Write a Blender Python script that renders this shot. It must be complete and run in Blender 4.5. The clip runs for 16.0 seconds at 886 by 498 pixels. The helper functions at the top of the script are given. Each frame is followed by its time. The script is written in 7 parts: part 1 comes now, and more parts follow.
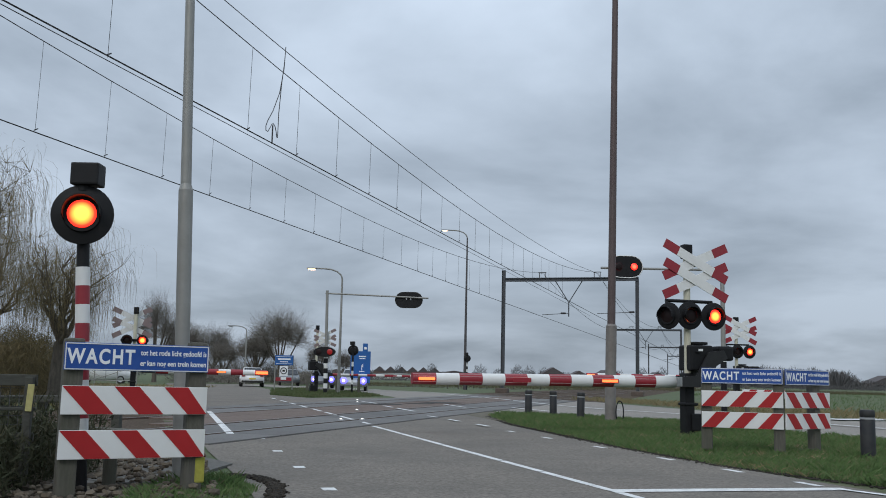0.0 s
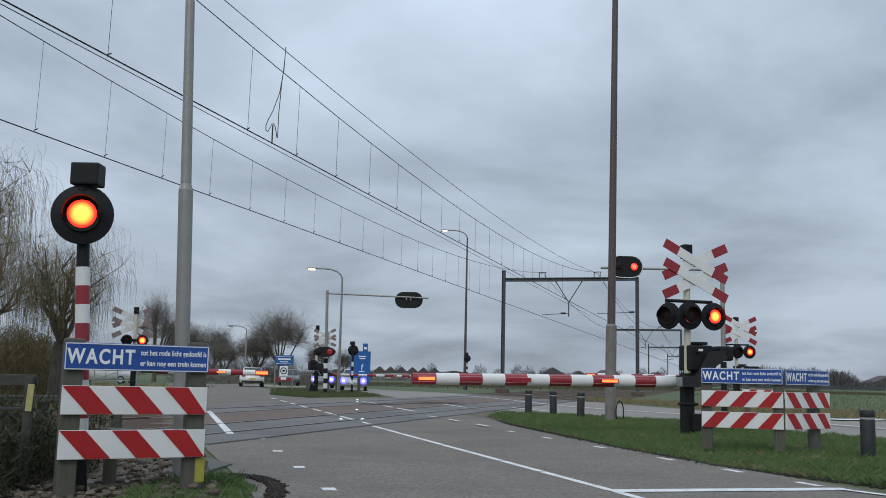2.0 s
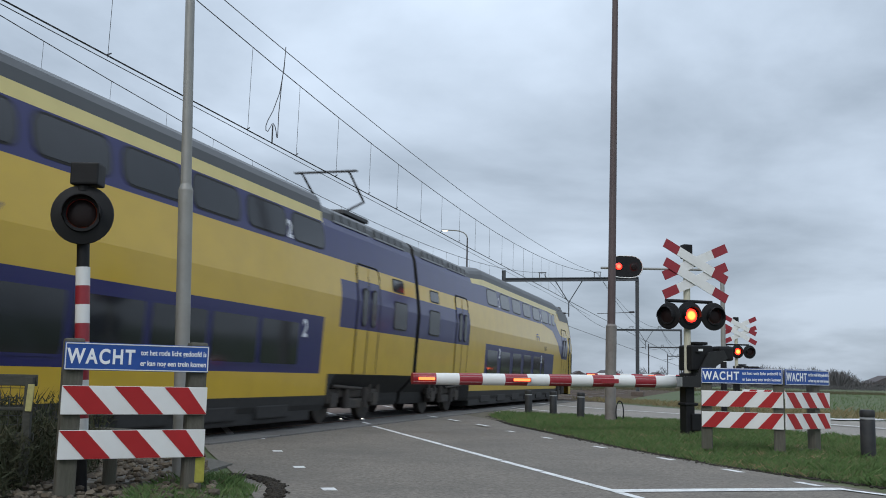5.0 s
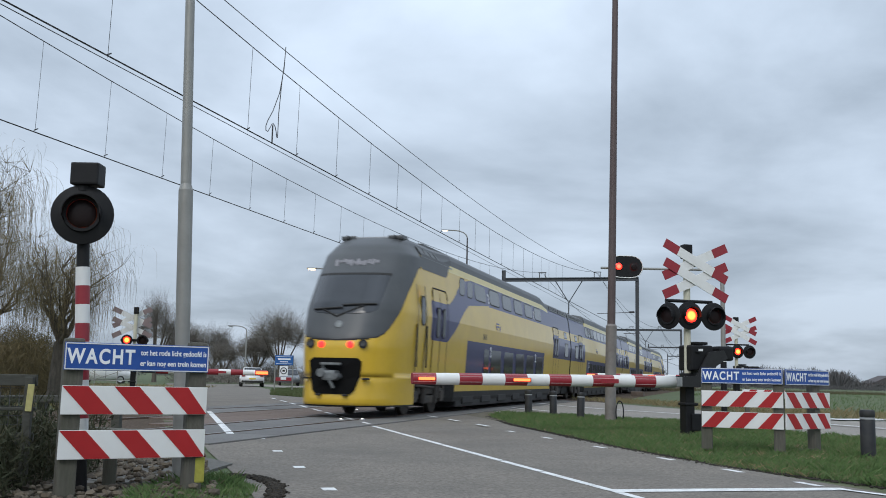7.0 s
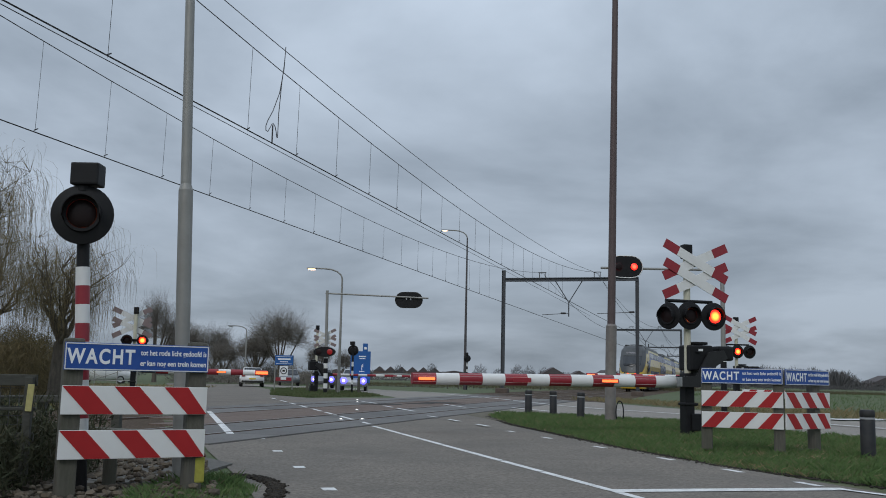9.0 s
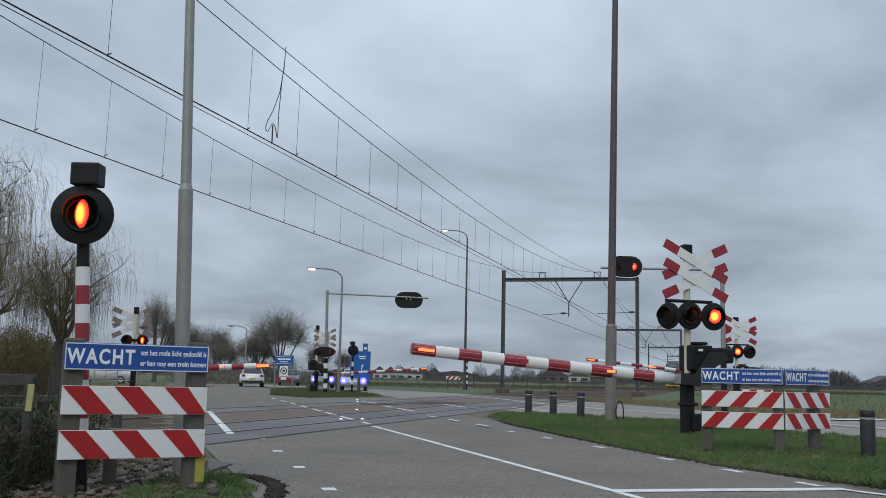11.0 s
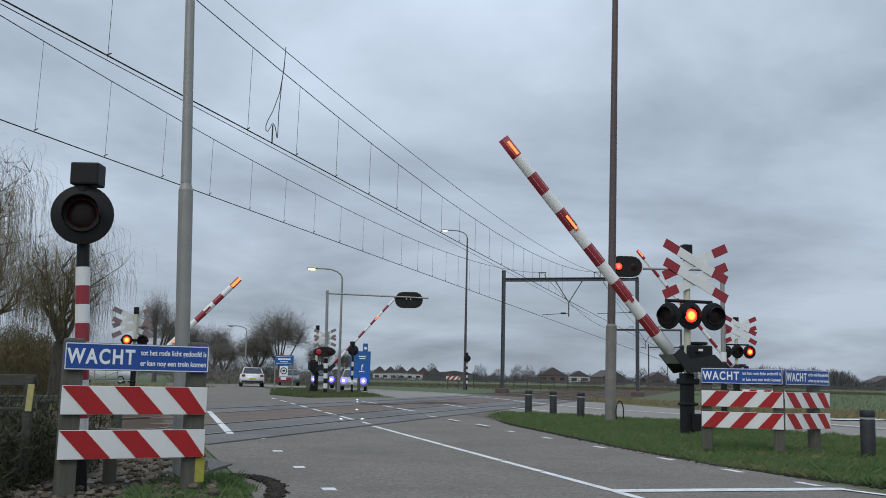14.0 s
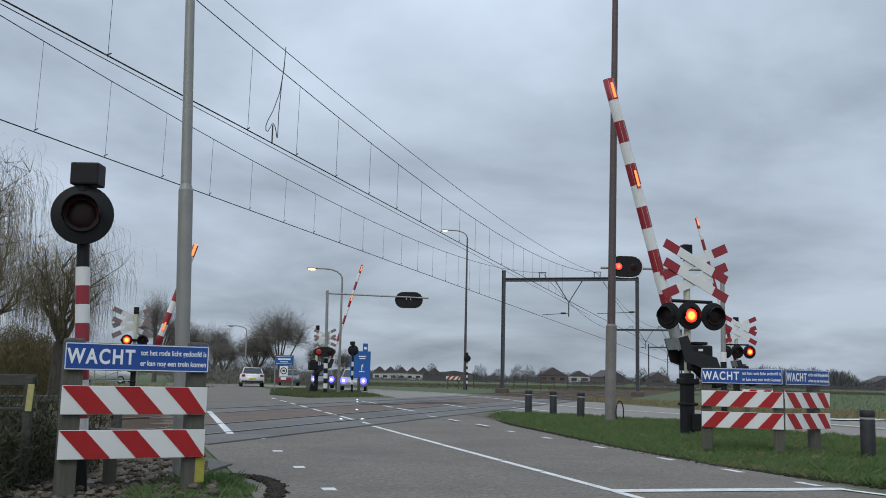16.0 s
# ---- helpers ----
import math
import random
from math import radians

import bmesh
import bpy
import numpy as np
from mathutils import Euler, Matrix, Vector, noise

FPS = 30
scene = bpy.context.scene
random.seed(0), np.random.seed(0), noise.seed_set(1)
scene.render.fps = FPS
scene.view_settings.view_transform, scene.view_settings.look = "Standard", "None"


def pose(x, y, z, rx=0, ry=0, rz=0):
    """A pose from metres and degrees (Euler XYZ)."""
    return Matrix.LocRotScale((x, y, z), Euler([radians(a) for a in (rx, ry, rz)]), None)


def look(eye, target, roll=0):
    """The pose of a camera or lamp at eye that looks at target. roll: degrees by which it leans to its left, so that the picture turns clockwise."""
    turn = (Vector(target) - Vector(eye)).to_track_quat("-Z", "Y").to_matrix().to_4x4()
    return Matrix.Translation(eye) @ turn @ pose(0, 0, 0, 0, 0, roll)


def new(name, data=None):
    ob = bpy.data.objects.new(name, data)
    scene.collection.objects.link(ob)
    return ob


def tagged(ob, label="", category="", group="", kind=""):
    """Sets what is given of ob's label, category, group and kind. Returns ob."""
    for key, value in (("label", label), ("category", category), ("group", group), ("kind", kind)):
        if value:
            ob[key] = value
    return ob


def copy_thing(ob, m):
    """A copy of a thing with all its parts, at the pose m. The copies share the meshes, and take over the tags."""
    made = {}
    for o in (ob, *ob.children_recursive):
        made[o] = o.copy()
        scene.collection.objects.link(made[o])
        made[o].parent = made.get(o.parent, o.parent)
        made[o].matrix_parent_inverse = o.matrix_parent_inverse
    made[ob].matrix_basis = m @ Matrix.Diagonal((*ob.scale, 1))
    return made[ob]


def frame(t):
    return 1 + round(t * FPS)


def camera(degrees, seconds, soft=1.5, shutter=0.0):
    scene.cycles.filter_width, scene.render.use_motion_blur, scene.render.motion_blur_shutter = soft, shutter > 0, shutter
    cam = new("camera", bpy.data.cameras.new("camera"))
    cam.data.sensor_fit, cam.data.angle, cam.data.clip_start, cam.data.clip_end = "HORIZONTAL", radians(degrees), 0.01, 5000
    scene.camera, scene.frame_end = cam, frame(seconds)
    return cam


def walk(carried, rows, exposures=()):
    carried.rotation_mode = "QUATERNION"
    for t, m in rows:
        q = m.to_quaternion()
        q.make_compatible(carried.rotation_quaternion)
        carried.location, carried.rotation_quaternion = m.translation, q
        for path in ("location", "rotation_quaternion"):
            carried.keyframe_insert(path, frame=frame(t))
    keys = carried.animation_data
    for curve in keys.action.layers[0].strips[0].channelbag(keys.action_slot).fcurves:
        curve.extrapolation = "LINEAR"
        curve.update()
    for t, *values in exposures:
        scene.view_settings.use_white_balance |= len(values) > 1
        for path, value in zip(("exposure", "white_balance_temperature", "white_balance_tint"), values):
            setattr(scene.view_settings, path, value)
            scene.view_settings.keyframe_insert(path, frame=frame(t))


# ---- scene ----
# Level crossing on a flat polder road. The camera stands still beside the road.
CAMERA_POSE = pose(0, 0, 1.056, 90 + 7.534, 0, 0) @ pose(0, 0, 0, 0, 0, 1.255)
cam = camera(49.13, 16.0, 0.95, 0.15)
walk(cam, [(0, CAMERA_POSE), (16, CAMERA_POSE)], exposures=[(0, 0.12), (4.0, 0.12), (4.8, 0.30), (6.3, 0.43), (7.1, 0.42), (7.7, 0.2), (8.3, -0.04), (9.2, -0.12), (11.3, 0.10), (16, 0.14)])

# ---- world and sun ----
TH = 0.2847                      # heading of the railway, to the right of the view
TRACK_DIR = Vector((math.sin(TH), math.cos(TH), 0))
TRACK_LEFT = Vector((-math.cos(TH), math.sin(TH), 0))
ROAD_DIR = Vector((-0.2663, 0.9639, 0))
ROAD_RIGHT = Vector((0.9639, 0.2663, 0))
SUN_EL, SUN_AZ = radians(38), radians(200)

world = bpy.data.worlds.new("overcast_sky")
scene.world = world
world.use_nodes = True
wt = world.node_tree
wt.nodes.clear()


def wnode(kind, **values):
    n = wt.nodes.new(kind)
    for k, v in values.items():
        n.inputs[k].default_value = v
    return n


sky = wnode("ShaderNodeTexSky")
sky.sky_type, sky.sun_disc, sky.sun_elevation, sky.sun_rotation = "NISHITA", False, SUN_EL, SUN_AZ
coord = wnode("ShaderNodeTexCoord")
sep = wnode("ShaderNodeSeparateXYZ")
wt.links.new(coord.outputs["Generated"], sep.inputs[0])
# clouds lie in a flat layer: divide the direction by its height
zc = wnode("ShaderNodeMath"); zc.operation = "ADD"; zc.inputs[1].default_value = 0.20
wt.links.new(sep.outputs["Z"], zc.inputs[0])
zm = wnode("ShaderNodeMath"); zm.operation = "MAXIMUM"; zm.inputs[1].default_value = 0.04
wt.links.new(zc.outputs[0], zm.inputs[0])
dx = wnode("ShaderNodeMath"); dx.operation = "DIVIDE"
dy = wnode("ShaderNodeMath"); dy.operation = "DIVIDE"
wt.links.new(sep.outputs["X"], dx.inputs[0]); wt.links.new(zm.outputs[0], dx.inputs[1])
wt.links.new(sep.outputs["Y"], dy.inputs[0]); wt.links.new(zm.outputs[0], dy.inputs[1])
comb = wnode("ShaderNodeCombineXYZ")
wt.links.new(dx.outputs[0], comb.inputs[0]); wt.links.new(dy.outputs[0], comb.inputs[1])
n1 = wnode("ShaderNodeTexNoise", Scale=0.95, Detail=8.0, Roughness=0.52, Distortion=0.25)
wt.links.new(comb.outputs[0], n1.inputs["Vector"])
ramp = wnode("ShaderNodeValToRGB")
ramp.color_ramp.elements[0].position, ramp.color_ramp.elements[0].color = 0.37, (0.265, 0.318, 0.385, 1)
ramp.color_ramp.elements[1].position, ramp.color_ramp.elements[1].color = 0.63, (0.475, 0.555, 0.660, 1)
wt.links.new(n1.outputs["Fac"], ramp.inputs[0])
# an overcast sky grows brighter towards the zenith
up = wnode("ShaderNodeMapRange"); up.inputs["From Min"].default_value = 0.0; up.inputs["From Max"].default_value = 1.0
up.inputs["To Min"].default_value, up.inputs["To Max"].default_value = 0.86, 2.42
wt.links.new(sep.outputs["Z"], up.inputs["Value"])
mul = wnode("ShaderNodeMixRGB"); mul.blend_type = "MULTIPLY"; mul.inputs[0].default_value = 1
wt.links.new(ramp.outputs[0], mul.inputs[1]); wt.links.new(up.outputs[0], mul.inputs[2])
bg_cloud = wnode("ShaderNodeBackground", Strength=1.0)
wt.links.new(mul.outputs[0], bg_cloud.inputs["Color"])
bg_sky = wnode("ShaderNodeBackground", Strength=0.05)
wt.links.new(sky.outputs[0], bg_sky.inputs["Color"])
mix = wnode("ShaderNodeMixShader"); mix.inputs[0].default_value = 0.92
wt.links.new(bg_sky.outputs[0], mix.inputs[1]); wt.links.new(bg_cloud.outputs[0], mix.inputs[2])
out = wnode("ShaderNodeOutputWorld")
wt.links.new(mix.outputs[0], out.inputs["Surface"])

sun = new("sun", bpy.data.lights.new("sun", "SUN"))
sun.data.energy, sun.data.angle, sun.data.color = 0.9, radians(25), (1.0, 0.97, 0.92)
sun.matrix_world = look((0, 0, 40), (40 * math.sin(SUN_AZ) * -1, 40 * math.cos(SUN_AZ) * -1, 40 - 40 * math.tan(SUN_EL)))


# ---- materials ----
def mat(name, color, rough=0.6, metal=0.0, vary=0.15, scale=6.0, bump=0.0, bump_scale=40.0, emit=None, strength=0.0,
        dirt=None, dirt_amount=0.0, dirt_scale=1.2, per_object=0.0, spec=0.5, stretch=(1, 1, 1), coat=0.0):
    """A surface with grain at one scale and stains at another."""
    m = bpy.data.materials.new(name)
    m.use_nodes = True
    t = m.node_tree
    b = t.nodes["Principled BSDF"]
    b.inputs["Roughness"].default_value, b.inputs["Metallic"].default_value = rough, metal
    b.inputs["Specular IOR Level"].default_value = spec
    b.inputs["Coat Weight"].default_value, b.inputs["Coat Roughness"].default_value = coat, 0.12
    co = t.nodes.new("ShaderNodeTexCoord")
    mp = t.nodes.new("ShaderNodeMapping")
    mp.inputs["Scale"].default_value = stretch
    t.links.new(co.outputs["Object"], mp.inputs["Vector"])
    ns = t.nodes.new("ShaderNodeTexNoise")
    ns.inputs["Scale"].default_value, ns.inputs["Detail"].default_value = scale, 6.0
    ns.inputs["Roughness"].default_value = 0.65
    t.links.new(mp.outputs[0], ns.inputs["Vector"])
    cr = t.nodes.new("ShaderNodeValToRGB")
    lo = [max(0.0, c * (1 - vary)) for c in color]
    hi = [min(1.0, c * (1 + vary)) for c in color]
    cr.color_ramp.elements[0].position, cr.color_ramp.elements[0].color = 0.3, (*lo, 1)
    cr.color_ramp.elements[1].position, cr.color_ramp.elements[1].color = 0.7, (*hi, 1)
    t.links.new(ns.outputs["Fac"], cr.inputs[0])
    last = cr.outputs[0]
    if dirt:
        nd = t.nodes.new("ShaderNodeTexNoise")
        nd.inputs["Scale"].default_value, nd.inputs["Detail"].default_value = dirt_scale, 8.0
        nd.inputs["Roughness"].default_value = 0.7
        t.links.new(mp.outputs[0], nd.inputs["Vector"])
        rr = t.nodes.new("ShaderNodeMapRange")
        rr.inputs["From Min"].default_value, rr.inputs["From Max"].default_value = 0.42, 0.72
        rr.inputs["To Max"].default_value = dirt_amount
        t.links.new(nd.outputs["Fac"], rr.inputs["Value"])
        mx = t.nodes.new("ShaderNodeMixRGB")
        t.links.new(rr.outputs[0], mx.inputs[0]); t.links.new(last, mx.inputs[1])
        mx.inputs[2].default_value = (*dirt, 1)
        last = mx.outputs[0]
    if per_object:
        oi = t.nodes.new("ShaderNodeObjectInfo")
        pr = t.nodes.new("ShaderNodeMapRange")
        pr.inputs["To Min"].default_value, pr.inputs["To Max"].default_value = 1 - per_object, 1 + per_object
        t.links.new(oi.outputs["Random"], pr.inputs["Value"])
        mm = t.nodes.new("ShaderNodeMixRGB"); mm.blend_type = "MULTIPLY"; mm.inputs[0].default_value = 1
        t.links.new(last, mm.inputs[1]); t.links.new(pr.outputs[0], mm.inputs[2])
        last = mm.outputs[0]
    t.links.new(last, b.inputs["Base Color"])
    if bump:
        nb = t.nodes.new("ShaderNodeTexNoise")
        nb.inputs["Scale"].default_value, nb.inputs["Detail"].default_value = bump_scale, 4.0
        t.links.new(mp.outputs[0], nb.inputs["Vector"])
        bp = t.nodes.new("ShaderNodeBump")
        bp.inputs["Strength"].default_value, bp.inputs["Distance"].default_value = bump, 0.02
        t.links.new(nb.outputs["Fac"], bp.inputs["Height"])
        t.links.new(bp.outputs[0], b.inputs["Normal"])
    if emit:
        b.inputs["Emission Color"].default_value = (*emit, 1)
        b.inputs["Emission Strength"].default_value = strength
    return m


def lamp_glow(name, core, rim, radius, strength):
    """A lit signal lens: hot in the middle, red towards the rim, in the lens's own space."""
    m = bpy.data.materials.new(name)
    m.use_nodes = True
    t = m.node_tree
    b = t.nodes["Principled BSDF"]
    b.inputs["Base Color"].default_value = (0.25, 0.01, 0.01, 1)
    b.inputs["Roughness"].default_value = 0.25
    co = t.nodes.new("ShaderNodeTexCoord")
    ln = t.nodes.new("ShaderNodeVectorMath"); ln.operation = "LENGTH"
    t.links.new(co.outputs["Object"], ln.inputs[0])
    mr = t.nodes.new("ShaderNodeMapRange")
    mr.inputs["From Max"].default_value = radius
    t.links.new(ln.outputs["Value"], mr.inputs["Value"])
    cr = t.nodes.new("ShaderNodeValToRGB")
    cr.color_ramp.elements[0].position, cr.color_ramp.elements[0].color = 0.38, (*core, 1)
    cr.color_ramp.elements[1].position, cr.color_ramp.elements[1].color = 0.78, (*rim, 1)
    t.links.new(mr.outputs[0], cr.inputs[0])
    t.links.new(cr.outputs[0], b.inputs["Emission Color"])
    b.inputs["Emission Strength"].default_value = strength
    return m


M_ASPHALT = mat("asphalt", (0.172, 0.152, 0.128), 0.88, vary=0.50, scale=26, bump=0.5, bump_scale=60, dirt=(0.105, 0.095, 0.083), dirt_amount=0.75, dirt_scale=0.5, spec=0.3)
M_ASPHALT_SIDE = mat("asphalt_cycle_path", (0.235, 0.212, 0.182), 0.85, vary=0.4, scale=20, bump=0.3, bump_scale=160, dirt=(0.14, 0.13, 0.125), dirt_amount=0.5, dirt_scale=0.4)
M_PANEL = mat("crossing_panel", (0.136, 0.131, 0.124), 0.75, vary=0.35, scale=30, bump=0.2, bump_scale=120, dirt=(0.10, 0.092, 0.086), dirt_amount=0.6, dirt_scale=0.6, per_object=0.16, spec=0.3)
M_PAINT = mat("road_paint", (0.72, 0.72, 0.70), 0.6, vary=0.1, scale=40, dirt=(0.30, 0.29, 0.28), dirt_amount=0.75, dirt_scale=6)
M_GRASS_SOIL = mat("grass_ground", (0.058, 0.088, 0.030), 0.95, vary=0.5, scale=3.5, bump=0.6, bump_scale=25, dirt=(0.105, 0.088, 0.05), dirt_amount=0.8, dirt_scale=0.6)
M_RAIL = mat("rail_steel", (0.19, 0.17, 0.155), 0.45, 0.8, vary=0.15, scale=20)
M_RUST = mat("rusty_steel", (0.085, 0.050, 0.034), 0.85, vary=0.3, scale=12)
M_BALLAST = mat("ballast", (0.080, 0.058, 0.041), 0.95, spec=0.15, vary=0.6, scale=14, bump=0.9, bump_scale=20, dirt=(0.05, 0.038, 0.028), dirt_amount=0.6, dirt_scale=1.0)
M_GALV = mat("galvanised_steel", (0.275, 0.272, 0.255), 0.55, 0.35, vary=0.12, scale=5, dirt=(0.22, 0.21, 0.18), dirt_amount=0.5, dirt_scale=1.5)
M_WHITE = mat("white_enamel", (0.72, 0.72, 0.70), 0.4, vary=0.05, scale=5, dirt=(0.45, 0.43, 0.39), dirt_amount=0.4, dirt_scale=2.5)
M_RED = mat("red_enamel", (0.27, 0.018, 0.028), 0.4, vary=0.1, scale=5, dirt=(0.20, 0.03, 0.035), dirt_amount=0.4, dirt_scale=2.5)
M_BLACK = mat("black_paint", (0.008, 0.008, 0.009), 0.55, vary=0.2, scale=8, spec=0.25, dirt=(0.02, 0.02, 0.019), dirt_amount=0.3, dirt_scale=3)
M_BLUE = mat("blue_sign", (0.009, 0.062, 0.28), 0.35, vary=0.08, scale=3, dirt=(0.05, 0.10, 0.30), dirt_amount=0.3)
M_YELLOW = mat("train_yellow", (0.60, 0.385, 0.028), 0.42, vary=0.06, scale=1.5, dirt=(0.46, 0.30, 0.045), dirt_amount=0.3, dirt_scale=0.8, coat=0.6, spec=0.3)
M_TBLUE = mat("train_blue", (0.014, 0.014, 0.105), 0.42, vary=0.08, scale=1.5, dirt=(0.02, 0.02, 0.085), dirt_amount=0.4, dirt_scale=0.8, coat=0.5, spec=0.2)
M_TGREY = mat("train_grey", (0.055, 0.058, 0.060), 0.42, vary=0.1, scale=2, dirt=(0.08, 0.077, 0.074), dirt_amount=0.4, dirt_scale=0.8)
# paler train yellow: sky glare on the roof edge, put into the colour
M_YELLOW_GLARE = mat("train_yellow_glare", (0.70, 0.57, 0.22), 0.35, vary=0.06, scale=2, coat=0.25, spec=0.3)
M_TGLASS = mat("train_glass", (0.014, 0.016, 0.020), 0.08, vary=0.3, scale=2, spec=0.5)
M_DARK = mat("underframe", (0.02, 0.019, 0.018), 0.8, vary=0.3, scale=9)
M_WIRE = mat("wire", (0.06, 0.06, 0.062), 0.6, 0.4, vary=0.1)
M_GREYPLATE = mat("grey_plate", (0.33, 0.34, 0.35), 0.55, 0.1, vary=0.1, scale=5, dirt=(0.2, 0.2, 0.19), dirt_amount=0.4)
M_LENS_OFF = mat("dark_lens", (0.012, 0.006, 0.006), 0.5, vary=0.1, spec=0.2)
M_WOOD = mat("weathered_post", (0.095, 0.088, 0.072), 0.85, vary=0.25, scale=8, bump=0.4, bump_scale=30, stretch=(4, 4, 0.7), dirt=(0.055, 0.06, 0.035), dirt_amount=0.6)
M_RUBBER = mat("bollard_plastic", (0.016, 0.017, 0.019), 0.65, vary=0.2, scale=6, dirt=(0.05, 0.045, 0.035), dirt_amount=0.5, dirt_scale=3)


# ---- mesh helpers ----
def mesh_of(bm, name, *materials):
    me = bpy.data.meshes.new(name)
    bmesh.ops.recalc_face_normals(bm, faces=bm.faces[:])
    bm.to_mesh(me)
    bm.free()
    for m in materials:
        me.materials.append(m)
    return me


def part(name, bm, material, parent=None, label="", at=None):
    """One mesh object, under a thing or a part."""
    mats = material if isinstance(material, (list, tuple)) else [material]
    ob = new(name, bm if isinstance(bm, bpy.types.Mesh) else mesh_of(bm, name, *mats))
    if parent:
        ob.parent = parent
    if at is not None:
        ob.matrix_basis = at
    return tagged(ob, label)


def thing(name, at, label, category, group="", kind=""):
    ob = new(name)
    ob.empty_display_size = 0.2
    ob.matrix_basis = at
    return tagged(ob, label, category, group, kind)


def box(bm, sx, sy, sz, at=(0, 0, 0), bevel=0.0, mi=0, rot=None):
    """A box centred at a place, with rounded edges."""
    m = Matrix.Translation(at) @ (rot if rot is not None else Matrix()) @ Matrix.Diagonal((sx, sy, sz, 1))
    vs = bmesh.ops.create_cube(bm, size=1, matrix=m)["verts"]
    if bevel:
        es = list({e for v in vs for e in v.link_edges})
        bmesh.ops.bevel(bm, geom=es, offset=bevel, segments=2, affect="EDGES", profile=0.6)
    if mi:
        for f in bm.faces:
            if not f.tag:
                f.material_index = mi
    for f in bm.faces:
        f.tag = True
    return bm


def rod(bm, a, b, r, r2=None, n=12, mi=0, caps=True):
    """A round bar from a to b."""
    a, b = Vector(a), Vector(b)
    d = b - a
    m = Matrix.Translation((a + b) / 2) @ d.to_track_quat("Z", "Y").to_matrix().to_4x4()
    r2 = r if r2 is None else r2
    vs = bmesh.ops.create_cone(bm, cap_ends=caps, segments=n, radius1=r, radius2=r2, depth=d.length, matrix=m)["verts"]
    for f in bm.faces:
        if not f.tag:
            f.tag = True
            f.material_index = mi
            f.smooth = len(f.verts) == 4
            if len(f.verts) > 4:
                for e in f.edges:
                    e.smooth = False
    return bm


def turned(bm, profile, at=Matrix(), n=24, mi=0):
    """A body turned round the local z axis from (radius, height) pairs."""
    rings = []
    for r, z in profile:
        if r <= 1e-6:
            rings.append([bm.verts.new(at @ Vector((0, 0, z)))])
        else:
            rings.append([bm.verts.new(at @ Vector((r * math.cos(2 * math.pi * i / n), r * math.sin(2 * math.pi * i / n), z))) for i in range(n)])
    for p, q in zip(rings, rings[1:]):
        for i in range(n):
            j = (i + 1) % n
            if len(p) == 1 and len(q) == 1:
                continue
            vs = [p[0], q[i], q[j]] if len(p) == 1 else [p[i], p[j], q[0]] if len(q) == 1 else [p[i], p[j], q[j], q[i]]
            f = bm.faces.new(vs)
            f.material_index, f.smooth, f.tag = mi, True, True
    # keep the corners of the profile crisp
    for k in range(1, len(profile) - 1):
        a = Vector((profile[k][0] - profile[k - 1][0], profile[k][1] - profile[k - 1][1]))
        b = Vector((profile[k + 1][0] - profile[k][0], profile[k + 1][1] - profile[k][1]))
        if len(rings[k]) > 1 and a.length > 1e-6 and b.length > 1e-6 and abs(a.angle(b)) > 0.6:
            for i in range(n):
                e = bm.edges.get((rings[k][i], rings[k][(i + 1) % n]))
                if e:
                    e.smooth = False
    return bm


def slab(bm, outline, z0, z1, mi=0):
    """An upright prism over a flat outline."""
    lo = [bm.verts.new((x, y, z0)) for x, y in outline]
    hi = [bm.verts.new((x, y, z1)) for x, y in outline]
    fs = [bm.faces.new(hi), bm.faces.new(lo[::-1])]
    n = len(lo)
    fs += [bm.faces.new((lo[i], lo[(i + 1) % n], hi[(i + 1) % n], hi[i])) for i in range(n)]
    for f in fs:
        f.material_index, f.tag = mi, True
    return bm


def sheet(bm, outline, z, mi=0):
    f = bm.faces.new([bm.verts.new((x, y, z)) for x, y in outline])
    f.material_index, f.tag = mi, True
    return bm


def B():
    return bmesh.new()


def on_road(offset, along, z=0.0):
    """A place by its offset to the right of the road's middle line and its way along the road."""
    p = ROAD_RIGHT * (4.146 + offset) + ROAD_DIR * along
    return Vector((p.x, p.y, z))


def on_track(along, lat, z=0.0):
    """A place by its way along the railway and its offset to the left of the first track's middle."""
    p = TRACK_LEFT * (9.02 + lat) + TRACK_DIR * along
    return Vector((p.x, p.y, z))


ROAD_YAW = math.degrees(math.atan2(0.2663, 0.9639))   # turn of a thing whose local y runs along the road
TRACK_YAW = -math.degrees(TH)


# ---- ground, roads, railway ----
def ground():
    bm = B()
    n = 44
    far = 4000.0
    ring = [(far * math.cos(2 * math.pi * i / n), far * math.sin(2 * math.pi * i / n)) for i in range(n)]
    sheet(bm, ring, 0.0)
    tagged(part("ground", bm, M_GRASS_SOIL), "flat green polder grassland with bare brown patches", "ground", kind="structure")


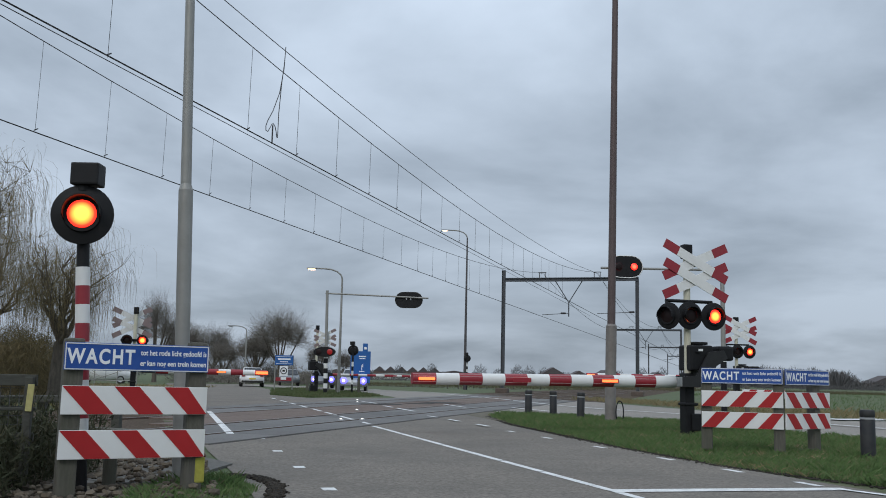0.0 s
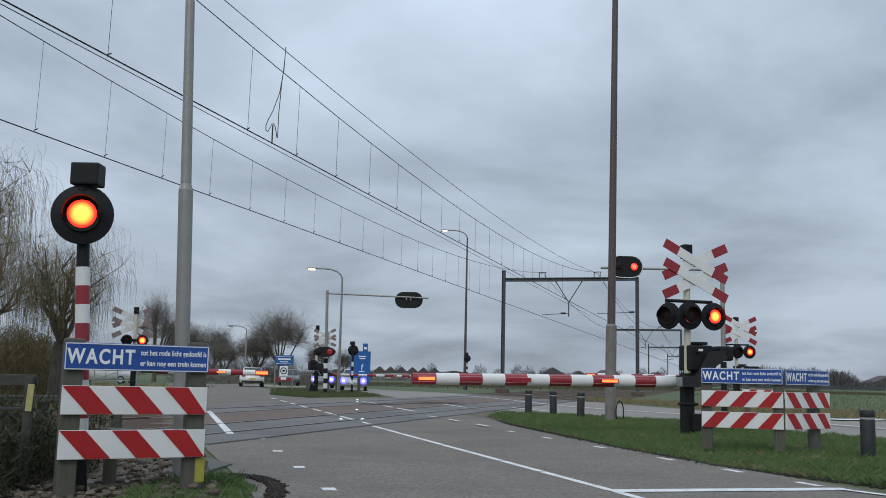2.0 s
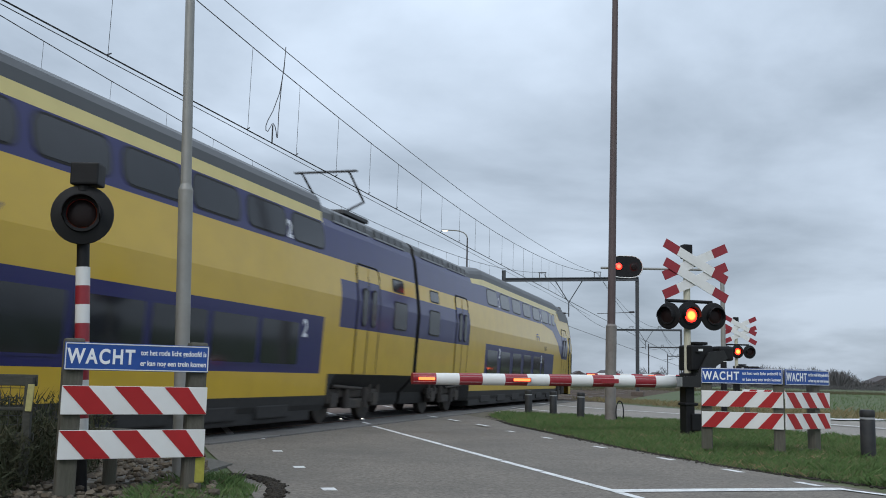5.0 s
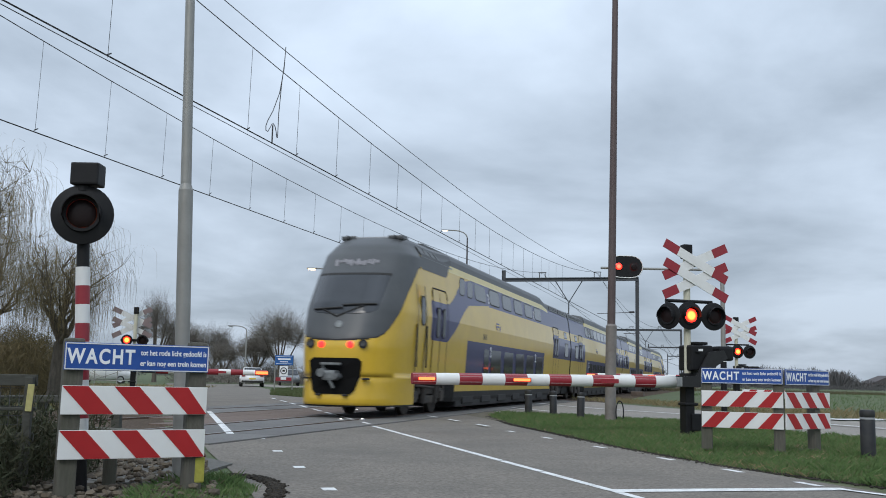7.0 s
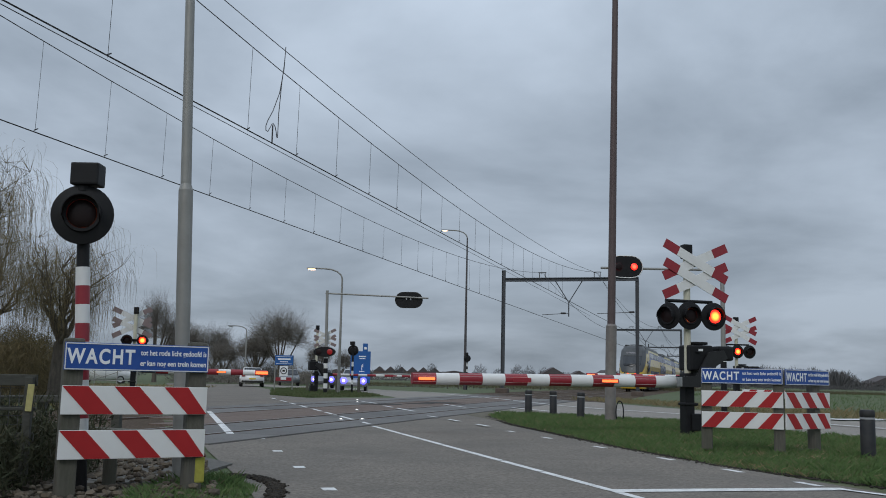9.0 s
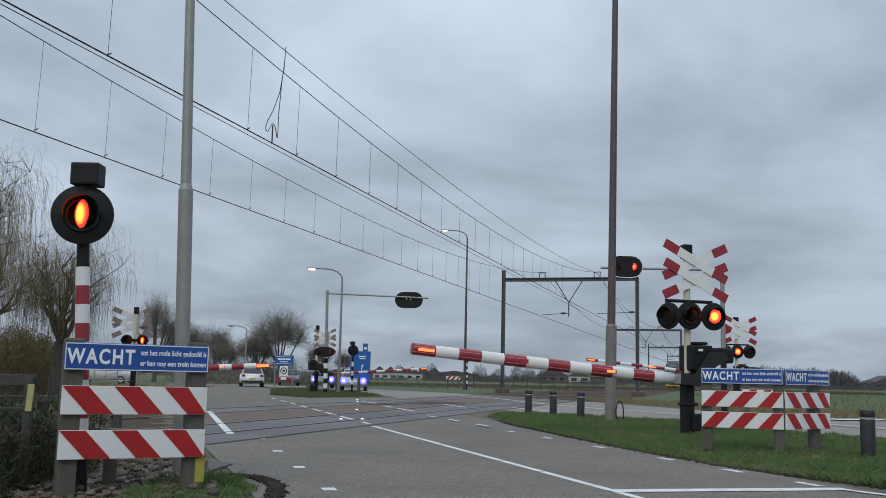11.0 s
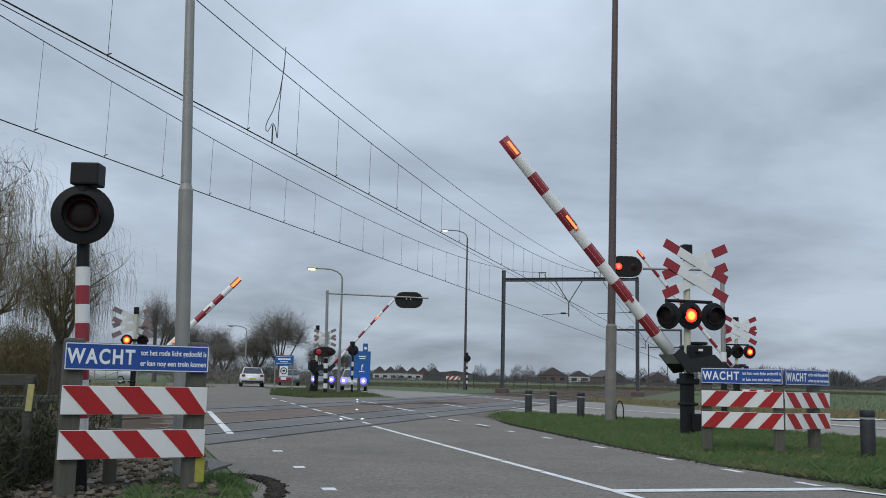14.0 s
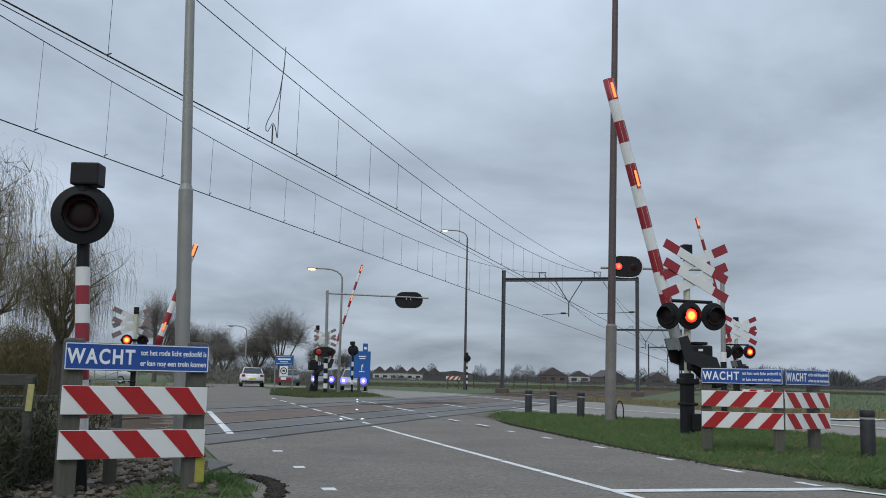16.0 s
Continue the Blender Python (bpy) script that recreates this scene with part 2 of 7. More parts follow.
def roads():
    bm = B()
    pts = [on_road(-3.45, -12), on_road(2.85, -12), on_road(2.72, 11.2), on_road(2.74, 14.15), on_road(3.3, 21.0), on_road(4.3, 25.7),
           on_road(6.2, 31.5), on_road(6.9, 40.0), on_road(6.9, 47.0), on_road(1.9, 43.5), on_road(0.9, 48), on_road(2.2, 64.5), on_road(2.4, 90),
           on_road(-4.4, 90), on_road(-4.2, 60), on_road(-3.9, 35), on_road(-3.6, 13.5), on_road(-3.4, 9.7)]
    sheet(bm, [(p.x, p.y) for p in pts], 0.012)
    tagged(part("road", bm, M_ASPHALT), "worn grey asphalt road crossing the railway", "road", kind="structure")
    bm = B()
    far = [(-16, 93), (-6.1, 76.1), (-0.7, 66.9), (4.1, 58.5), (6.7, 52.3), (8.3, 44.9), (10.1, 37.1), (12.3, 30.8), (13.6, 29.9), (34, 22)]
    near = [(30, 14), (8.9, 19.6), (7.8, 22.6), (6.5, 26.9), (3.5, 30.0), (2.0, 30.5), (-1.5, 44), (-2.6, 51.1), (-4.9, 61.0), (-11, 73), (-20, 90)]
    near[0:1] = [(34, 8), (20, 12.5), (11.5, 16.8)]
    sheet(bm, far + near, 0.008)
    tagged(part("cycle_road", bm, M_ASPHALT_SIDE), "pale grey asphalt side road curving beside the railway", "road", kind="structure")


def strip(bm, pts, width, z):
    """A painted line of that width along a run of places."""
    pts = [Vector((*p[:2], 0)) for p in pts]
    left, right = [], []
    for i, p in enumerate(pts):
        d = (pts[min(i + 1, len(pts) - 1)] - pts[max(i - 1, 0)]).normalized()
        nrm = Vector((-d.y, d.x, 0)) * width / 2
        left.append(bm.verts.new((p.x + nrm.x, p.y + nrm.y, z)))
        right.append(bm.verts.new((p.x - nrm.x, p.y - nrm.y, z)))
    for i in range(len(pts) - 1):
        bm.faces.new((left[i], right[i], right[i + 1], left[i + 1]))
    return bm


def markings():
    def line(pts, width, label, z=0.0155, name="road_marking"):
        tagged(part(name, strip(B(), pts, width, z), M_PAINT), label, "road marking", "painted road markings", "structure")
    # middle line, in long worn pieces
    a = -2.0
    while a < 20.0:
        line([on_road(0, a), on_road(0.0, min(a + 1.36, 20.2))], 0.10, "worn white middle line on the asphalt")
        a += 1.40
    for a in (20.6, 22.4, 24.9, 27.4, 30.2, 33.0, 36.0, 39.5):
        line([on_road(0, a), on_road(0, a + (0.8 if a < 22 else 1.9))], 0.10, "worn white middle line on the asphalt", 0.040)
    for a in (6.6, 8.9, 10.35, 12.0, 14.15, 16.4, 18.3):
        line([on_road(2.46, a), on_road(2.46, a + 0.42)], 0.10, "short white edge dash on the asphalt")
    for a in (20.0, 22.2, 24.2):
        line([on_road(2.48, a), on_road(2.48, a + 0.9)], 0.10, "short white edge dash on the asphalt", 0.040)
    for a in (6.4, 8.95, 11.1, 13.4, 16.0):
        line([on_road(-2.68, a), on_road(-2.68, a + 0.22)], 0.13, "short white edge dash on the asphalt")
    line([(-3.50, 16.54), (-4.70, 20.89), (-6.02, 25.68)], 0.13, "worn white edge line over the crossing", 0.040)
    line([on_road(-0.05, 8.68), on_road(2.55, 8.62)], 0.22, "white stop line before the barrier", 0.019)
    line([on_road(2.45, 8.6), on_road(2.9, 7.0)], 0.10, "worn white edge line beside the verge", 0.022)
    line([(0.4, 59.7), (2.9, 50.0), (4.7, 39.6), (6.0, 35.6), (7.8, 32.4), (10.3, 26.4), (11.2, 23.8), (14, 19)], 0.16, "white line along the side road", 0.040)
    line([(-10, 80.5), (-5.7, 74.5), (-0.5, 65.8), (1.6, 61.5)], 0.16, "white line along the side road", 0.040)
    line([(11.9, 31.2), (13.4, 29.4), (30, 22.5)], 0.18, "white line along the side road", 0.040)
    line([(11.9, 29.9), (15.4, 31.6)], 0.8, "white stop line on the side road", 0.044)
    line([(2.6, 35.0), (2.8, 34.2), (3.7, 31.5)], 0.14, "white line along the side road", 0.040)


def railway():
    # ballast bed, left open where the roads cross
    for name, s0, s1 in (("ballast_bed", -120, 14.6), ("ballast_bed", 52, 900)):
        bm = B()
        prof = [(-3.4, 0.0), (-2.2, 0.014), (6.3, 0.014), (7.6, 0.0)]
        prev = None
        k = 60
        for i in range(k + 1):
            u = i / k
            row = []
            for l, z in prof:
                a, b = (s0, s1 + 1.55 * l) if s0 < 0 else (s0 + 1.5 * l, s1)
                row.append(bm.verts.new(on_track(a + (b - a) * (u if s0 < 0 else u * u), l, z if 0 < i < k else 0.0)))
            if prev:
                for a in range(3):
                    bm.faces.new((prev[a], prev[a + 1], row[a + 1], row[a]))
            prev = row
        tagged(part(name, bm, M_BALLAST), "brown stone ballast under the two tracks", "ballast", kind="structure")
    for lat in (0.0, 4.1):
        for side in (-0.7525, 0.7525):
            bm = B()
            prof = [(-0.036, 0.0), (0.036, 0.0), (0.036, 0.045), (-0.036, 0.045)]
            rows = []
            for s in (-120, 14, 52, 900):
                rows.append([bm.verts.new(on_track(s, lat + side + x, h)) for x, h in prof])
            for p, q in zip(rows, rows[1:]):
                for a in range(4):
                    bm.faces.new((p[a], p[(a + 1) % 4], q[(a + 1) % 4], q[a]))
            for f in bm.faces:
                if abs(f.calc_center_median().z - 0.045) > 0.002:
                    f.material_index = 1
            tagged(part("rail", bm, [M_RAIL, M_RUST]), "worn steel rail with rusty sides", "rail", "rails", "structure")


ground()
roads()
markings()
railway()


# ---- crossing equipment ----
def striped_rod(parent, name, at0, z0, z1, r, bands, colors, first=0):
    """A post in coloured bands, each band a sleeve of its own."""
    step = (z1 - z0) / bands
    for i in range(bands):
        bm = rod(B(), (0, 0, z0 + i * step), (0, 0, z0 + (i + 1) * step), r, n=16)
        part(name, bm, colors[(i + first) % len(colors)], parent, at=at0)


GLOW = lamp_glow("red_glow", (1.0, 0.34, 0.045), (1.0, 0.022, 0.012), 0.14, 3.2)
GLOW_BOOM = mat("boom_light", (0.4, 0.02, 0.01), 0.3, emit=(1.0, 0.155, 0.04), strength=2.7)
FLASH = []                                           # lenses that turn, with their rhythm


def lens(parent, at, r, rhythm, glow=None):
    """A signal lens with a lit face and a dark face; it turns about its upright axis. Local -y faces out."""
    bm = B()
    turn = pose(0, 0, 0, 90)
    turned(bm, [(0, 0.022), (r * 0.5, 0.02), (r * 0.85, 0.012), (r, 0.0)], turn, 24, 0)
    turned(bm, [(r, 0.0), (r * 0.85, -0.012), (r * 0.5, -0.02), (0, -0.022)], turn, 24, 1)
    ob = part("lens", bm, [glow or GLOW, M_LENS_OFF], parent, "round red signal lens", at)
    FLASH.append((ob, at, rhythm))
    return ob


def round_head(parent, at, r, rhythm, lens_r, hood=True, name="signal_head"):
    """A round black signal head with a backing disc, a hood and its lens. Local -y faces out."""
    bm = B()
    turn = pose(0, 0, 0, 90)
    turned(bm, [(0, -0.11), (r * 0.55, -0.11), (r * 0.7, -0.03), (r, -0.012), (r + 0.004, 0.0), (r, 0.012), (lens_r * 1.32, 0.03), (lens_r * 1.26, 0.055), (lens_r * 1.035, 0.055), (lens_r * 1.035, -0.09), (0, -0.09)], turn, 32)
    head = part(name, bm, M_BLACK, parent, at=at)
    if hood:
        bm = B()
        k = 14
        ring = []
        for i in range(k + 1):
            a = math.pi * (-0.12 + 1.24 * i / k)
            c, s = math.cos(a), math.sin(a)
            ring.append([bm.verts.new((lens_r * 1.24 * c, -y, lens_r * 1.24 * s)) for y in (0.0, 0.17 if i not in (0, k) else 0.06)] +
                        [bm.verts.new((lens_r * 1.31 * c, -y, lens_r * 1.31 * s)) for y in (0.0, 0.17 if i not in (0, k) else 0.06)])
        for p, q in zip(ring, ring[1:]):
            bm.faces.new((p[0], p[1], q[1], q[0])); bm.faces.new((p[2], q[2], q[3], p[3])); bm.faces.new((p[1], p[3], q[3], q[1]))
        part("hood", bm, M_BLACK, head)
    if rhythm:
        lens(head, pose(0, -0.055, 0), lens_r, rhythm)
    else:
        bm = turned(B(), [(0, 0.07), (lens_r * 0.6, 0.066), (lens_r * 1.03, 0.05)], turn, 20)
        part("lens", bm, M_LENS_OFF, head, "dark unlit signal lens")
    return head


def cross_sign(parent, at, size=1.0, back=False):
    """Two crossed pairs of boards, white with red ends, one above the other. Local -y faces out."""
    for k, z in enumerate((0.195, -0.195)):
        for j, a in enumerate((-24, 27)):
            bm = B()
            w, h = 0.80 * size, 0.095 * size
            y = -0.02 - 0.025 * j
            for x0, x1, mi in ((-w, -w * 0.56, 1), (-w * 0.56, w * 0.56, 0), (w * 0.56, w, 1)):
                vs = []
                for yy in (y, y + 0.018):
                    vs.append([bm.verts.new((x, yy, zz)) for x, zz in ((x0, -h), (x1, -h), (x1, h), (x0, h))])
                f = vs[0]; g = vs[1]
                fs = [bm.faces.new(f), bm.faces.new(g[::-1])] + [bm.faces.new((f[i], g[i], g[(i + 1) % 4], f[(i + 1) % 4])) for i in range(4)]
                for q in fs:
                    q.material_index = mi
            mats = [M_BACKPLATE, M_BACKTIP] if back else [M_WHITE, M_RED]
            part("cross_board", bm, mats, parent, at=at @ pose(0, 0, z * size, 0, a, 0))


BOOMS = []
M_BACKTIP = mat("sign_back_tip", (0.20, 0.15, 0.145), 0.5, vary=0.1, scale=5)
M_BACKPLATE = mat("sign_back", (0.62, 0.62, 0.60), 0.5, vary=0.06, scale=4)


def boom_mesh(length, start, bands, r=0.125):
    """One tapered tube with a coat of paint in bands; the bands share their rings."""
    bm = B()
    step = (length - start) / bands
    rings = []
    for i in range(bands + 1):
        rr = r * (0.90 + 0.10 * i / bands)
        rings.append([bm.verts.new((-(length - i * step), rr * 0.86 * math.cos(2 * math.pi * q / 14), rr * math.sin(2 * math.pi * q / 14))) for q in range(14)])
    for i in range(bands):
        for q in range(14):
            f = bm.faces.new((rings[i][q], rings[i][(q + 1) % 14], rings[i + 1][(q + 1) % 14], rings[i + 1][q]))
            f.material_index, f.smooth = (1 if i % 2 == 0 else 0), True
    bm.faces.new(rings[0]).material_index = 1
    bm.faces.new(rings[-1])
    return bm


def barrier(name, at, label, length, bands, rhythm, head_r, with_cross=True, lights=(0.09, 0.42, 0.78), drop=0.43, cross_at=3.35, shift=0.0, light_facing=1, front=True, both=True, k=1.0, cross_back=False, boom_r=0.125, pivot_x=0.32, order=(1, 2), rest=0.0, lamp=1.0):
    """A level-crossing barrier: post, machine box, boom with lights, warning lamps and crossed boards. Local -y faces the road user, the boom points to local -x."""
    t = thing(name, at, label, "barrier", "crossing barriers")
    part("post", rod(B(), (0, 0, 0), (0, 0, 3.8 * k), 0.07, n=16), M_POST, t, "pale cream post with black cap")
    part("post_cap", box(B(), 0.20, 0.17, 0.30 * k, (0, 0, 3.76 * k), 0.02), M_BLACK, t)
    bm = box(B(), 0.20, 0.26, 1.25, (-0.02, 0, 0.62), 0.02)
    box(bm, 0.34, 0.34, 0.12, (0, 0, 1.08), 0.02)
    box(bm, 0.30, 0.30, 0.06, (0, 0, 0.62), 0.02)
    box(bm, 0.34, 0.32, 0.34, (0.16, -0.02, 0.26), 0.02)
    part("pedestal", bm, M_BLACK, t)
    bm = box(B(), 0.50, 0.52, 0.52, (0.20, 0.02, 1.56), 0.04)
    box(bm, 0.30, 0.40, 0.06, (0.22, 0.02, 1.86), 0.02)
    box(bm, 0.10, 0.06, 0.03, (0.10, -0.27, 1.68), 0.01)
    part("machine_box", bm, M_BLACK, t)
    part("rating_plate", box(B(), 0.10, 0.008, 0.045, (0.16, -0.246, 1.72)), M_WHITE, t)
    # the swinging arm: boom, bracket and counterweight
    arm = thing("swing_arm", Matrix(), "", "")
    arm.parent = t
    bm = B()
    for y in (-0.30, 0.30):
        pts = [(-0.62, -drop - 0.10), (-0.62, -drop + 0.10), (-0.30, -drop + 0.13), (-0.02, 0.18), (0.34, 0.22), (0.42, 0.06), (0.16, -0.10), (-0.12, -drop - 0.10)]
        a = [bm.verts.new((x, y - 0.02, z)) for x, z in pts]
        b = [bm.verts.new((x, y + 0.02, z)) for x, z in pts]
        bm.faces.new(a); bm.faces.new(b[::-1])
        for i in range(len(pts)):
            bm.faces.new((a[i], b[i], b[(i + 1) % len(pts)], a[(i + 1) % len(pts)]))
    part("arm_bracket", bm, M_BRACKET, arm)
    bm = box(B(), 0.26, 0.62, 0.20, (-0.50, 0, -drop), 0.02)
    part("boom_clamp", bm, M_CLAMP, arm, "pale grey steel boom clamp")
    bm = box(B(), 0.34, 0.56, 0.30, (0.42, 0, 0.16), 0.05)
    part("counterweight", bm, M_BLACK, arm)
    boom = part("boom", boom_mesh(length, 0.63, bands, boom_r), [M_WHITE, M_RED], arm, "red and white striped boom", pose(0, 0, -drop))
    for i, u in enumerate(lights):
        x = -length + (length - 0.63) * u
        on = "always" if i == 0 else (rhythm + "_not" if i == order[0] else rhythm)
        for sgn in ((-1, 1) if both else (-1,)):
            bm = box(B(), 0.32 * lamp, 0.024, 0.050 * lamp * lamp, (0, sgn * 0.006, 0), 0.011)
            if on == "always":
                part("boom_light", bm, GLOW_BOOM, boom, "glowing red boom light", pose(x, sgn * (boom_r * 0.86 + 0.002), 0))
            else:
                bm.free()
                bm = B()
                box(bm, 0.38, 0.012, 0.080, (0, 0, 0), 0.0, 1)
                face = bm.faces.new([bm.verts.new(v) for v in ((-0.17, -0.008, -0.026), (0.17, -0.008, -0.026), (0.17, -0.008, 0.026), (-0.17, -0.008, 0.026))])
                face.material_index = 0
                ob = part("boom_light", bm, [GLOW_BOOM, M_RED], boom, "flashing red boom light", pose(x, sgn * (boom_r * 0.86 + 0.012), 0, 0, 0, 0 if sgn < 0 else 180))
                FLASH.append((ob, ob.matrix_basis.copy(), on))
    if boom_r > 0.1:
        step = (length - 0.63) / bands
        for i in range(0, bands, 2):
            rr = boom_r * (0.90 + 0.10 * (i + 0.5) / bands)
            bm = B()
            for a in (-28, 24, 52):
                box(bm, step * 0.96, 0.004, 0.007, (0, -rr * 0.86 * math.cos(radians(a)) - 0.001, rr * math.sin(radians(a))))
            part("reflective_line", bm, M_PALELINE, boom, "thin pale line on the red paint", pose(-length + (i + 0.5) * step, 0, 0))
    BOOMS.append((arm, pose(pivot_x, 0, 1.5, 0, rest, 0), shift))
    arm.matrix_basis = pose(pivot_x, 0, 1.5, 0, rest, 0)
    # warning lamps
    if front:
        bm = rod(B(), (-0.52, -0.05, 2.72), (0.55, -0.05, 2.72), 0.035)
        rod(bm, (-0.50, -0.05, 2.72), (-0.50, -0.12, 2.5), 0.03)
        part("lamp_bracket", bm, M_BLACK, t)
        round_head(t, pose(-0.02, -0.14, 2.42), head_r, rhythm + "_not", 0.14)
        round_head(t, pose(0.53, -0.14, 2.42), head_r, rhythm, 0.14)
        round_head(t, pose(-0.50, -0.14, 2.40, 0, 0, -62), head_r * 0.95, None, 0.14)
    if with_cross:
        cross_sign(t, pose(0.14, -0.10, cross_at), 1.0, cross_back)
    return t


M_POST = mat("cream_post", (0.55, 0.53, 0.42), 0.5, vary=0.08, scale=5, dirt=(0.4, 0.36, 0.22), dirt_amount=0.5, dirt_scale=3)
M_PALELINE = mat("pale_line", (0.50, 0.36, 0.36), 0.4, vary=0.2, scale=8)
M_CLAMP = mat("clamp_steel", (0.30, 0.31, 0.31), 0.5, 0.3, vary=0.2, scale=7)
M_BRACKET = mat("bracket_steel", (0.022, 0.022, 0.022), 0.5, 0.3, vary=0.15, scale=6)

barrier("barrier", pose(5.08, 20.05, 0, 0, 0, ROAD_YAW), "red and white barrier with warning lamps beside the road", 6.15, 12, "A", 0.285, rest=-0.45, lights=(0.048, 0.393, 0.730))
barrier("barrier", pose(12.75, 42.0, 0, 0, 0, 8), "red and white barrier with warning lamps beside the side road", 7.0, 13, "B", 0.285, shift=0.0, lights=(0.03, 0.45), boom_r=0.075, drop=0.20)
# lamp=1.5 enlarges the steady boom light to stand in for its bloom
far_barrier = barrier("barrier", pose(-11.95, 38.0, 0, 0, 0, ROAD_YAW + 180), "grey-backed barrier on the far side of the tracks", 4.94, 9, "A", 0.285, cross_back=True, shift=0.15, lights=(0.05, 0.42, 0.80), front=False, pivot_x=-0.22, k=0.90, cross_at=2.92, order=(2, 1), lamp=1.5)
part("lamp_crossbar", box(B(), 1.05, 0.08, 0.10, (0, 0.10, 2.22), 0.02), M_BLACK, far_barrier)
for x, rh in ((-0.29, "A"), (0.29, "A_not")):
    round_head(far_barrier, pose(x, 0.18, 2.22, 0, 0, 180), 0.21, rh, 0.13)
barrier("barrier", pose(-7.25, 57.0, 0, 0, 0, ROAD_YAW + 180 + 4), "grey-backed barrier beside the far side road", 6.53, 11, "A", 0.285, cross_back=True, with_cross=False, shift=0.08, lights=(0.04, 0.36), front=False, boom_r=0.075, pivot_x=-0.30)


def lamp_mast(name, at, label, h, r0, r1, step=None, head=None, upper=None, pole=None):
    t = thing(name, at, label, "street lamp", "street lamps")
    bm = B()
    if step:
        rod(bm, (0, 0, 0), (0, 0, step), r0, r0, 20)
        rod(bm, (0, 0, step), (0, 0, step + 0.06), r0, r1, 20)
        part("upper_tube", rod(B(), (0, 0, step + 0.06), (0, 0, h), r1, r1 * 0.62, 20), upper or M_GALV, t)
    else:
        rod(bm, (0, 0, 0), (0, 0, h), r0, r1, 20)
    part("pole", bm, pole or M_GALV, t)
    if head:
        bm = B()
        pts = [Vector((0, 0, h))] + [Vector((-head * (1 - math.cos(a)), 0, h + head * 0.55 * math.sin(a))) for a in (0.4, 0.8, 1.2, 1.57)] + [Vector((-head * 1.5, 0, h + head * 0.56))]
        for p, q in zip(pts, pts[1:]):
            rod(bm, p, q, r1 * 0.9, n=10)
        part("arm", bm, M_GALV, t)
        e = pts[-1]
        part("lantern", turned(B(), [(0, -0.32), (0.11, -0.25), (0.15, 0), (0.11, 0.26), (0, 0.32)], Matrix.Translation(e + Vector((-0.25, 0, 0))) @ pose(0, 0, 0, 0, 90) @ Matrix.Diagonal((0.5, 1, 1, 1)), 16), M_GREYPLATE, t)
        part("lamp_glass", turned(B(), [(0, -0.24), (0.10, -0.18), (0.13, 0), (0.10, 0.18), (0, 0.24)], Matrix.Translation(e + Vector((-0.25, 0, -0.05))) @ pose(0, 0, 0, 0, 90) @ Matrix.Diagonal((0.5, 1, 1, 1)), 16), M_LAMP, t, "lit orange lamp glass")
    return t


M_DARKPOLE = mat("dark_pole", (0.075, 0.068, 0.07), 0.6, 0.2, vary=0.1, scale=3)
M_RUSTPOLE = mat("brown_pole", (0.085, 0.058, 0.056), 0.6, 0.1, vary=0.15, scale=4, dirt=(0.12, 0.105, 0.10), dirt_amount=0.4, dirt_scale=0.8)
M_LAMP = mat("sodium_lamp", (0.8, 0.4, 0.2), 0.3, emit=(1.0, 0.62, 0.36), strength=4.5)
M_WORNPOLE = mat("worn_grey_pole", (0.20, 0.185, 0.17), 0.6, 0.2, vary=0.2, scale=4, dirt=(0.14, 0.10, 0.085), dirt_amount=0.5, dirt_scale=1.2)
lamp_mast("lamp_pole", pose(-2.41, 9.25, 0, 0, -1.95, 0), "tall stepped grey steel lamp pole", 8.5, 0.069, 0.052, 2.80)
lamp_mast("lamp_pole", pose(4.50, 25.88, 0, 0, 0.75, 0), "very tall weathered steel pole on the verge", 16.0, 0.145, 0.108, 2.5, upper=M_RUSTPOLE, pole=M_WORNPOLE)
lamp_mast("street_lamp", pose(-5.7, 55.0, 0), "grey street lamp with a glowing orange lantern", 6.5, 0.09, 0.05, None, 1.0)
lamp_mast("street_lamp", pose(2.18, 86.8, 0), "grey street lamp with a glowing orange lantern", 13.6, 0.14, 0.06, None, 1.2, pole=M_DARKPOLE)


# ---- train ----
M_TWIND = mat("train_windscreen", (0.030, 0.033, 0.038), 0.12, vary=0.1, scale=2)
M_HOLE = mat("deep_shadow_black", (0.006, 0.006, 0.006), 0.9, spec=0.1)
M_TRED = mat("tail_light", (0.4, 0.02, 0.02), 0.3, emit=(1.0, 0.02, 0.018), strength=2.2)
M_TWHITE = mat("train_lettering", (0.75, 0.76, 0.80), 0.5, vary=0.05)
PROFILE = [(1.20, 0.30), (1.25, 0.42), (1.272, 0.60), (1.300, 1.03), (1.362, 2.0), (1.372, 2.15), (1.402, 2.62), (1.398, 2.66), (1.360, 3.0), (1.313, 3.40), (1.264, 3.8), (1.230, 4.08), (1.208, 4.28), (1.19, 4.45), (1.13, 4.57), (0.99, 4.67), (0.56, 4.74), (0.0, 4.76)]
FULL = PROFILE + [(-x, z) for x, z in PROFILE[-2::-1]]
CAR_END, CAR_MID = 28.20, 26.08                      # lengths of the driving and of the middle carriages


def side_x(z):
    """Half the carriage's width at a height."""
    for (x0, z0), (x1, z1) in zip(PROFILE, PROFILE[1:]):
        if z0 <= z <= z1:
            return x0 + (x1 - x0) * (z - z0) / (z1 - z0)
    return 1.24


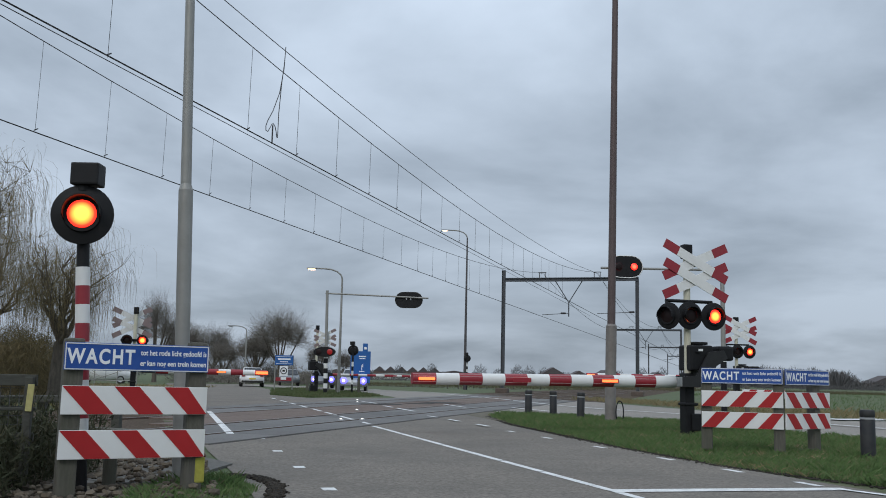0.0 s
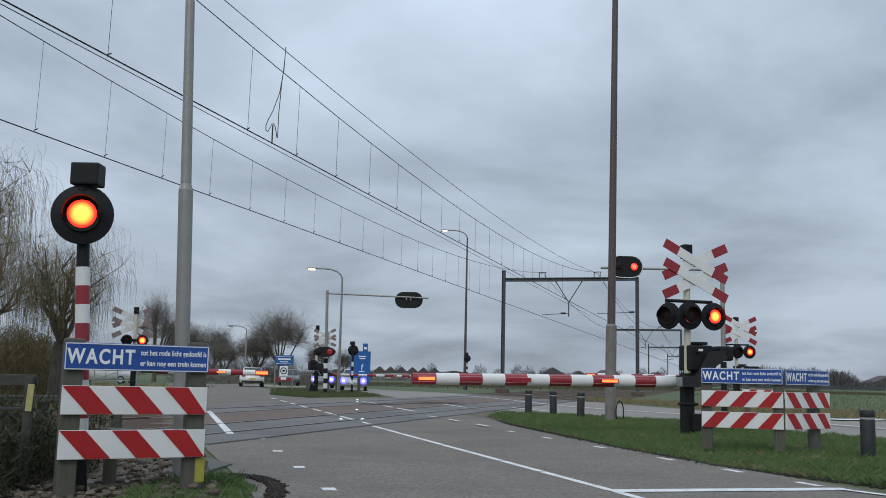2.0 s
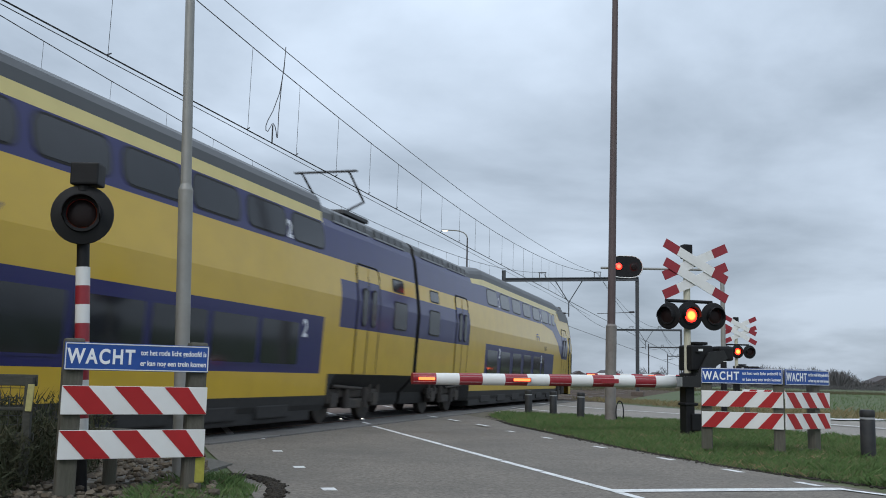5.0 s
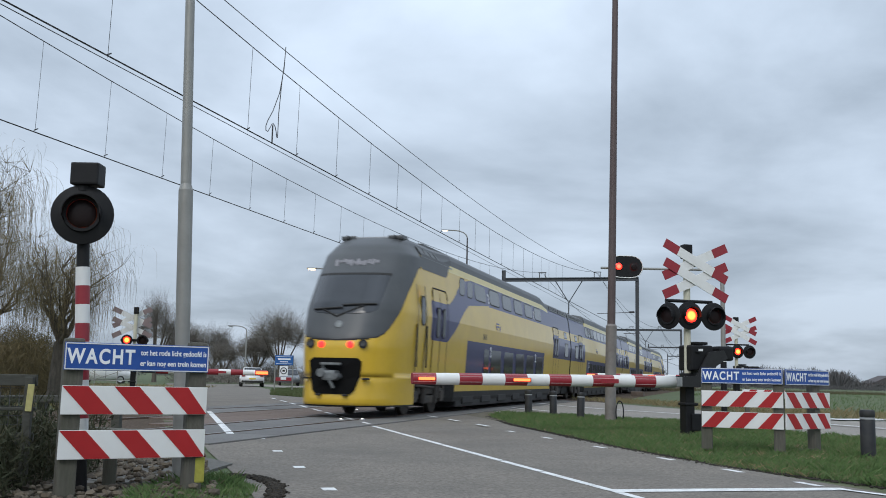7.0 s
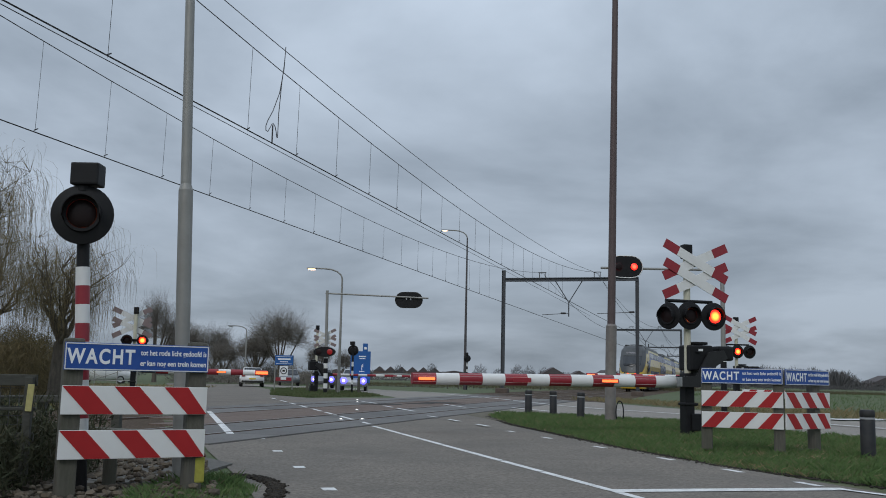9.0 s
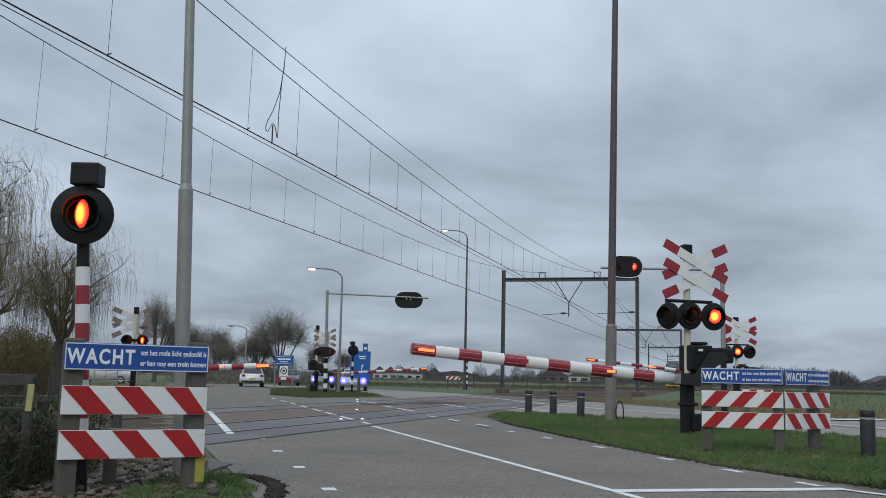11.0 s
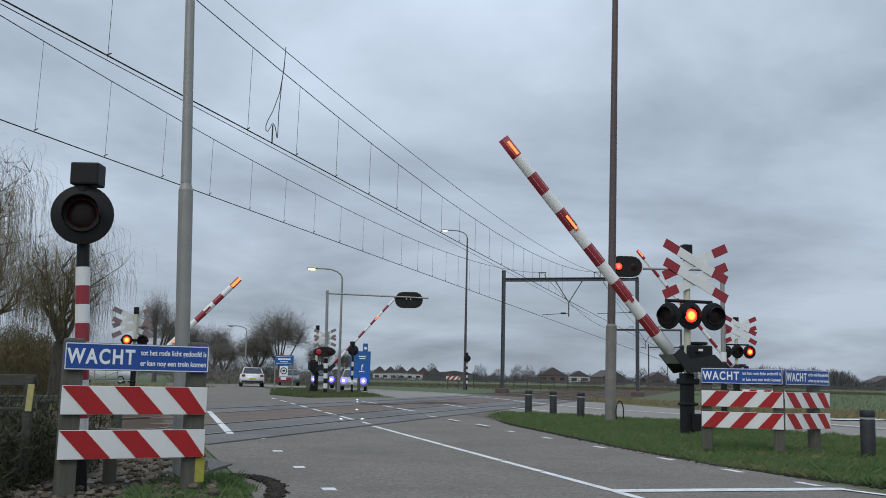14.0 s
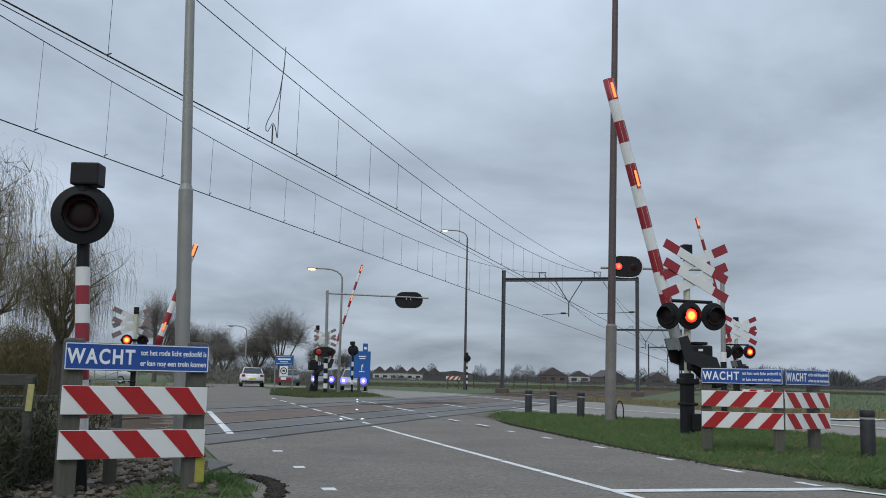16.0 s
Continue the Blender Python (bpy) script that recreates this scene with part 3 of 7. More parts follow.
def car_color(s, z, length, nose):
    """0 yellow, 1 blue, 2 grey, 3 yellow paled as sky glare, 4 dark."""
    e = (length - s) if nose else min(s, length - s)
    if z < 0.60:
        return 4
    if z > 4.28:
        return 2
    if z < 1.03 and (e < 5.7 or (nose and s < 6.3)):
        return 4
    if z > 4.08:
        return 1 if e < 6.0 else 3
    if z > 3.40:
        return 0 if nose and s < 10.4 else 1
    if e < 5.3:
        return 1 if 2.0 < z < 3.0 else 0
    low0, low1 = (7.4, 20.7) if nose else (6.1, length - 6.1)
    return 1 if 1.03 < z < 2.15 and low0 < s < low1 else 0


def panel(bm, rows, proud, mi=0):
    """A thin panel on the carriage side, from rows of (height, start, end); it follows the side's slope."""
    prev = None
    full = [rows[0]]
    for (z0, a0, b0), (z1, a1, b1) in zip(rows, rows[1:]):
        for _, zp in PROFILE:
            if z0 < zp < z1:
                u = (zp - z0) / (z1 - z0)
                full.append((zp, a0 + (a1 - a0) * u, b0 + (b1 - b0) * u))
        full.append((z1, a1, b1))
    for z, a, b in full:
        x = side_x(z) + proud
        row = [bm.verts.new((x, a, z)), bm.verts.new((x, b, z))]
        if prev:
            bm.faces.new((prev[0], prev[1], row[1], row[0])).material_index = mi
        prev = row
    return bm


def pane_mesh(w, h, tilt, name, material, frame_material=None, shear=0.0, round_top=0.18):
    """A window with rounded corners and a thin rubber frame, its outside towards local +x."""
    bm = B()
    for grow, x, mi in ((0.035, 0.004, 1), (0.0, 0.009, 0)):
        r = min(w, h) * round_top
        pts = []
        for cx, cz, a0 in ((w / 2 - r, h / 2 - r, 0), (-w / 2 + r, h / 2 - r, 90), (-w / 2 + r, -h / 2 + r, 180), (w / 2 - r, -h / 2 + r, 270)):
            for k in range(5):
                a = radians(a0 + 22.5 * k)
                z = cz + (r + grow) * math.sin(a)
                pts.append((cx + (r + grow) * math.cos(a) + shear * z, z))
        lo = [bm.verts.new((x - 0.03 - tilt * z, y, z)) for y, z in pts]
        hi = [bm.verts.new((x - tilt * z, y, z)) for y, z in pts]
        bm.faces.new(hi).material_index = mi
        for i in range(len(pts)):
            bm.faces.new((lo[i], lo[(i + 1) % len(pts)], hi[(i + 1) % len(pts)], hi[i])).material_index = mi
    return mesh_of(bm, name, material, frame_material or M_DARK)


PANE_UP = pane_mesh(1.50, 0.50, 0.130, "upper_window", M_TGLASS, round_top=0.34)
PANE_UP_SLIM = pane_mesh(0.62, 0.50, 0.130, "upper_window", M_TGLASS, shear=0.5, round_top=0.25)
PANE_LOW = pane_mesh(1.52, 0.80, -0.04, "lower_window", M_TGLASS, M_TBLUE, round_top=0.10)
PANE_LOW_SLIM = pane_mesh(0.66, 0.80, -0.04, "lower_window", M_TGLASS, M_TBLUE, round_top=0.10)
PANE_DOOR = pane_mesh(0.26, 0.78, -0.03, "door_window", M_TGLASS, round_top=0.45)
PANE_CAB = pane_mesh(0.30, 0.72, 0.02, "cab_door_window", M_TGLASS, round_top=0.45)
PANE_END = pane_mesh(0.95, 0.62, -0.03, "end_window", M_TGLASS, round_top=0.14)
PANE_END_UP = pane_mesh(0.80, 0.26, 0.11, "end_window", M_TGLASS, round_top=0.2)


def door_mesh(low, high):
    """One leaf of a plug door, 0.68 m wide, following the side's bend: yellow, blue, yellow."""
    bm = B()
    for z0, z1, mi in ((low, 2.0, 0), (2.0, 3.08, 1), (3.08, high, 0)):
        panel(bm, [(z0, -0.33, 0.33), (z1, -0.33, 0.33)], 0.010, mi)
    return mesh_of(bm, "door_leaf", M_YELLOW, M_TBLUE)


def seam_mesh(low, high):
    bm = panel(B(), [(low, -0.02, 0.02), (high, -0.02, 0.02)], 0.014)
    return mesh_of(bm, "door_seam", M_SEAM)


def arch_mesh(half, z):
    """The dark rubber line over a door, with rounded ends."""
    bm = B()
    pts = [(-half, z - 0.25), (-half + 0.03, z - 0.09), (-half + 0.14, z), (half - 0.14, z), (half - 0.03, z - 0.09), (half, z - 0.25)]
    for (y0, z0), (y1, z1) in zip(pts, pts[1:]):
        rod(bm, (side_x(z0) + 0.006, y0, z0), (side_x(z1) + 0.006, y1, z1), 0.02, n=6)
    return mesh_of(bm, "door_frame", M_SEAM)


M_SEAM = mat("door_rubber", (0.022, 0.021, 0.020), 0.8, vary=0.2, scale=9)
DOOR, SEAM, ARCH = door_mesh(1.05, 3.40), seam_mesh(1.05, 3.20), arch_mesh(0.72, 3.44)
CAB_DOOR_SEAM, CAB_RAIL = seam_mesh(1.05, 3.40), mesh_of(rod(B(), (0, 0, 1.25), (0.015, 0, 2.35), 0.022, n=8), "handrail", M_SEAM)


def bogie_mesh():
    bm = B()
    for y in (-1.25, 1.25):
        for x in (-0.7525, 0.7525):
            turned(bm, [(0, -0.07), (0.40, -0.07), (0.46, -0.06), (0.46, 0.06), (0.49, 0.065), (0.48, 0.08), (0, 0.08)], pose(x, y, 0.46, 0, 90 if x < 0 else -90, 0), 20)
            box(bm, 0.22, 0.36, 0.30, (x * 1.34, y, 0.48), 0.03)
            rod(bm, (x * 1.36, y - 0.26, 0.42), (x * 1.36, y - 0.26, 0.82), 0.085)
            rod(bm, (x * 1.36, y + 0.26, 0.42), (x * 1.36, y + 0.26, 0.82), 0.085)
        rod(bm, (-0.75, y, 0.46), (0.75, y, 0.46), 0.09)
    for x in (-1.0, 1.0):
        box(bm, 0.14, 3.3, 0.18, (x, 0, 0.62), 0.04)
        box(bm, 0.20, 0.9, 0.22, (x, 0, 0.40), 0.04)
        rod(bm, (x * 1.08, -0.55, 0.3), (x * 1.08, -0.55, 0.75), 0.10)
        rod(bm, (x * 1.08, 0.55, 0.3), (x * 1.08, 0.55, 0.75), 0.10)
        rod(bm, (x * 1.16, -1.5, 0.78), (x * 1.16, 0.2, 0.72), 0.035)
    box(bm, 2.0, 0.5, 0.2, (0, 0, 0.6), 0.04)
    return mesh_of(bm, "bogie", M_BOGIE)


M_BOGIE = mat("bogie_steel", (0.045, 0.040, 0.036), 0.7, 0.2, vary=0.3, scale=9, dirt=(0.10, 0.075, 0.05), dirt_amount=0.5, dirt_scale=3)
BOGIE = bogie_mesh()


def numeral(parent, text, size, at, material, name="class_numeral", label="", bold=0.0, spacing=1.0):
    """Flat lettering as a mesh."""
    cu = bpy.data.curves.new(name, "FONT")
    cu.body, cu.size, cu.extrude, cu.align_x, cu.align_y = text, size, 0.002, "CENTER", "CENTER"
    cu.offset, cu.space_character = bold, spacing
    ob = new(name + "_curve", cu)
    dg = bpy.context.evaluated_depsgraph_get()
    me = bpy.data.meshes.new_from_object(ob.evaluated_get(dg))
    bpy.data.objects.remove(ob)
    me.materials.clear()
    me.materials.append(material)
    o = new(name, me)
    o.parent = parent
    o.matrix_basis = at
    return tagged(o, label)


SIDE_TEXT = pose(0, 0, 0, 90, 0, 90)                 # lettering upright on the side that faces local +x


def along(z, pts):
    for (z0, s0), (z1, s1) in zip(pts, pts[1:]):
        if z0 <= z <= z1:
            return s0 + (s1 - s0) * (z - z0) / (z1 - z0)
    return pts[0][1] if z < pts[0][0] else pts[-1][1]


NOSE_LINE = [(0.26, 0.12), (0.30, 0.05), (0.36, 0.01), (0.46, 0.01), (0.92, 0.10), (0.95, 0.13), (1.70, 0.12), (1.95, 0.18), (2.1, 0.24), (2.8, 0.56), (3.5, 1.04), (4.1, 1.55), (4.40, 1.86), (4.58, 2.2), (4.66, 2.4), (4.75, 2.95)]
MASK_EDGE = [(1.870, 1.57), (1.875, 1.45), (1.885, 1.32), (1.905, 1.13), (1.96, 0.96), (2.05, 0.84), (2.20, 0.75), (2.41, 0.66), (2.75, 0.53), (3.10, 0.42), (3.50, 0.255), (3.85, 0.10), (3.95, 0.0), (4.72, 0.0)]
SCREEN_EDGE = [(2.50, 1.57), (2.505, 1.40), (2.53, 1.22), (2.58, 1.12), (2.66, 1.06), (3.0, 1.00), (3.53, 0.91)]


def nose_at(a, z, off=0.0):
    """A place on the rounded cab end by the angle round it and the height."""
    c, s = math.cos(a), math.sin(a)
    back = 3.0 if z > 1.0 else 2.4
    f = along(z, NOSE_LINE)
    x = side_x(max(z, 0.60)) * (1 - 0.16 * min(1.0, max(0.0, (z - 4.15) / 0.3))) * (abs(c) ** (0.67 if z > 1.0 else 0.74)) * (1 if c > 0 else -1)
    y = back - (back - f) * (abs(s) ** (0.60 if z > 1.0 else 0.76))
    return Vector((x + off * c, y - off * s, z))


def nose_patch(heights, edge, off, n=64):
    """A piece of the cab's skin between the two mirrored edges."""
    bm = B()
    prev = None
    for z in heights:
        a0 = edge(z)
        row = [bm.verts.new(nose_at(a0 + (math.pi - 2 * a0) * i / n, z, off)) for i in range(n + 1)]
        if prev:
            for i in range(n):
                f = bm.faces.new((prev[i], prev[i + 1], row[i + 1], row[i]))
                f.smooth = True
        prev = row
    return bm, prev


def steps(z0, z1, n):
    return [z0 + (z1 - z0) * i / n for i in range(n + 1)]


def nose_skin():
    bm, top = nose_patch([0.26, 0.30, 0.36, 0.46] + steps(0.55, 0.92, 4) + [0.95, 0.999, 1.001] + steps(1.1, 4.36, 48) + [4.42, 4.48, 4.54, 4.59, 4.63, 4.66, 4.70], lambda z: 0.0, 0.0, 96)
    bm.faces.new(top)
    for f in bm.faces:
        if f.calc_center_median().z < 0.33:
            f.material_index = 1
    return mesh_of(bm, "cab", M_YELLOW, M_DARK)


def mask_skin(off, shift, top):
    zs = [z + shift for z, _ in MASK_EDGE[:8]] + steps(2.45, 3.9, 36)
    if top:
        zs += steps(3.95, 4.36, 8) + [4.42, 4.48, 4.54, 4.59, 4.63, 4.66, 4.70]
    bm, last = nose_patch(zs, lambda z: along(z - shift, MASK_EDGE), off, 72)
    if top:
        bm.faces.new(last)
    return bm


NOSE = nose_skin()
EQUIPMENT = mesh_of(box(B(), 2.52, 1.3, 0.24, (0, 0, 0), 0.03), "equipment_box", M_DARK)


def carriage(parent, y0, length, flip, nose):
    """One double-deck carriage with its local y from its outer end; flip turns it round."""
    cm = pose(0, y0 + length, 0, 0, 0, 180) if flip else pose(0, y0, 0)
    bm = B()
    low = (7.4, 20.7) if nose else (6.1, length - 6.1)
    marks = ([3.0, 4.0, 5.0, 5.9, 6.3, low[0], 10.4] if nose else [0.14, 0.3, 4.0, 5.3, 5.7, 6.0, low[0], 6.9]) + [12, 15, 18] + ([19.6] if nose else [length - 7.2]) + [low[1], length - 6.0, length - 5.7, length - 5.3, length - 3.0, length - 0.3, length - 0.14]
    marks = sorted(set(marks))
    rings = []
    for s in marks:
        drop = (s > length - 6.1) or (not nose and s < 6.1)
        well = (s > length - 5.5) or (s < 6.2 if nose else s < 5.5)
        slim = along(s, [(3.0, 0.16), (5.0, 0.14), (5.9, 0.0)]) if nose else 0.0
        rings.append([bm.verts.new((x * (1 - slim * min(1.0, max(0.0, (z - 4.15) / 0.3))) * (0.97 if drop and z > 4.2 else 0.70 if well and z < 1.0 else 1), s, z - (0.16 * min(1.0, (z - 3.8) / 0.8) if drop and z > 3.8 else 0))) for x, z in FULL])
    for p, q, s0, s1 in zip(rings, rings[1:], marks, marks[1:]):
        for i in range(len(FULL) - 1):
            f = bm.faces.new((p[i], p[i + 1], q[i + 1], q[i]))
            z = (FULL[i][1] + FULL[i + 1][1]) / 2
            f.material_index = car_color((s0 + s1) / 2, z, length, nose)
    for ring in (rings[0], rings[-1]):
        bm.faces.new(ring).material_index = 4
    car = part("carriage", bm, [M_YELLOW, M_TBLUE, M_TGREY, M_YELLOW_GLARE, M_DARK], parent, "yellow and blue double-deck carriage with dark roof", cm)
    for sgn in (1, -1):
        m = Matrix() if sgn == 1 else pose(0, length, 0, 0, 0, 180)

        def y_of(s):
            return s if sgn == 1 else length - s

        def on_side(name, me, s, z, label="", out=0.0):
            part(name, me, None, car, label, m @ pose(side_x(z) + out if z else out, y_of(s), z))

        def mirrored(b):
            if sgn == -1:
                bmesh.ops.scale(b, vec=(-1, 1, 1), verts=b.verts)
            return b
        if nose:
            ups, lows = [9.3 + 2.04 * k for k in range(6)], [11.45 + 2.04 * k for k in range(5)]
            on_side("upper_window", PANE_UP_SLIM, 7.0, 3.77)
            on_side("upper_window", PANE_UP_SLIM, 7.95, 3.77)
            on_side("lower_window", PANE_LOW_SLIM, 10.0, 1.585)
        else:
            ups, lows = [6.8 + (length - 13.6) * k / 7 for k in range(8)], [8.0 + (length - 16.0) * k / 6 for k in range(7)]
        for s in ups:
            on_side("upper_window", PANE_UP, s, 3.77)
        for s in lows:
            on_side("lower_window", PANE_LOW, s, 1.585)
        pairs = ([4.38, length - 4.43] if nose else [3.65, length - 3.65])
        for s in pairs:
            for d in (-0.36, 0.36):
                on_side("door_leaf", DOOR, s + d, 0, "passenger door leaf, blue between yellow")
                on_side("door_window", PANE_DOOR, s + d * 0.80, 2.50, out=0.012)
            for d in (-0.70, 0.0, 0.70):
                on_side("door_seam", SEAM, s + d, 0)
            on_side("door_frame", ARCH, s, 0)
        for s in [length - 1.45] + ([] if nose else [2.05]):
            on_side("end_window", PANE_END, s, 2.46)
            on_side("end_window", PANE_END_UP, s - 0.1, 3.19)
        if nose:
            b2 = panel(B(), [(2.0, 3.60, 5.10), (2.06, 3.50, 5.30), (2.36, 3.48, 5.9), (2.73, 3.48, 6.45), (3.0, 3.50, 7.0), (3.10, 3.58, 7.25), (3.11, 5.35, 7.28), (3.24, 5.70, 7.6), (3.45, 6.15, 10.5), (3.63, 6.40, 10.5), (3.97, 7.3, 10.5), (4.08, 8.2, 10.5)], 0.004)
            part("blue_livery", mirrored(b2), M_TBLUE, car, "slanting dark blue livery panel")
            b4 = panel(B(), [(3.87, 2.9, 5.2), (3.95, 2.9, 5.4), (4.16, 2.9, 5.6), (4.30, 2.9, 5.8)], 0.008)
            part("cab_roof_side", mirrored(b4), M_TGREY, car, "grey roof edge over the cab")
            on_side("cab_door_window", PANE_CAB, 2.72, 2.74, out=0.006)
            for s in (2.28, 2.98):
                on_side("door_seam", CAB_DOOR_SEAM, s, 0)
            for s in (2.20, 3.06):
                on_side("handrail", CAB_RAIL, s, 0, out=1.385)
            grille = B()
            for k in range(7):
                box(grille, 0.012, 0.5, 0.012, (0, 0, 0.03 * k))
            part("side_grille", grille, M_SEAM, car, "dark ventilation grille", m @ pose(side_x(2.3) + 0.004, y_of(9.6), 2.28))
        rp = [(length - 5.4, length - 3.3), (length - 2.9, length - 0.7)] + ([(3.1, 6.0)] if nose else [(0.7, 2.9), (3.3, 5.4)])
        for s0, s1 in rp:
            b3 = B()
            cab_end = nose and s0 < 10
            x0, z0, x1, z1 = (1.206, 4.21, 0.995, 4.50) if cab_end else (1.182, 4.20, 1.150, 4.375)
            b3.faces.new([b3.verts.new(v) for v in ((x0 * sgn, s0, z0), (x0 * sgn, s1, z0), (x1 * sgn, s1 - 0.25, z1), (x1 * sgn, s0 + 0.1, z1))])
            n = 5 if cab_end else 4
            lean = math.degrees(math.atan2(x0 - x1, z1 - z0))
            for j in range(n + 1):
                y = s0 + 0.05 + (s1 - s0 - 0.25) * j / n
                box(b3, 0.03, 0.06, math.hypot(x0 - x1, z1 - z0) + 0.02, ((x0 + x1) / 2 * sgn, y, (z0 + z1) / 2), 0.0, 1, pose(0, 0, 0, 0, -lean * sgn))
            box(b3, 0.03, s1 - s0, 0.035, ((x0 + 0.002) * sgn, (s0 + s1) / 2, z0 - 0.005), 0.0, 2)
            part("roof_panel", b3, [M_TGLASS, M_TGREY, M_GREYPLATE], car, "dark glazed roof panel")
        for s, z, size in (((10.36, 3.66, 0.46), (18.52, 3.66, 0.46), (10.52, 1.86, 0.46), (18.62, 1.86, 0.46)) if nose else ((7.7, 3.66, 0.46), (length - 7.7, 3.66, 0.46), (7.0, 1.86, 0.46), (length - 7.0, 1.86, 0.46))):
            lean = math.degrees(math.atan(0.130 if z > 3 else -0.04))
            numeral(car, "2", size, m @ pose(side_x(z) + 0.014, y_of(s), z, 0, -lean, 0) @ SIDE_TEXT, M_TWHITE, label="white class numeral", bold=0.012)
        # plain emblem: two slim bars between two pointed ends
        bl = B()
        for z in (0.05, -0.05):
            box(bl, 0.006, 0.42, 0.05, (-0.08 * z, 0, z))
        for q in (-1, 1):
            for k in (-1, 1):
                box(bl, 0.006, 0.26, 0.045, (-0.012 * k, q * 0.27, 0.11 * k), rot=pose(0, 0, 0, 38 * q * -k))
        part("operator_emblem", bl, M_TBLUE, car, "plain dark blue operator emblem", m @ pose(side_x(2.84) + 0.008, y_of(11.5 if nose else length / 2 - 2.6), 2.84, 0, -6.4, 0))
    for s in (4.3 if nose else 3.6, length - 3.6):
        part("bogie", BOGIE, None, car, "dark steel bogie with two axles", pose(0, s, -0.0))
    bu = B()
    box(bu, 2.42, length - 12.6, 0.34, (0, length / 2 + (0.4 if nose else 0), 0.30), 0.03)
    part("underframe", bu, M_DARK, car)
    for k in range(6):
        part("equipment_box", EQUIPMENT, None, car, at=pose(0, 8.0 + k * (length - 16) / 5, 0.34))
    if nose:
        cab = part("cab", NOSE, None, car, "rounded yellow driving cab with grey windscreen surround")
        part("mask_rim", mask_skin(0.005, -0.035, False), M_SEAM, cab)
        part("windscreen_surround", mask_skin(0.011, 0.0, True), M_TGREY, cab, "grey rounded windscreen surround")
        glass, _ = nose_patch([z for z, _ in SCREEN_EDGE[:5]] + steps(2.75, 3.53, 14), lambda z: along(z, SCREEN_EDGE), 0.018, 40)
        part("windscreen", glass, M_TWIND, cab, "wide dark windscreen")
        bar, _ = nose_patch([3.53, 3.56, 3.585], lambda z: 0.88, 0.024, 40)
        part("windscreen_bar", bar, M_SEAM, cab)
        # closed black prism: the shade of the coupler opening, put into its colour
        hole = B()
        pts = [(-0.56, 1.42), (0.56, 1.42), (0.65, 1.34), (0.62, 1.0), (0.52, 0.64), (0.42, 0.56), (-0.42, 0.56), (-0.52, 0.64), (-0.62, 1.0), (-0.65, 1.34)]
        a = [hole.verts.new((x, along(z, NOSE_LINE) - 0.02, z)) for x, z in pts]
        b = [hole.verts.new((x, 0.60, z)) for x, z in pts]
        hole.faces.new(a); hole.faces.new(b[::-1])
        for i in range(len(pts)):
            hole.faces.new((a[i], b[i], b[(i + 1) % len(pts)], a[(i + 1) % len(pts)]))
        part("coupler_shade", hole, M_HOLE, cab)
        bc = box(B(), 0.34, 0.4, 0.24, (-0.02, -0.04, 1.0), 0.06)
        rod(bc, (-0.20, -0.28, 1.06), (-0.20, 0.1, 1.06), 0.10)
        rod(bc, (0.14, -0.22, 0.98), (0.14, 0.1, 0.98), 0.07)
        rod(bc, (0.0, -0.2, 0.90), (0.10, -0.16, 0.70), 0.035)
        box(bc, 0.50, 0.16, 0.06, (-0.02, -0.06, 1.27), 0.02)
        rod(bc, (-0.22, -0.05, 1.26), (-0.22, -0.05, 1.1), 0.03)
        part("coupler", bc, M_COUPLER, cab, "grey steel coupler")
        for x in (-0.62, 0.62):
            part("tow_step", box(B(), 0.16, 0.16, 0.05, (x * 1.25, 0.22, 0.93), 0.015), M_SEAM, cab)
            part("skirt_hook", box(B(), 0.12, 0.10, 0.05, (x * 0.55, -0.03, 0.54), 0.015), M_SEAM, cab)
        for x in (-0.37, 0.37):
            part("tail_light", turned(B(), [(0, 0.03), (0.06, 0.025), (0.085, 0.0)], pose(x, 0.135, 1.74, 90), 16), M_TRED if not flip else M_GREYPLATE, cab, "red tail light" if not flip else "unlit round lamp")
        for x in (-0.68, 0.68):
            yy = 0.20
            head = part("headlight", turned(B(), [(0, 0.02), (0.06, 0.025), (0.085, 0.0)], pose(x, yy, 1.76, 90), 16), M_TGREY, cab, "unlit round headlight")
            part("bezel", turned(B(), [(0.085, -0.02), (0.085, 0.03), (0.105, 0.03), (0.11, -0.02)], pose(x, yy, 1.76, 90), 16), M_SEAM, head)
        for x, e, z in ((-0.78, 0.02, 2.62), (0.02, 0.86, 2.72)):
            bw = rod(B(), nose_at(math.acos(-0.02), 2.44, 0.03), nose_at(math.acos(max(-0.9, (x + e) / 2 * 0.55)), z, 0.05), 0.020)
            pa = [nose_at(math.acos(max(-0.9, min(0.9, (abs(q) / 1.4) ** 1.61 * (1 if q > 0 else -1)))), z + (q - x) * 0.05, 0.05) for q in steps(x, e, 6)]
            for p, q in zip(pa, pa[1:]):
                rod(bw, p, q, 0.024, n=6)
            part("wiper", bw, M_SEAM, cab)
        rng = random.Random(8)
        bt = B()
        for i in range(12):
            x = -0.58 + 0.105 * i
            p = nose_at(math.acos((abs(x) / 1.25) ** 1.61 * (1 if x > 0 else -1)), 3.88 + rng.uniform(-0.03, 0.05), 0.02)
            box(bt, 0.085, 0.012, rng.uniform(0.08, 0.24), p, rot=pose(0, 0, 0, -38, rng.uniform(-14, 14)))
        part("nose_marking", bt, M_PALEBARS, cab, "pale bars of worn lettering")
        part("emblem", turned(B(), [(0, 0.03), (0.09, 0.02), (0.11, 0.0)], pose(0, 0.29, 2.23, 66), 16), M_COUPLER, cab)
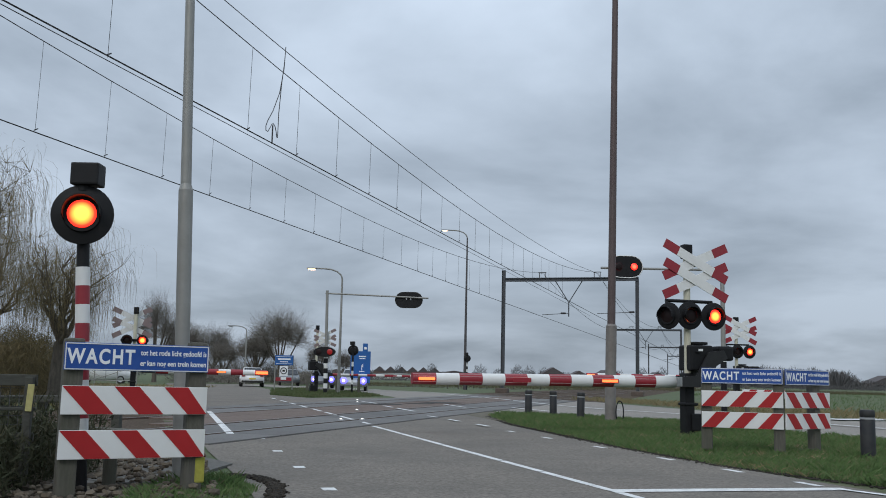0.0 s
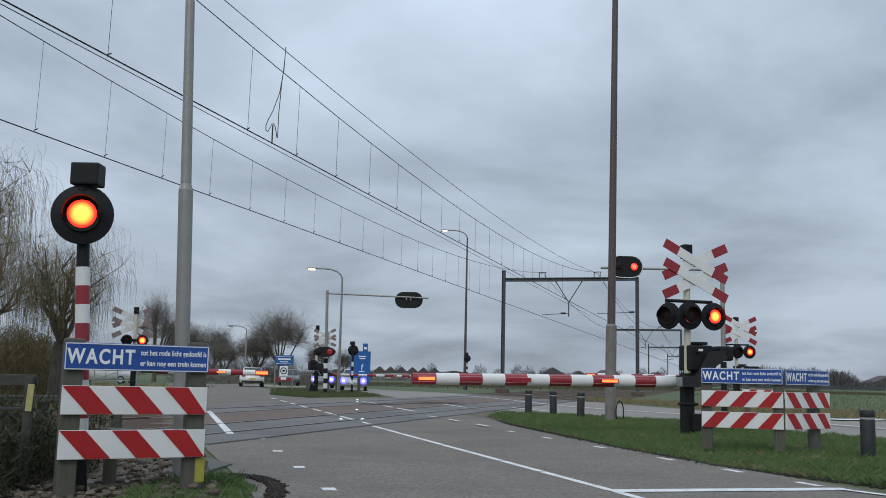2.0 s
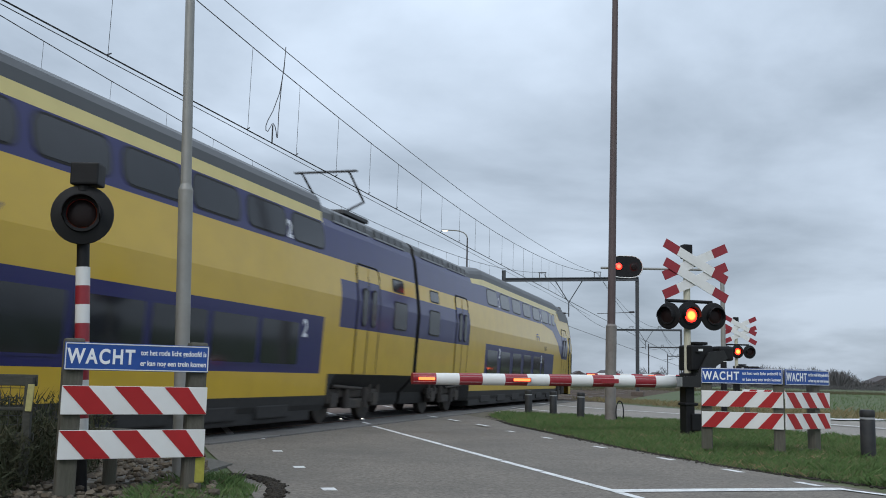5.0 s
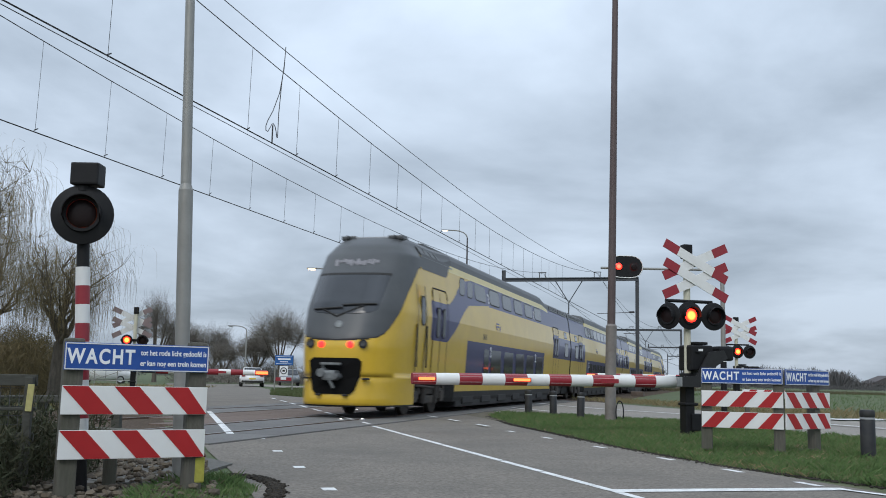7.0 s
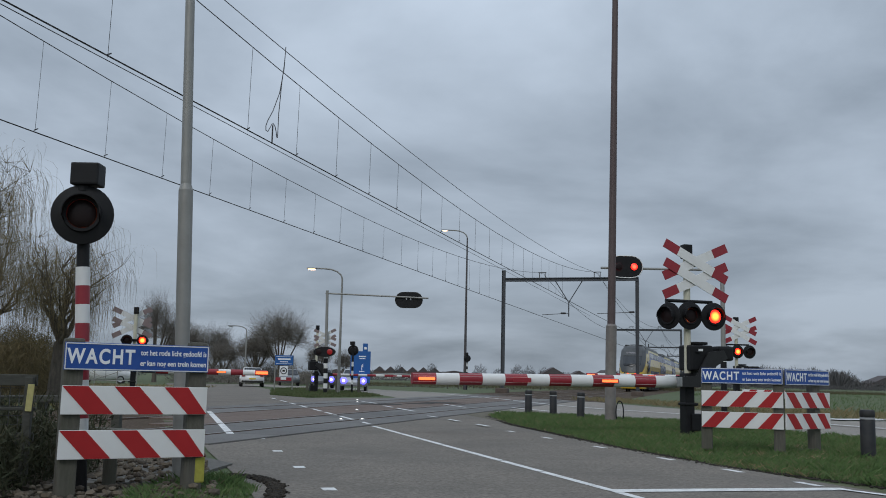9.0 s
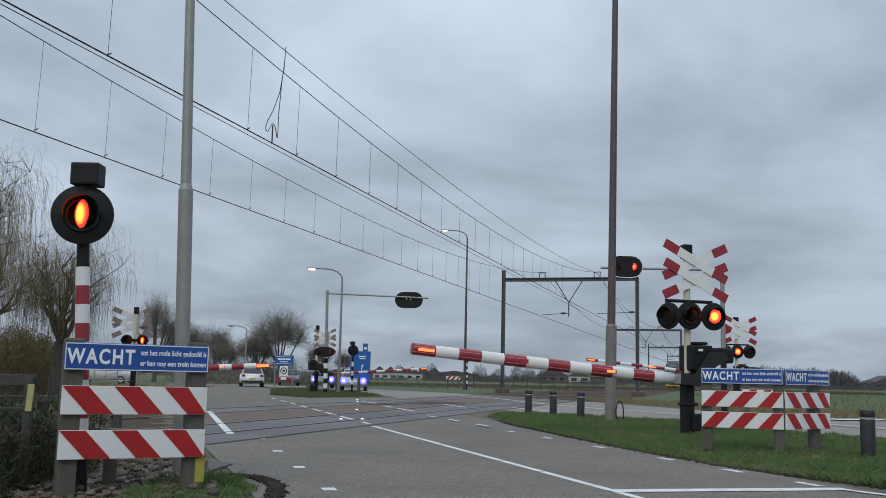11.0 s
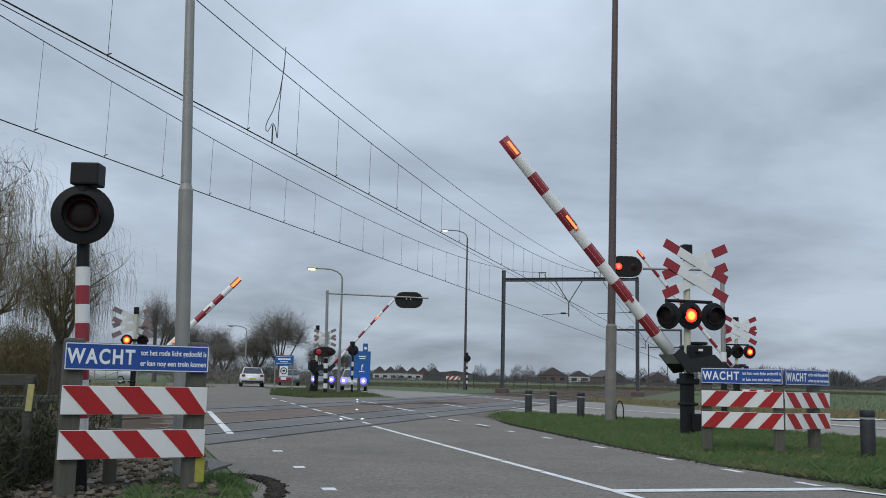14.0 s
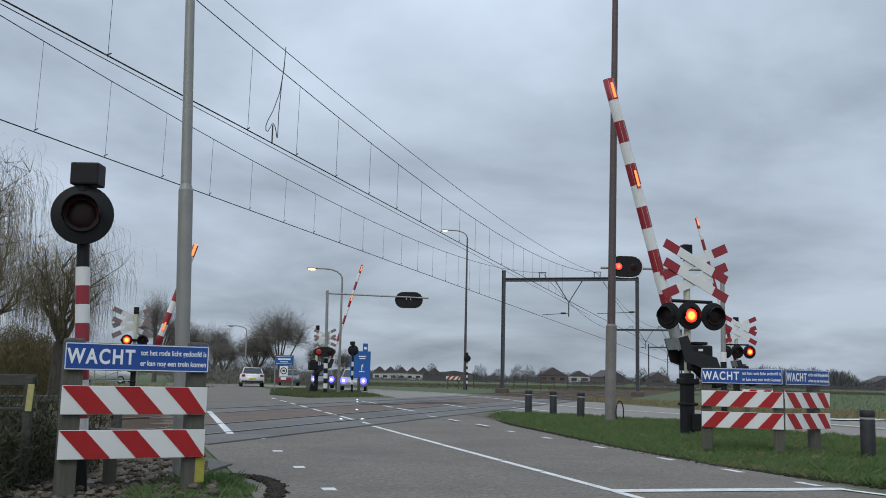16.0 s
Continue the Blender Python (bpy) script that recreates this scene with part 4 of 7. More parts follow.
        for x in (-0.66, 0.66):
            bh = box(B(), 0.42, 0.5, 0.12, (x, 2.62, 4.66), 0.04)
            rod(bh, (x, 2.30, 4.68), (x, 2.55, 4.68), 0.04)
            part("roof_horn", bh, M_TGREY, cab, "grey horn box on the roof edge")
        part("roof_bar", rod(B(), (-0.5, 2.42, 4.66), (0.5, 2.42, 4.66), 0.03), M_GREYPLATE, cab)
        ba = box(B(), 1.5, 6.0, 0.10, (0, 7.5, 4.74), 0.03)
        part("roof_unit", ba, M_TGREY, car)
    return car


M_COUPLER = mat("coupler_steel", (0.16, 0.17, 0.17), 0.55, 0.3, vary=0.3, scale=10)
M_PALEBARS = mat("pale_marking", (0.21, 0.20, 0.21), 0.5, vary=0.15, scale=9)
train = thing("train", Matrix(), "yellow and blue double-deck passenger train on the railway", "train")
JOINTS = [0.0, CAR_END, CAR_END + CAR_MID, CAR_END + 2 * CAR_MID]
for i, y0 in enumerate(JOINTS):
    carriage(train, y0, CAR_END if i in (0, 3) else CAR_MID, i == 3, i in (0, 3))
for y0 in JOINTS[1:]:
    part("gangway", box(B(), 1.9, 0.5, 2.6, (0, y0, 2.1), 0.05), M_DARK, train, "dark bellows between carriages")
bp = B()
for s in (77.0,):
    for x in (-0.6, 0.6):
        rod(bp, (x, s, 4.75), (x, s + 1.2, 5.2), 0.03)
        rod(bp, (x, s + 1.2, 5.2), (x, s + 0.2, 5.74), 0.025)
    rod(bp, (-0.8, s + 0.2, 5.76), (0.8, s + 0.2, 5.76), 0.03)
    box(bp, 1.4, 1.6, 0.1, (0, s + 0.5, 4.72), 0.02)
part("pantograph", bp, M_WIRE, train, "dark raised pantograph")



# ---- overhead lamps over the side road ----
def overhead_lamp(at, label, height, arm, back, box_w=1.25, box_h=0.80, stripes=6, rise=0.0):
    """A tall mast whose arm carries an oval double lamp box; the arm runs to local -x, local -y faces the road user."""
    t = thing("overhead_signal", at, label, "signal mast", "overhead signals")
    part("mast", rod(B(), (0, 0, 0), (0, 0, height + 0.15 + rise), 0.10, 0.075, 16), M_GALV, t)
    striped_rod(t, "mast_band", Matrix(), 0.05, 2.2, 0.112, stripes, [M_BLACK, M_WHITE])
    part("arm", rod(B(), (0.1, 0, height + rise), (-arm, 0, height - 0.05 + 0.4 * rise), 0.045, n=12), M_GALV, t)
    bm = B()
    pts = []
    for sgn, a0 in ((1, -90), (-1, 90)):
        for k in range(9):
            a = radians(a0 + 22.5 * k)
            pts.append((sgn * (box_w - box_h) / 2 + box_h / 2 * math.cos(a), box_h / 2 * math.sin(a)))
    lo = [bm.verts.new((x, -0.06, z)) for x, z in pts]
    hi = [bm.verts.new((x, 0.05, z)) for x, z in pts]
    bm.faces.new(lo); bm.faces.new(hi[::-1])
    for i in range(len(pts)):
        bm.faces.new((lo[i], hi[i], hi[(i + 1) % len(pts)], lo[(i + 1) % len(pts)]))
    cx = -arm + box_w * 0.72
    lampbox = part("lamp_box", bm, M_BLACK, t, "oval black lamp box", pose(cx, -0.12, height))
    # pale rim round the box
    rim = B()
    for i in range(len(pts)):
        p, q = pts[i], pts[(i + 1) % len(pts)]
        rod(rim, (p[0] * 1.01, -0.06, p[1] * 1.01), (q[0] * 1.01, -0.06, q[1] * 1.01), 0.016, n=6)
    part("rim", rim, M_WHITE if not back else M_GREYPLATE, lampbox)
    for i, x in enumerate((-0.28, 0.30)):
        if back:
            part("rear_bracket", box(B(), 0.06, 0.06, 0.16, (x * 0.4, 0.10, 0.06), 0.01), M_GREYPLATE, lampbox)
        else:
            lens(lampbox, pose(x, -0.10, 0), 0.13, "A" if i else "A_not", GLOW_O)
    return t


GLOW_DIM = mat("dim_red_light", (0.2, 0.01, 0.01), 0.3, emit=(1.0, 0.03, 0.04), strength=0.10)
GLOW_O = lamp_glow("overhead_glow", (1.0, 0.16, 0.08), (1.0, 0.02, 0.01), 0.13, 2.0)
overhead_lamp(pose(10.45, 36.0, 0, 0, 0, 4), "grey mast with an overhead double red lamp", 5.25, 4.6, False)
far_mast = overhead_lamp(pose(-6.20, 53.0, 0, 0, 0.9, 178), "grey mast with an overhead lamp seen from behind", 5.14, 5.55, True, 1.50, 0.86, 8, 0.34)
cross_sign(far_mast, pose(0.10, -0.16, 3.05, 0, 0, 0), 0.82, True)
ob_box = turned(B(), [(0, -0.1), (0.26, -0.1), (0.28, 0), (0.26, 0.1), (0, 0.1)], pose(0, 0, 0, 90) @ Matrix.Diagonal((2.2, 1, 1, 1)), 24)
low_box = part("low_lamp_box", ob_box, M_BLACK, far_mast, "black double lamp box", pose(0.05, 0.22, 2.28))
for x, rh in ((-0.30, "A"), (0.30, "A_not")):
    lens(low_box, pose(x, 0.12, 0, 0, 0, 180), 0.15, rh, GLOW_DIM)


# ---- round warning lamps on striped posts ----
def signal_post(at, label, top, r, rhythm, lens_r, colors, band, low, lamp_side=0):
    t = thing("signal_post", at, label, "warning lamp", "warning lamps on posts")
    part("base", rod(B(), (0, 0, 0), (0, 0, low), 0.055, n=16), M_BLACK, t)
    k = int(round((top - r - 0.22 - low) / band))
    striped_rod(t, "post_band", Matrix(), low, low + k * band, 0.062, k, colors, 1)
    part("post_top", rod(B(), (0, 0, low + k * band), (0, 0, top), 0.055, n=16), M_BLACK, t)
    round_head(t, pose(0, -0.09, top, 0, 0, lamp_side), r, rhythm, lens_r)
    bm = box(B(), 0.25, 0.20, 0.20, (0.04, -0.06, top + r + 0.10), 0.015, rot=pose(0, 0, 0, 0, 3, -14))
    rod(bm, (0.0, -0.05, top + r - 0.05), (0.0, -0.05, top + r + 0.02), 0.07)
    part("bell_box", bm, M_BLACK, t)
    return t


signal_post(pose(-3.09, 8.59, 0, 0, -3.3, 0) @ pose(0, 0, 0, 0, 0, 14), "red and white signal post with a round red lamp", 2.42, 0.264, "A_post", 0.125, [M_WHITE, M_RED], 0.166, 0.30)
signal_post(pose(-4.95, 55.0, 0, 0, 0, 180), "black and white signal post with a round lamp", 2.45, 0.30, None, 0.12, [M_BLACK, M_WHITE], 0.25, 0.55)
signal_post(pose(2.35, 86.0, 0, 0, 0, 180), "black and white signal post with a round lamp", 2.75, 0.31, None, 0.12, [M_BLACK, M_WHITE], 0.25, 0.55)


# ---- warning boards ----
def board(parent, y, z, w, h, slant, name="striped_board"):
    """White board with slanting red bands; slant +1 runs down to the right."""
    b = part(name, box(B(), w, 0.02, h, (0, 0, 0), 0.004), M_WHITE, parent, "red and white striped board", pose(0, y, z))
    bw = w / 6 + 0.005
    for i in range(3):
        x0 = -w / 2 + 2 * i * w / 6 * 1.03
        a, c = (x0, x0 + bw)
        d = h * 0.90
        top, bot = ((a, c), (a + d, c + d)) if slant > 0 else ((a + d, c + d), (a, c))
        clip = lambda v: max(-w / 2, min(w / 2, v))
        bm = B()
        pts = [(clip(top[0]), h / 2 - 0.003), (clip(top[1]), h / 2 - 0.003), (clip(bot[1]), -h / 2 + 0.003), (clip(bot[0]), -h / 2 + 0.003)]
        lo = [bm.verts.new((x, -0.0105, zz)) for x, zz in pts]
        hi = [bm.verts.new((x, -0.0135, zz)) for x, zz in pts]
        bm.faces.new(hi)
        for j in range(4):
            bm.faces.new((lo[j], lo[(j + 1) % 4], hi[(j + 1) % 4], hi[j]))
        part("red_band", bm, M_RED_REFLEX, b)
    return b


M_RED_REFLEX = mat("red_reflective", (0.36, 0.018, 0.020), 0.4, vary=0.08, scale=4, dirt=(0.28, 0.03, 0.03), dirt_amount=0.3, spec=0.3)
FRONT_TEXT = pose(0, 0, 0, 90)


def warning_board(at, label, slant, w=1.23, posts=(-0.52, 0.53), post_r=0.085, lift=0.0, moss=True, sign_z=1.165, upper=0.775, lower=0.425):
    t = thing("warning_board", at, label, "warning board", "warning boards")
    top = sign_z + (0.15 if moss else 0.05)
    for i, x in enumerate(posts):
        bm = box(B(), post_r * 1.9, post_r * 1.7, top, (x, 0.10, top / 2), 0.025)
        part("post", bm, M_WOOD, t)
        if moss and i == 1:
            part("yellow_sleeve", box(B(), 0.09, post_r * 1.76, 0.22, (x + 0.055, 0.10, 0.20), 0.012), M_SLEEVE, t, "faded yellow paint patch")
    sign = part("text_sign", box(B(), w, 0.016, 0.232, (0, 0, 0), 0.006), M_BLUE, t, "blue sign with white lettering", pose(0, 0, sign_z + lift))
    rim = B()
    for x, z, sx, sz in ((0, 0.107, w - 0.02, 0.008), (0, -0.107, w - 0.02, 0.008), (-w / 2 + 0.010, 0, 0.008, 0.214), (w / 2 - 0.010, 0, 0.008, 0.214)):
        box(rim, sx, 0.004, sz, (x, -0.010, z))
    part("border", rim, M_WHITE, sign)
    o = numeral(sign, "WACHT", 0.172, pose(-w * 0.255, -0.0095, -0.004) @ FRONT_TEXT, M_SIGNWHITE, "lettering", "white lettering", 0.005, 1.22)
    wide = max(v.co.x for v in o.data.vertices) - min(v.co.x for v in o.data.vertices)
    o.scale = (w * 0.455 / wide, 1, 1)
    for txt, z in (("tot het rode licht gedoofd is", 0.042), ("er kan nog een trein komen", -0.048)):
        o = numeral(sign, txt, 0.064, pose(w * 0.245, -0.0095, z) @ FRONT_TEXT, M_SIGNWHITE, "lettering", "white lettering", 0.0012)
        wide = max(v.co.x for v in o.data.vertices) - min(v.co.x for v in o.data.vertices)
        o.scale = (w * 0.47 / wide, 1, 1)
    board(t, 0, upper + lift, w, 0.238, slant)
    board(t, 0, lower + lift, w, 0.238, slant)
    return t


M_SIGNWHITE = mat("sign_white", (0.78, 0.79, 0.80), 0.45, vary=0.03)
M_SLEEVE = mat("faded_yellow", (0.33, 0.31, 0.05), 0.8, vary=0.2, scale=12)


def yaw_of(a, b):
    return math.degrees(math.atan2(b[1] - a[1], b[0] - a[0]))


def between(a, b, z=0.0):
    return pose((a[0] + b[0]) / 2, (a[1] + b[1]) / 2, z, 0, 0, yaw_of(a, b))


warning_board(between((-3.13, 8.10), (-2.06, 8.70)), "blue warning sign above two striped boards on posts", 1, w=1.215, upper=0.802, lower=0.435)
warning_board(between((3.97, 15.0), (5.165, 14.62), 0.05), "blue warning sign above two striped boards on the verge", -1, w=1.18, moss=False, sign_z=1.12, lower=0.46)
warning_board(between((5.15, 14.62), (6.12, 15.36), 0.05), "blue warning sign above two striped boards on the verge", 1, moss=False, posts=(0.30,), w=1.18, sign_z=1.12, lower=0.46)
# the set that stands behind, at the side road
tb = thing("striped_board_stand", pose(9.1, 27.5, 0), "small red and white striped board on posts", "warning board", "warning boards")
for x in (-0.45, 0.45):
    part("post", box(B(), 0.12, 0.12, 1.0, (x, 0.07, 0.5), 0.02), M_WOOD, tb)
board(tb, 0, 0.78, 1.2, 0.24, -1)


# ---- bollards ----
def bollard(at, h=0.72, r=0.105):
    t = thing("bollard", at, "black plastic bollard with a pale band in the grass", "bollard", "bollards along the verge")
    part("body", turned(B(), [(0, 0), (r, 0), (r, h * 0.80), (r * 0.96, h * 0.81), (r * 0.96, h * 0.86), (r, h * 0.87), (r * 1.02, h * 0.96), (r * 0.9, h), (0, h + 0.005)], n=20), M_RUBBER, t)
    part("band", turned(B(), [(r * 0.98, h * 0.815), (r * 0.985, h * 0.835), (r * 0.98, h * 0.855)], n=20), M_GREYPLATE, t)
    return t


for x, y, a in ((2.63, 29.03, 0), (3.31, 28.57, 1.5), (3.87, 26.94, -1), (6.21, 14.25, 1.2)):
    bollard(pose(x, y, 0, a, -a, 20 * a))

# cable loop at the foot of the tall pole
bm = B()
loop = [Vector((4.66 + 0.10 * math.cos(a) + 0.06, 25.70, 0.24 + 0.30 * math.sin(a))) for a in [radians(k * 20 - 60) for k in range(16)]]
for p, q in zip(loop, loop[1:]):
    rod(bm, p, q, 0.016, n=6)
tagged(part("cable_loop", bm, M_BLACK), "black cable loop at the foot of the pole", "cable")


# ---- overhead line ----
def portal(s):
    t = thing("catenary_portal", Matrix.Translation(on_track(s, 0)) @ pose(0, 0, 0, 0, 0, TRACK_YAW), "dark steel portal over both tracks", "catenary portal", "catenary portals")
    for x, h in ((-7.05, 9.2), (2.9, 8.5)):
        bm = B()
        for d in (-0.11, 0.11):
            box(bm, 0.03, 0.26, h, (x + d, 0, h / 2))
        box(bm, 0.22, 0.02, h, (x, 0, h / 2))
        part("column", bm, M_PORTAL, t)
        part("footing", box(B(), 0.9, 0.9, 0.35, (x, 0, 0.17), 0.06), M_FOOT, t, "dark concrete footing")
    bm = box(B(), 9.9, 0.22, 0.06, (-1.95, 0, 8.58))
    box(bm, 9.9, 0.22, 0.06, (-1.95, 0, 8.36))
    box(bm, 9.9, 0.03, 0.20, (-1.95, 0, 8.47))
    part("beam", bm, M_PORTAL, t)
    for x in (-4.1, 0.0):
        bm = B()
        box(bm, 0.05, 0.05, 0.42, (x - 0.22, 0, 8.80)); box(bm, 0.05, 0.05, 0.42, (x + 0.22, 0, 8.80)); box(bm, 0.6, 0.08, 0.05, (x, 0, 9.0))
        part("insulator_frame", bm, M_WIRE, t)
    for x in (-2.1,):
        bm = B()
        rod(bm, (x - 1.0, 0, 8.35), (x, 0, 6.75), 0.035, n=8)
        rod(bm, (x + 1.0, 0, 8.35), (x, 0, 6.75), 0.035, n=8)
        rod(bm, (x, 0, 6.8), (x, 0, 5.7), 0.045, n=8)
        part("hanger", bm, M_PORTAL, t)
    for x0, x1, z in ((-2.1, -4.1, 5.95), (2.9, 0.0, 6.05)):
        bm = rod(B(), (x0, 0, z), (x1, 0, z - 0.12), 0.022, n=8)
        turned(bm, [(0.03, 0.0), (0.07, 0.05), (0.07, 0.35), (0.03, 0.4)], Matrix.Translation((x0 + (0.2 if x1 > x0 else -0.2) - (0.0), 0, z)) @ pose(0, 0, 0, 0, 90 if x1 > x0 else -90), 10)
        part("registration_arm", bm, M_WIRE, t)
    return t


M_PORTAL = mat("portal_steel", (0.066, 0.074, 0.085), 0.6, 0.3, vary=0.15, scale=3, dirt=(0.09, 0.085, 0.085), dirt_amount=0.4)
M_FOOT = mat("footing_concrete", (0.10, 0.075, 0.06), 0.9, vary=0.25, scale=6, bump=0.3)
first = portal(71.5)
for s in (-0.5, 143.5, 215.5, 287.5, 359.5, 431.5):
    copy_thing(first, Matrix.Translation(on_track(s, 0)) @ pose(0, 0, 0, 0, 0, TRACK_YAW))


def wire(lat, height, s0, s1, step, r, name, label):
    """One continuous wire; height gives its height along the line."""
    bm = B()
    n = int((s1 - s0) / step)
    rings = []
    for i in range(n + 1):
        s = s0 + (s1 - s0) * i / n
        l = lat(s) if callable(lat) else lat
        p = on_track(s, l, height(s))
        rr = r * (1 + max(0.0, s - 40) / 90)
        rings.append([bm.verts.new(p + TRACK_LEFT * rr * math.cos(a) + Vector((0, 0, rr * math.sin(a)))) for a in (0.5, 2.6, 4.7)])
    for p, q in zip(rings, rings[1:]):
        for a in range(3):
            bm.faces.new((p[a], p[(a + 1) % 3], q[(a + 1) % 3], q[a]))
    tagged(part(name, bm, M_WIRE), label, "overhead wire", "overhead wires")


def messenger(s):
    u = (s + 0.5) % 72.0 - 36.0
    return 7.0 + 0.00155 * u * u


def feeder(s):
    u = (s + 0.5) % 72.0 - 36.0
    return 7.72 + 0.00095 * u * u


def zigzag(s):
    u = ((s + 0.5) / 72.0) % 2
    return 0.25 * (1 - 2 * abs(u - 1)) if u <= 2 else 0


wire(lambda s: zigzag(s) * 0.3, lambda s: 5.80, -60, 432, 9, 0.014, "contact_wire", "dark copper contact wire over the track")
wire(lambda s: zigzag(s) * 0.3 + 0.14 + 0.006 * (s - 12), lambda s: 5.80, -60, 72, 6, 0.008, "contact_wire", "dark copper contact wire over the track")
wire(4.1, lambda s: 5.71, -60, 432, 9, 0.014, "contact_wire", "dark copper contact wire over the track")
wire(0.0, messenger, -60, 432, 3, 0.011, "messenger_wire", "sagging messenger wire above the contact wire")
wire(4.1, messenger, -60, 432, 3, 0.011, "messenger_wire", "sagging messenger wire above the contact wire")
wire(0.05, feeder, -60, 432, 3, 0.010, "feeder_wire", "bare feeder wire above the tracks")
for lat, z0, ph in ((0.0, 5.80, 1.6), (4.1, 5.71, 0.5)):
    k = 0
    s = -28.0 + ph
    while s < 70:
        if 8 < s < 56:
            bm = rod(B(), on_track(s, lat, messenger(s)), on_track(s - 0.05, lat, z0), 0.005, n=4)
            rod(bm, on_track(s - 0.08, lat, z0 + 0.03), on_track(s + 0.03, lat, z0 + 0.09), 0.012, n=5)
            tagged(part("dropper", bm, M_WIRE), "thin dropper wire of the overhead line", "overhead wire", "dropper wires")
        s += 2.28
bm = B()
pts = [on_track(a, l, z) for a, l, z in ((18.40, 0, 8.05), (18.36, 0, 7.55), (18.24, 0.02, 6.98), (18.02, 0.05, 6.52), (17.82, 0.05, 6.28), (17.74, 0.05, 6.14), (17.75, 0.05, 6.04), (17.80, 0.03, 6.03), (17.86, 0.02, 6.12), (17.92, 0, 6.22), (17.98, 0, 6.24), (18.06, 0, 6.20), (18.12, 0, 6.10), (18.15, 0, 6.00), (18.19, 0, 5.99), (18.20, 0, 6.08), (18.20, 0, 6.5), (18.28, 0, 7.2), (18.38, 0, 7.75))]
for p, q in zip(pts, pts[1:]):
    rod(bm, p, q, 0.009, n=6)
rod(bm, on_track(17.95, 0, 6.2), on_track(17.95, 0, 5.8), 0.016, n=6)
tagged(part("jumper_cable", bm, M_WIRE), "looped jumper cable between the overhead wires", "cable")


# ---- vehicles ----
def car_profile(kind):
    if kind == "van":
        low = [(-2.2, 0.28), (2.1, 0.28), (2.28, 0.45), (2.28, 0.80), (2.1, 1.0), (1.35, 1.12), (0.75, 1.78), (0.4, 1.88), (-2.15, 1.90), (-2.25, 1.7)]
        return low, None
    low = [(-2.05, 0.30), (2.0, 0.30), (2.12, 0.45), (2.10, 0.68), (1.95, 0.80), (1.0, 0.95), (-1.9, 1.0), (-2.1, 0.85), (-2.12, 0.5)]
    top = [(1.05, 0.93), (0.35, 1.40), (-0.2, 1.47), (-1.3, 1.45), (-1.85, 0.98)]
    return low, top


def extrude_profile(bm, pts, half, taper=0.0, mi=0):
    zs = [z for _, z in pts]
    lo, hi = min(zs), max(zs)
    a, b = [], []
    for y, z in pts:
        k = half * (1 - taper * (z - lo) / (hi - lo))
        a.append(bm.verts.new((-k, y, z))); b.append(bm.verts.new((k, y, z)))
    fs = [bm.faces.new(a), bm.faces.new(b[::-1])]
    for i in range(len(pts)):
        fs.append(bm.faces.new((a[i], b[i], b[(i + 1) % len(pts)], a[(i + 1) % len(pts)])))
    es = list({e for f in fs for e in f.edges})
    bmesh.ops.bevel(bm, geom=es, offset=0.05, segments=2, affect="EDGES")
    for f in bm.faces:
        f.smooth = True
    return bm


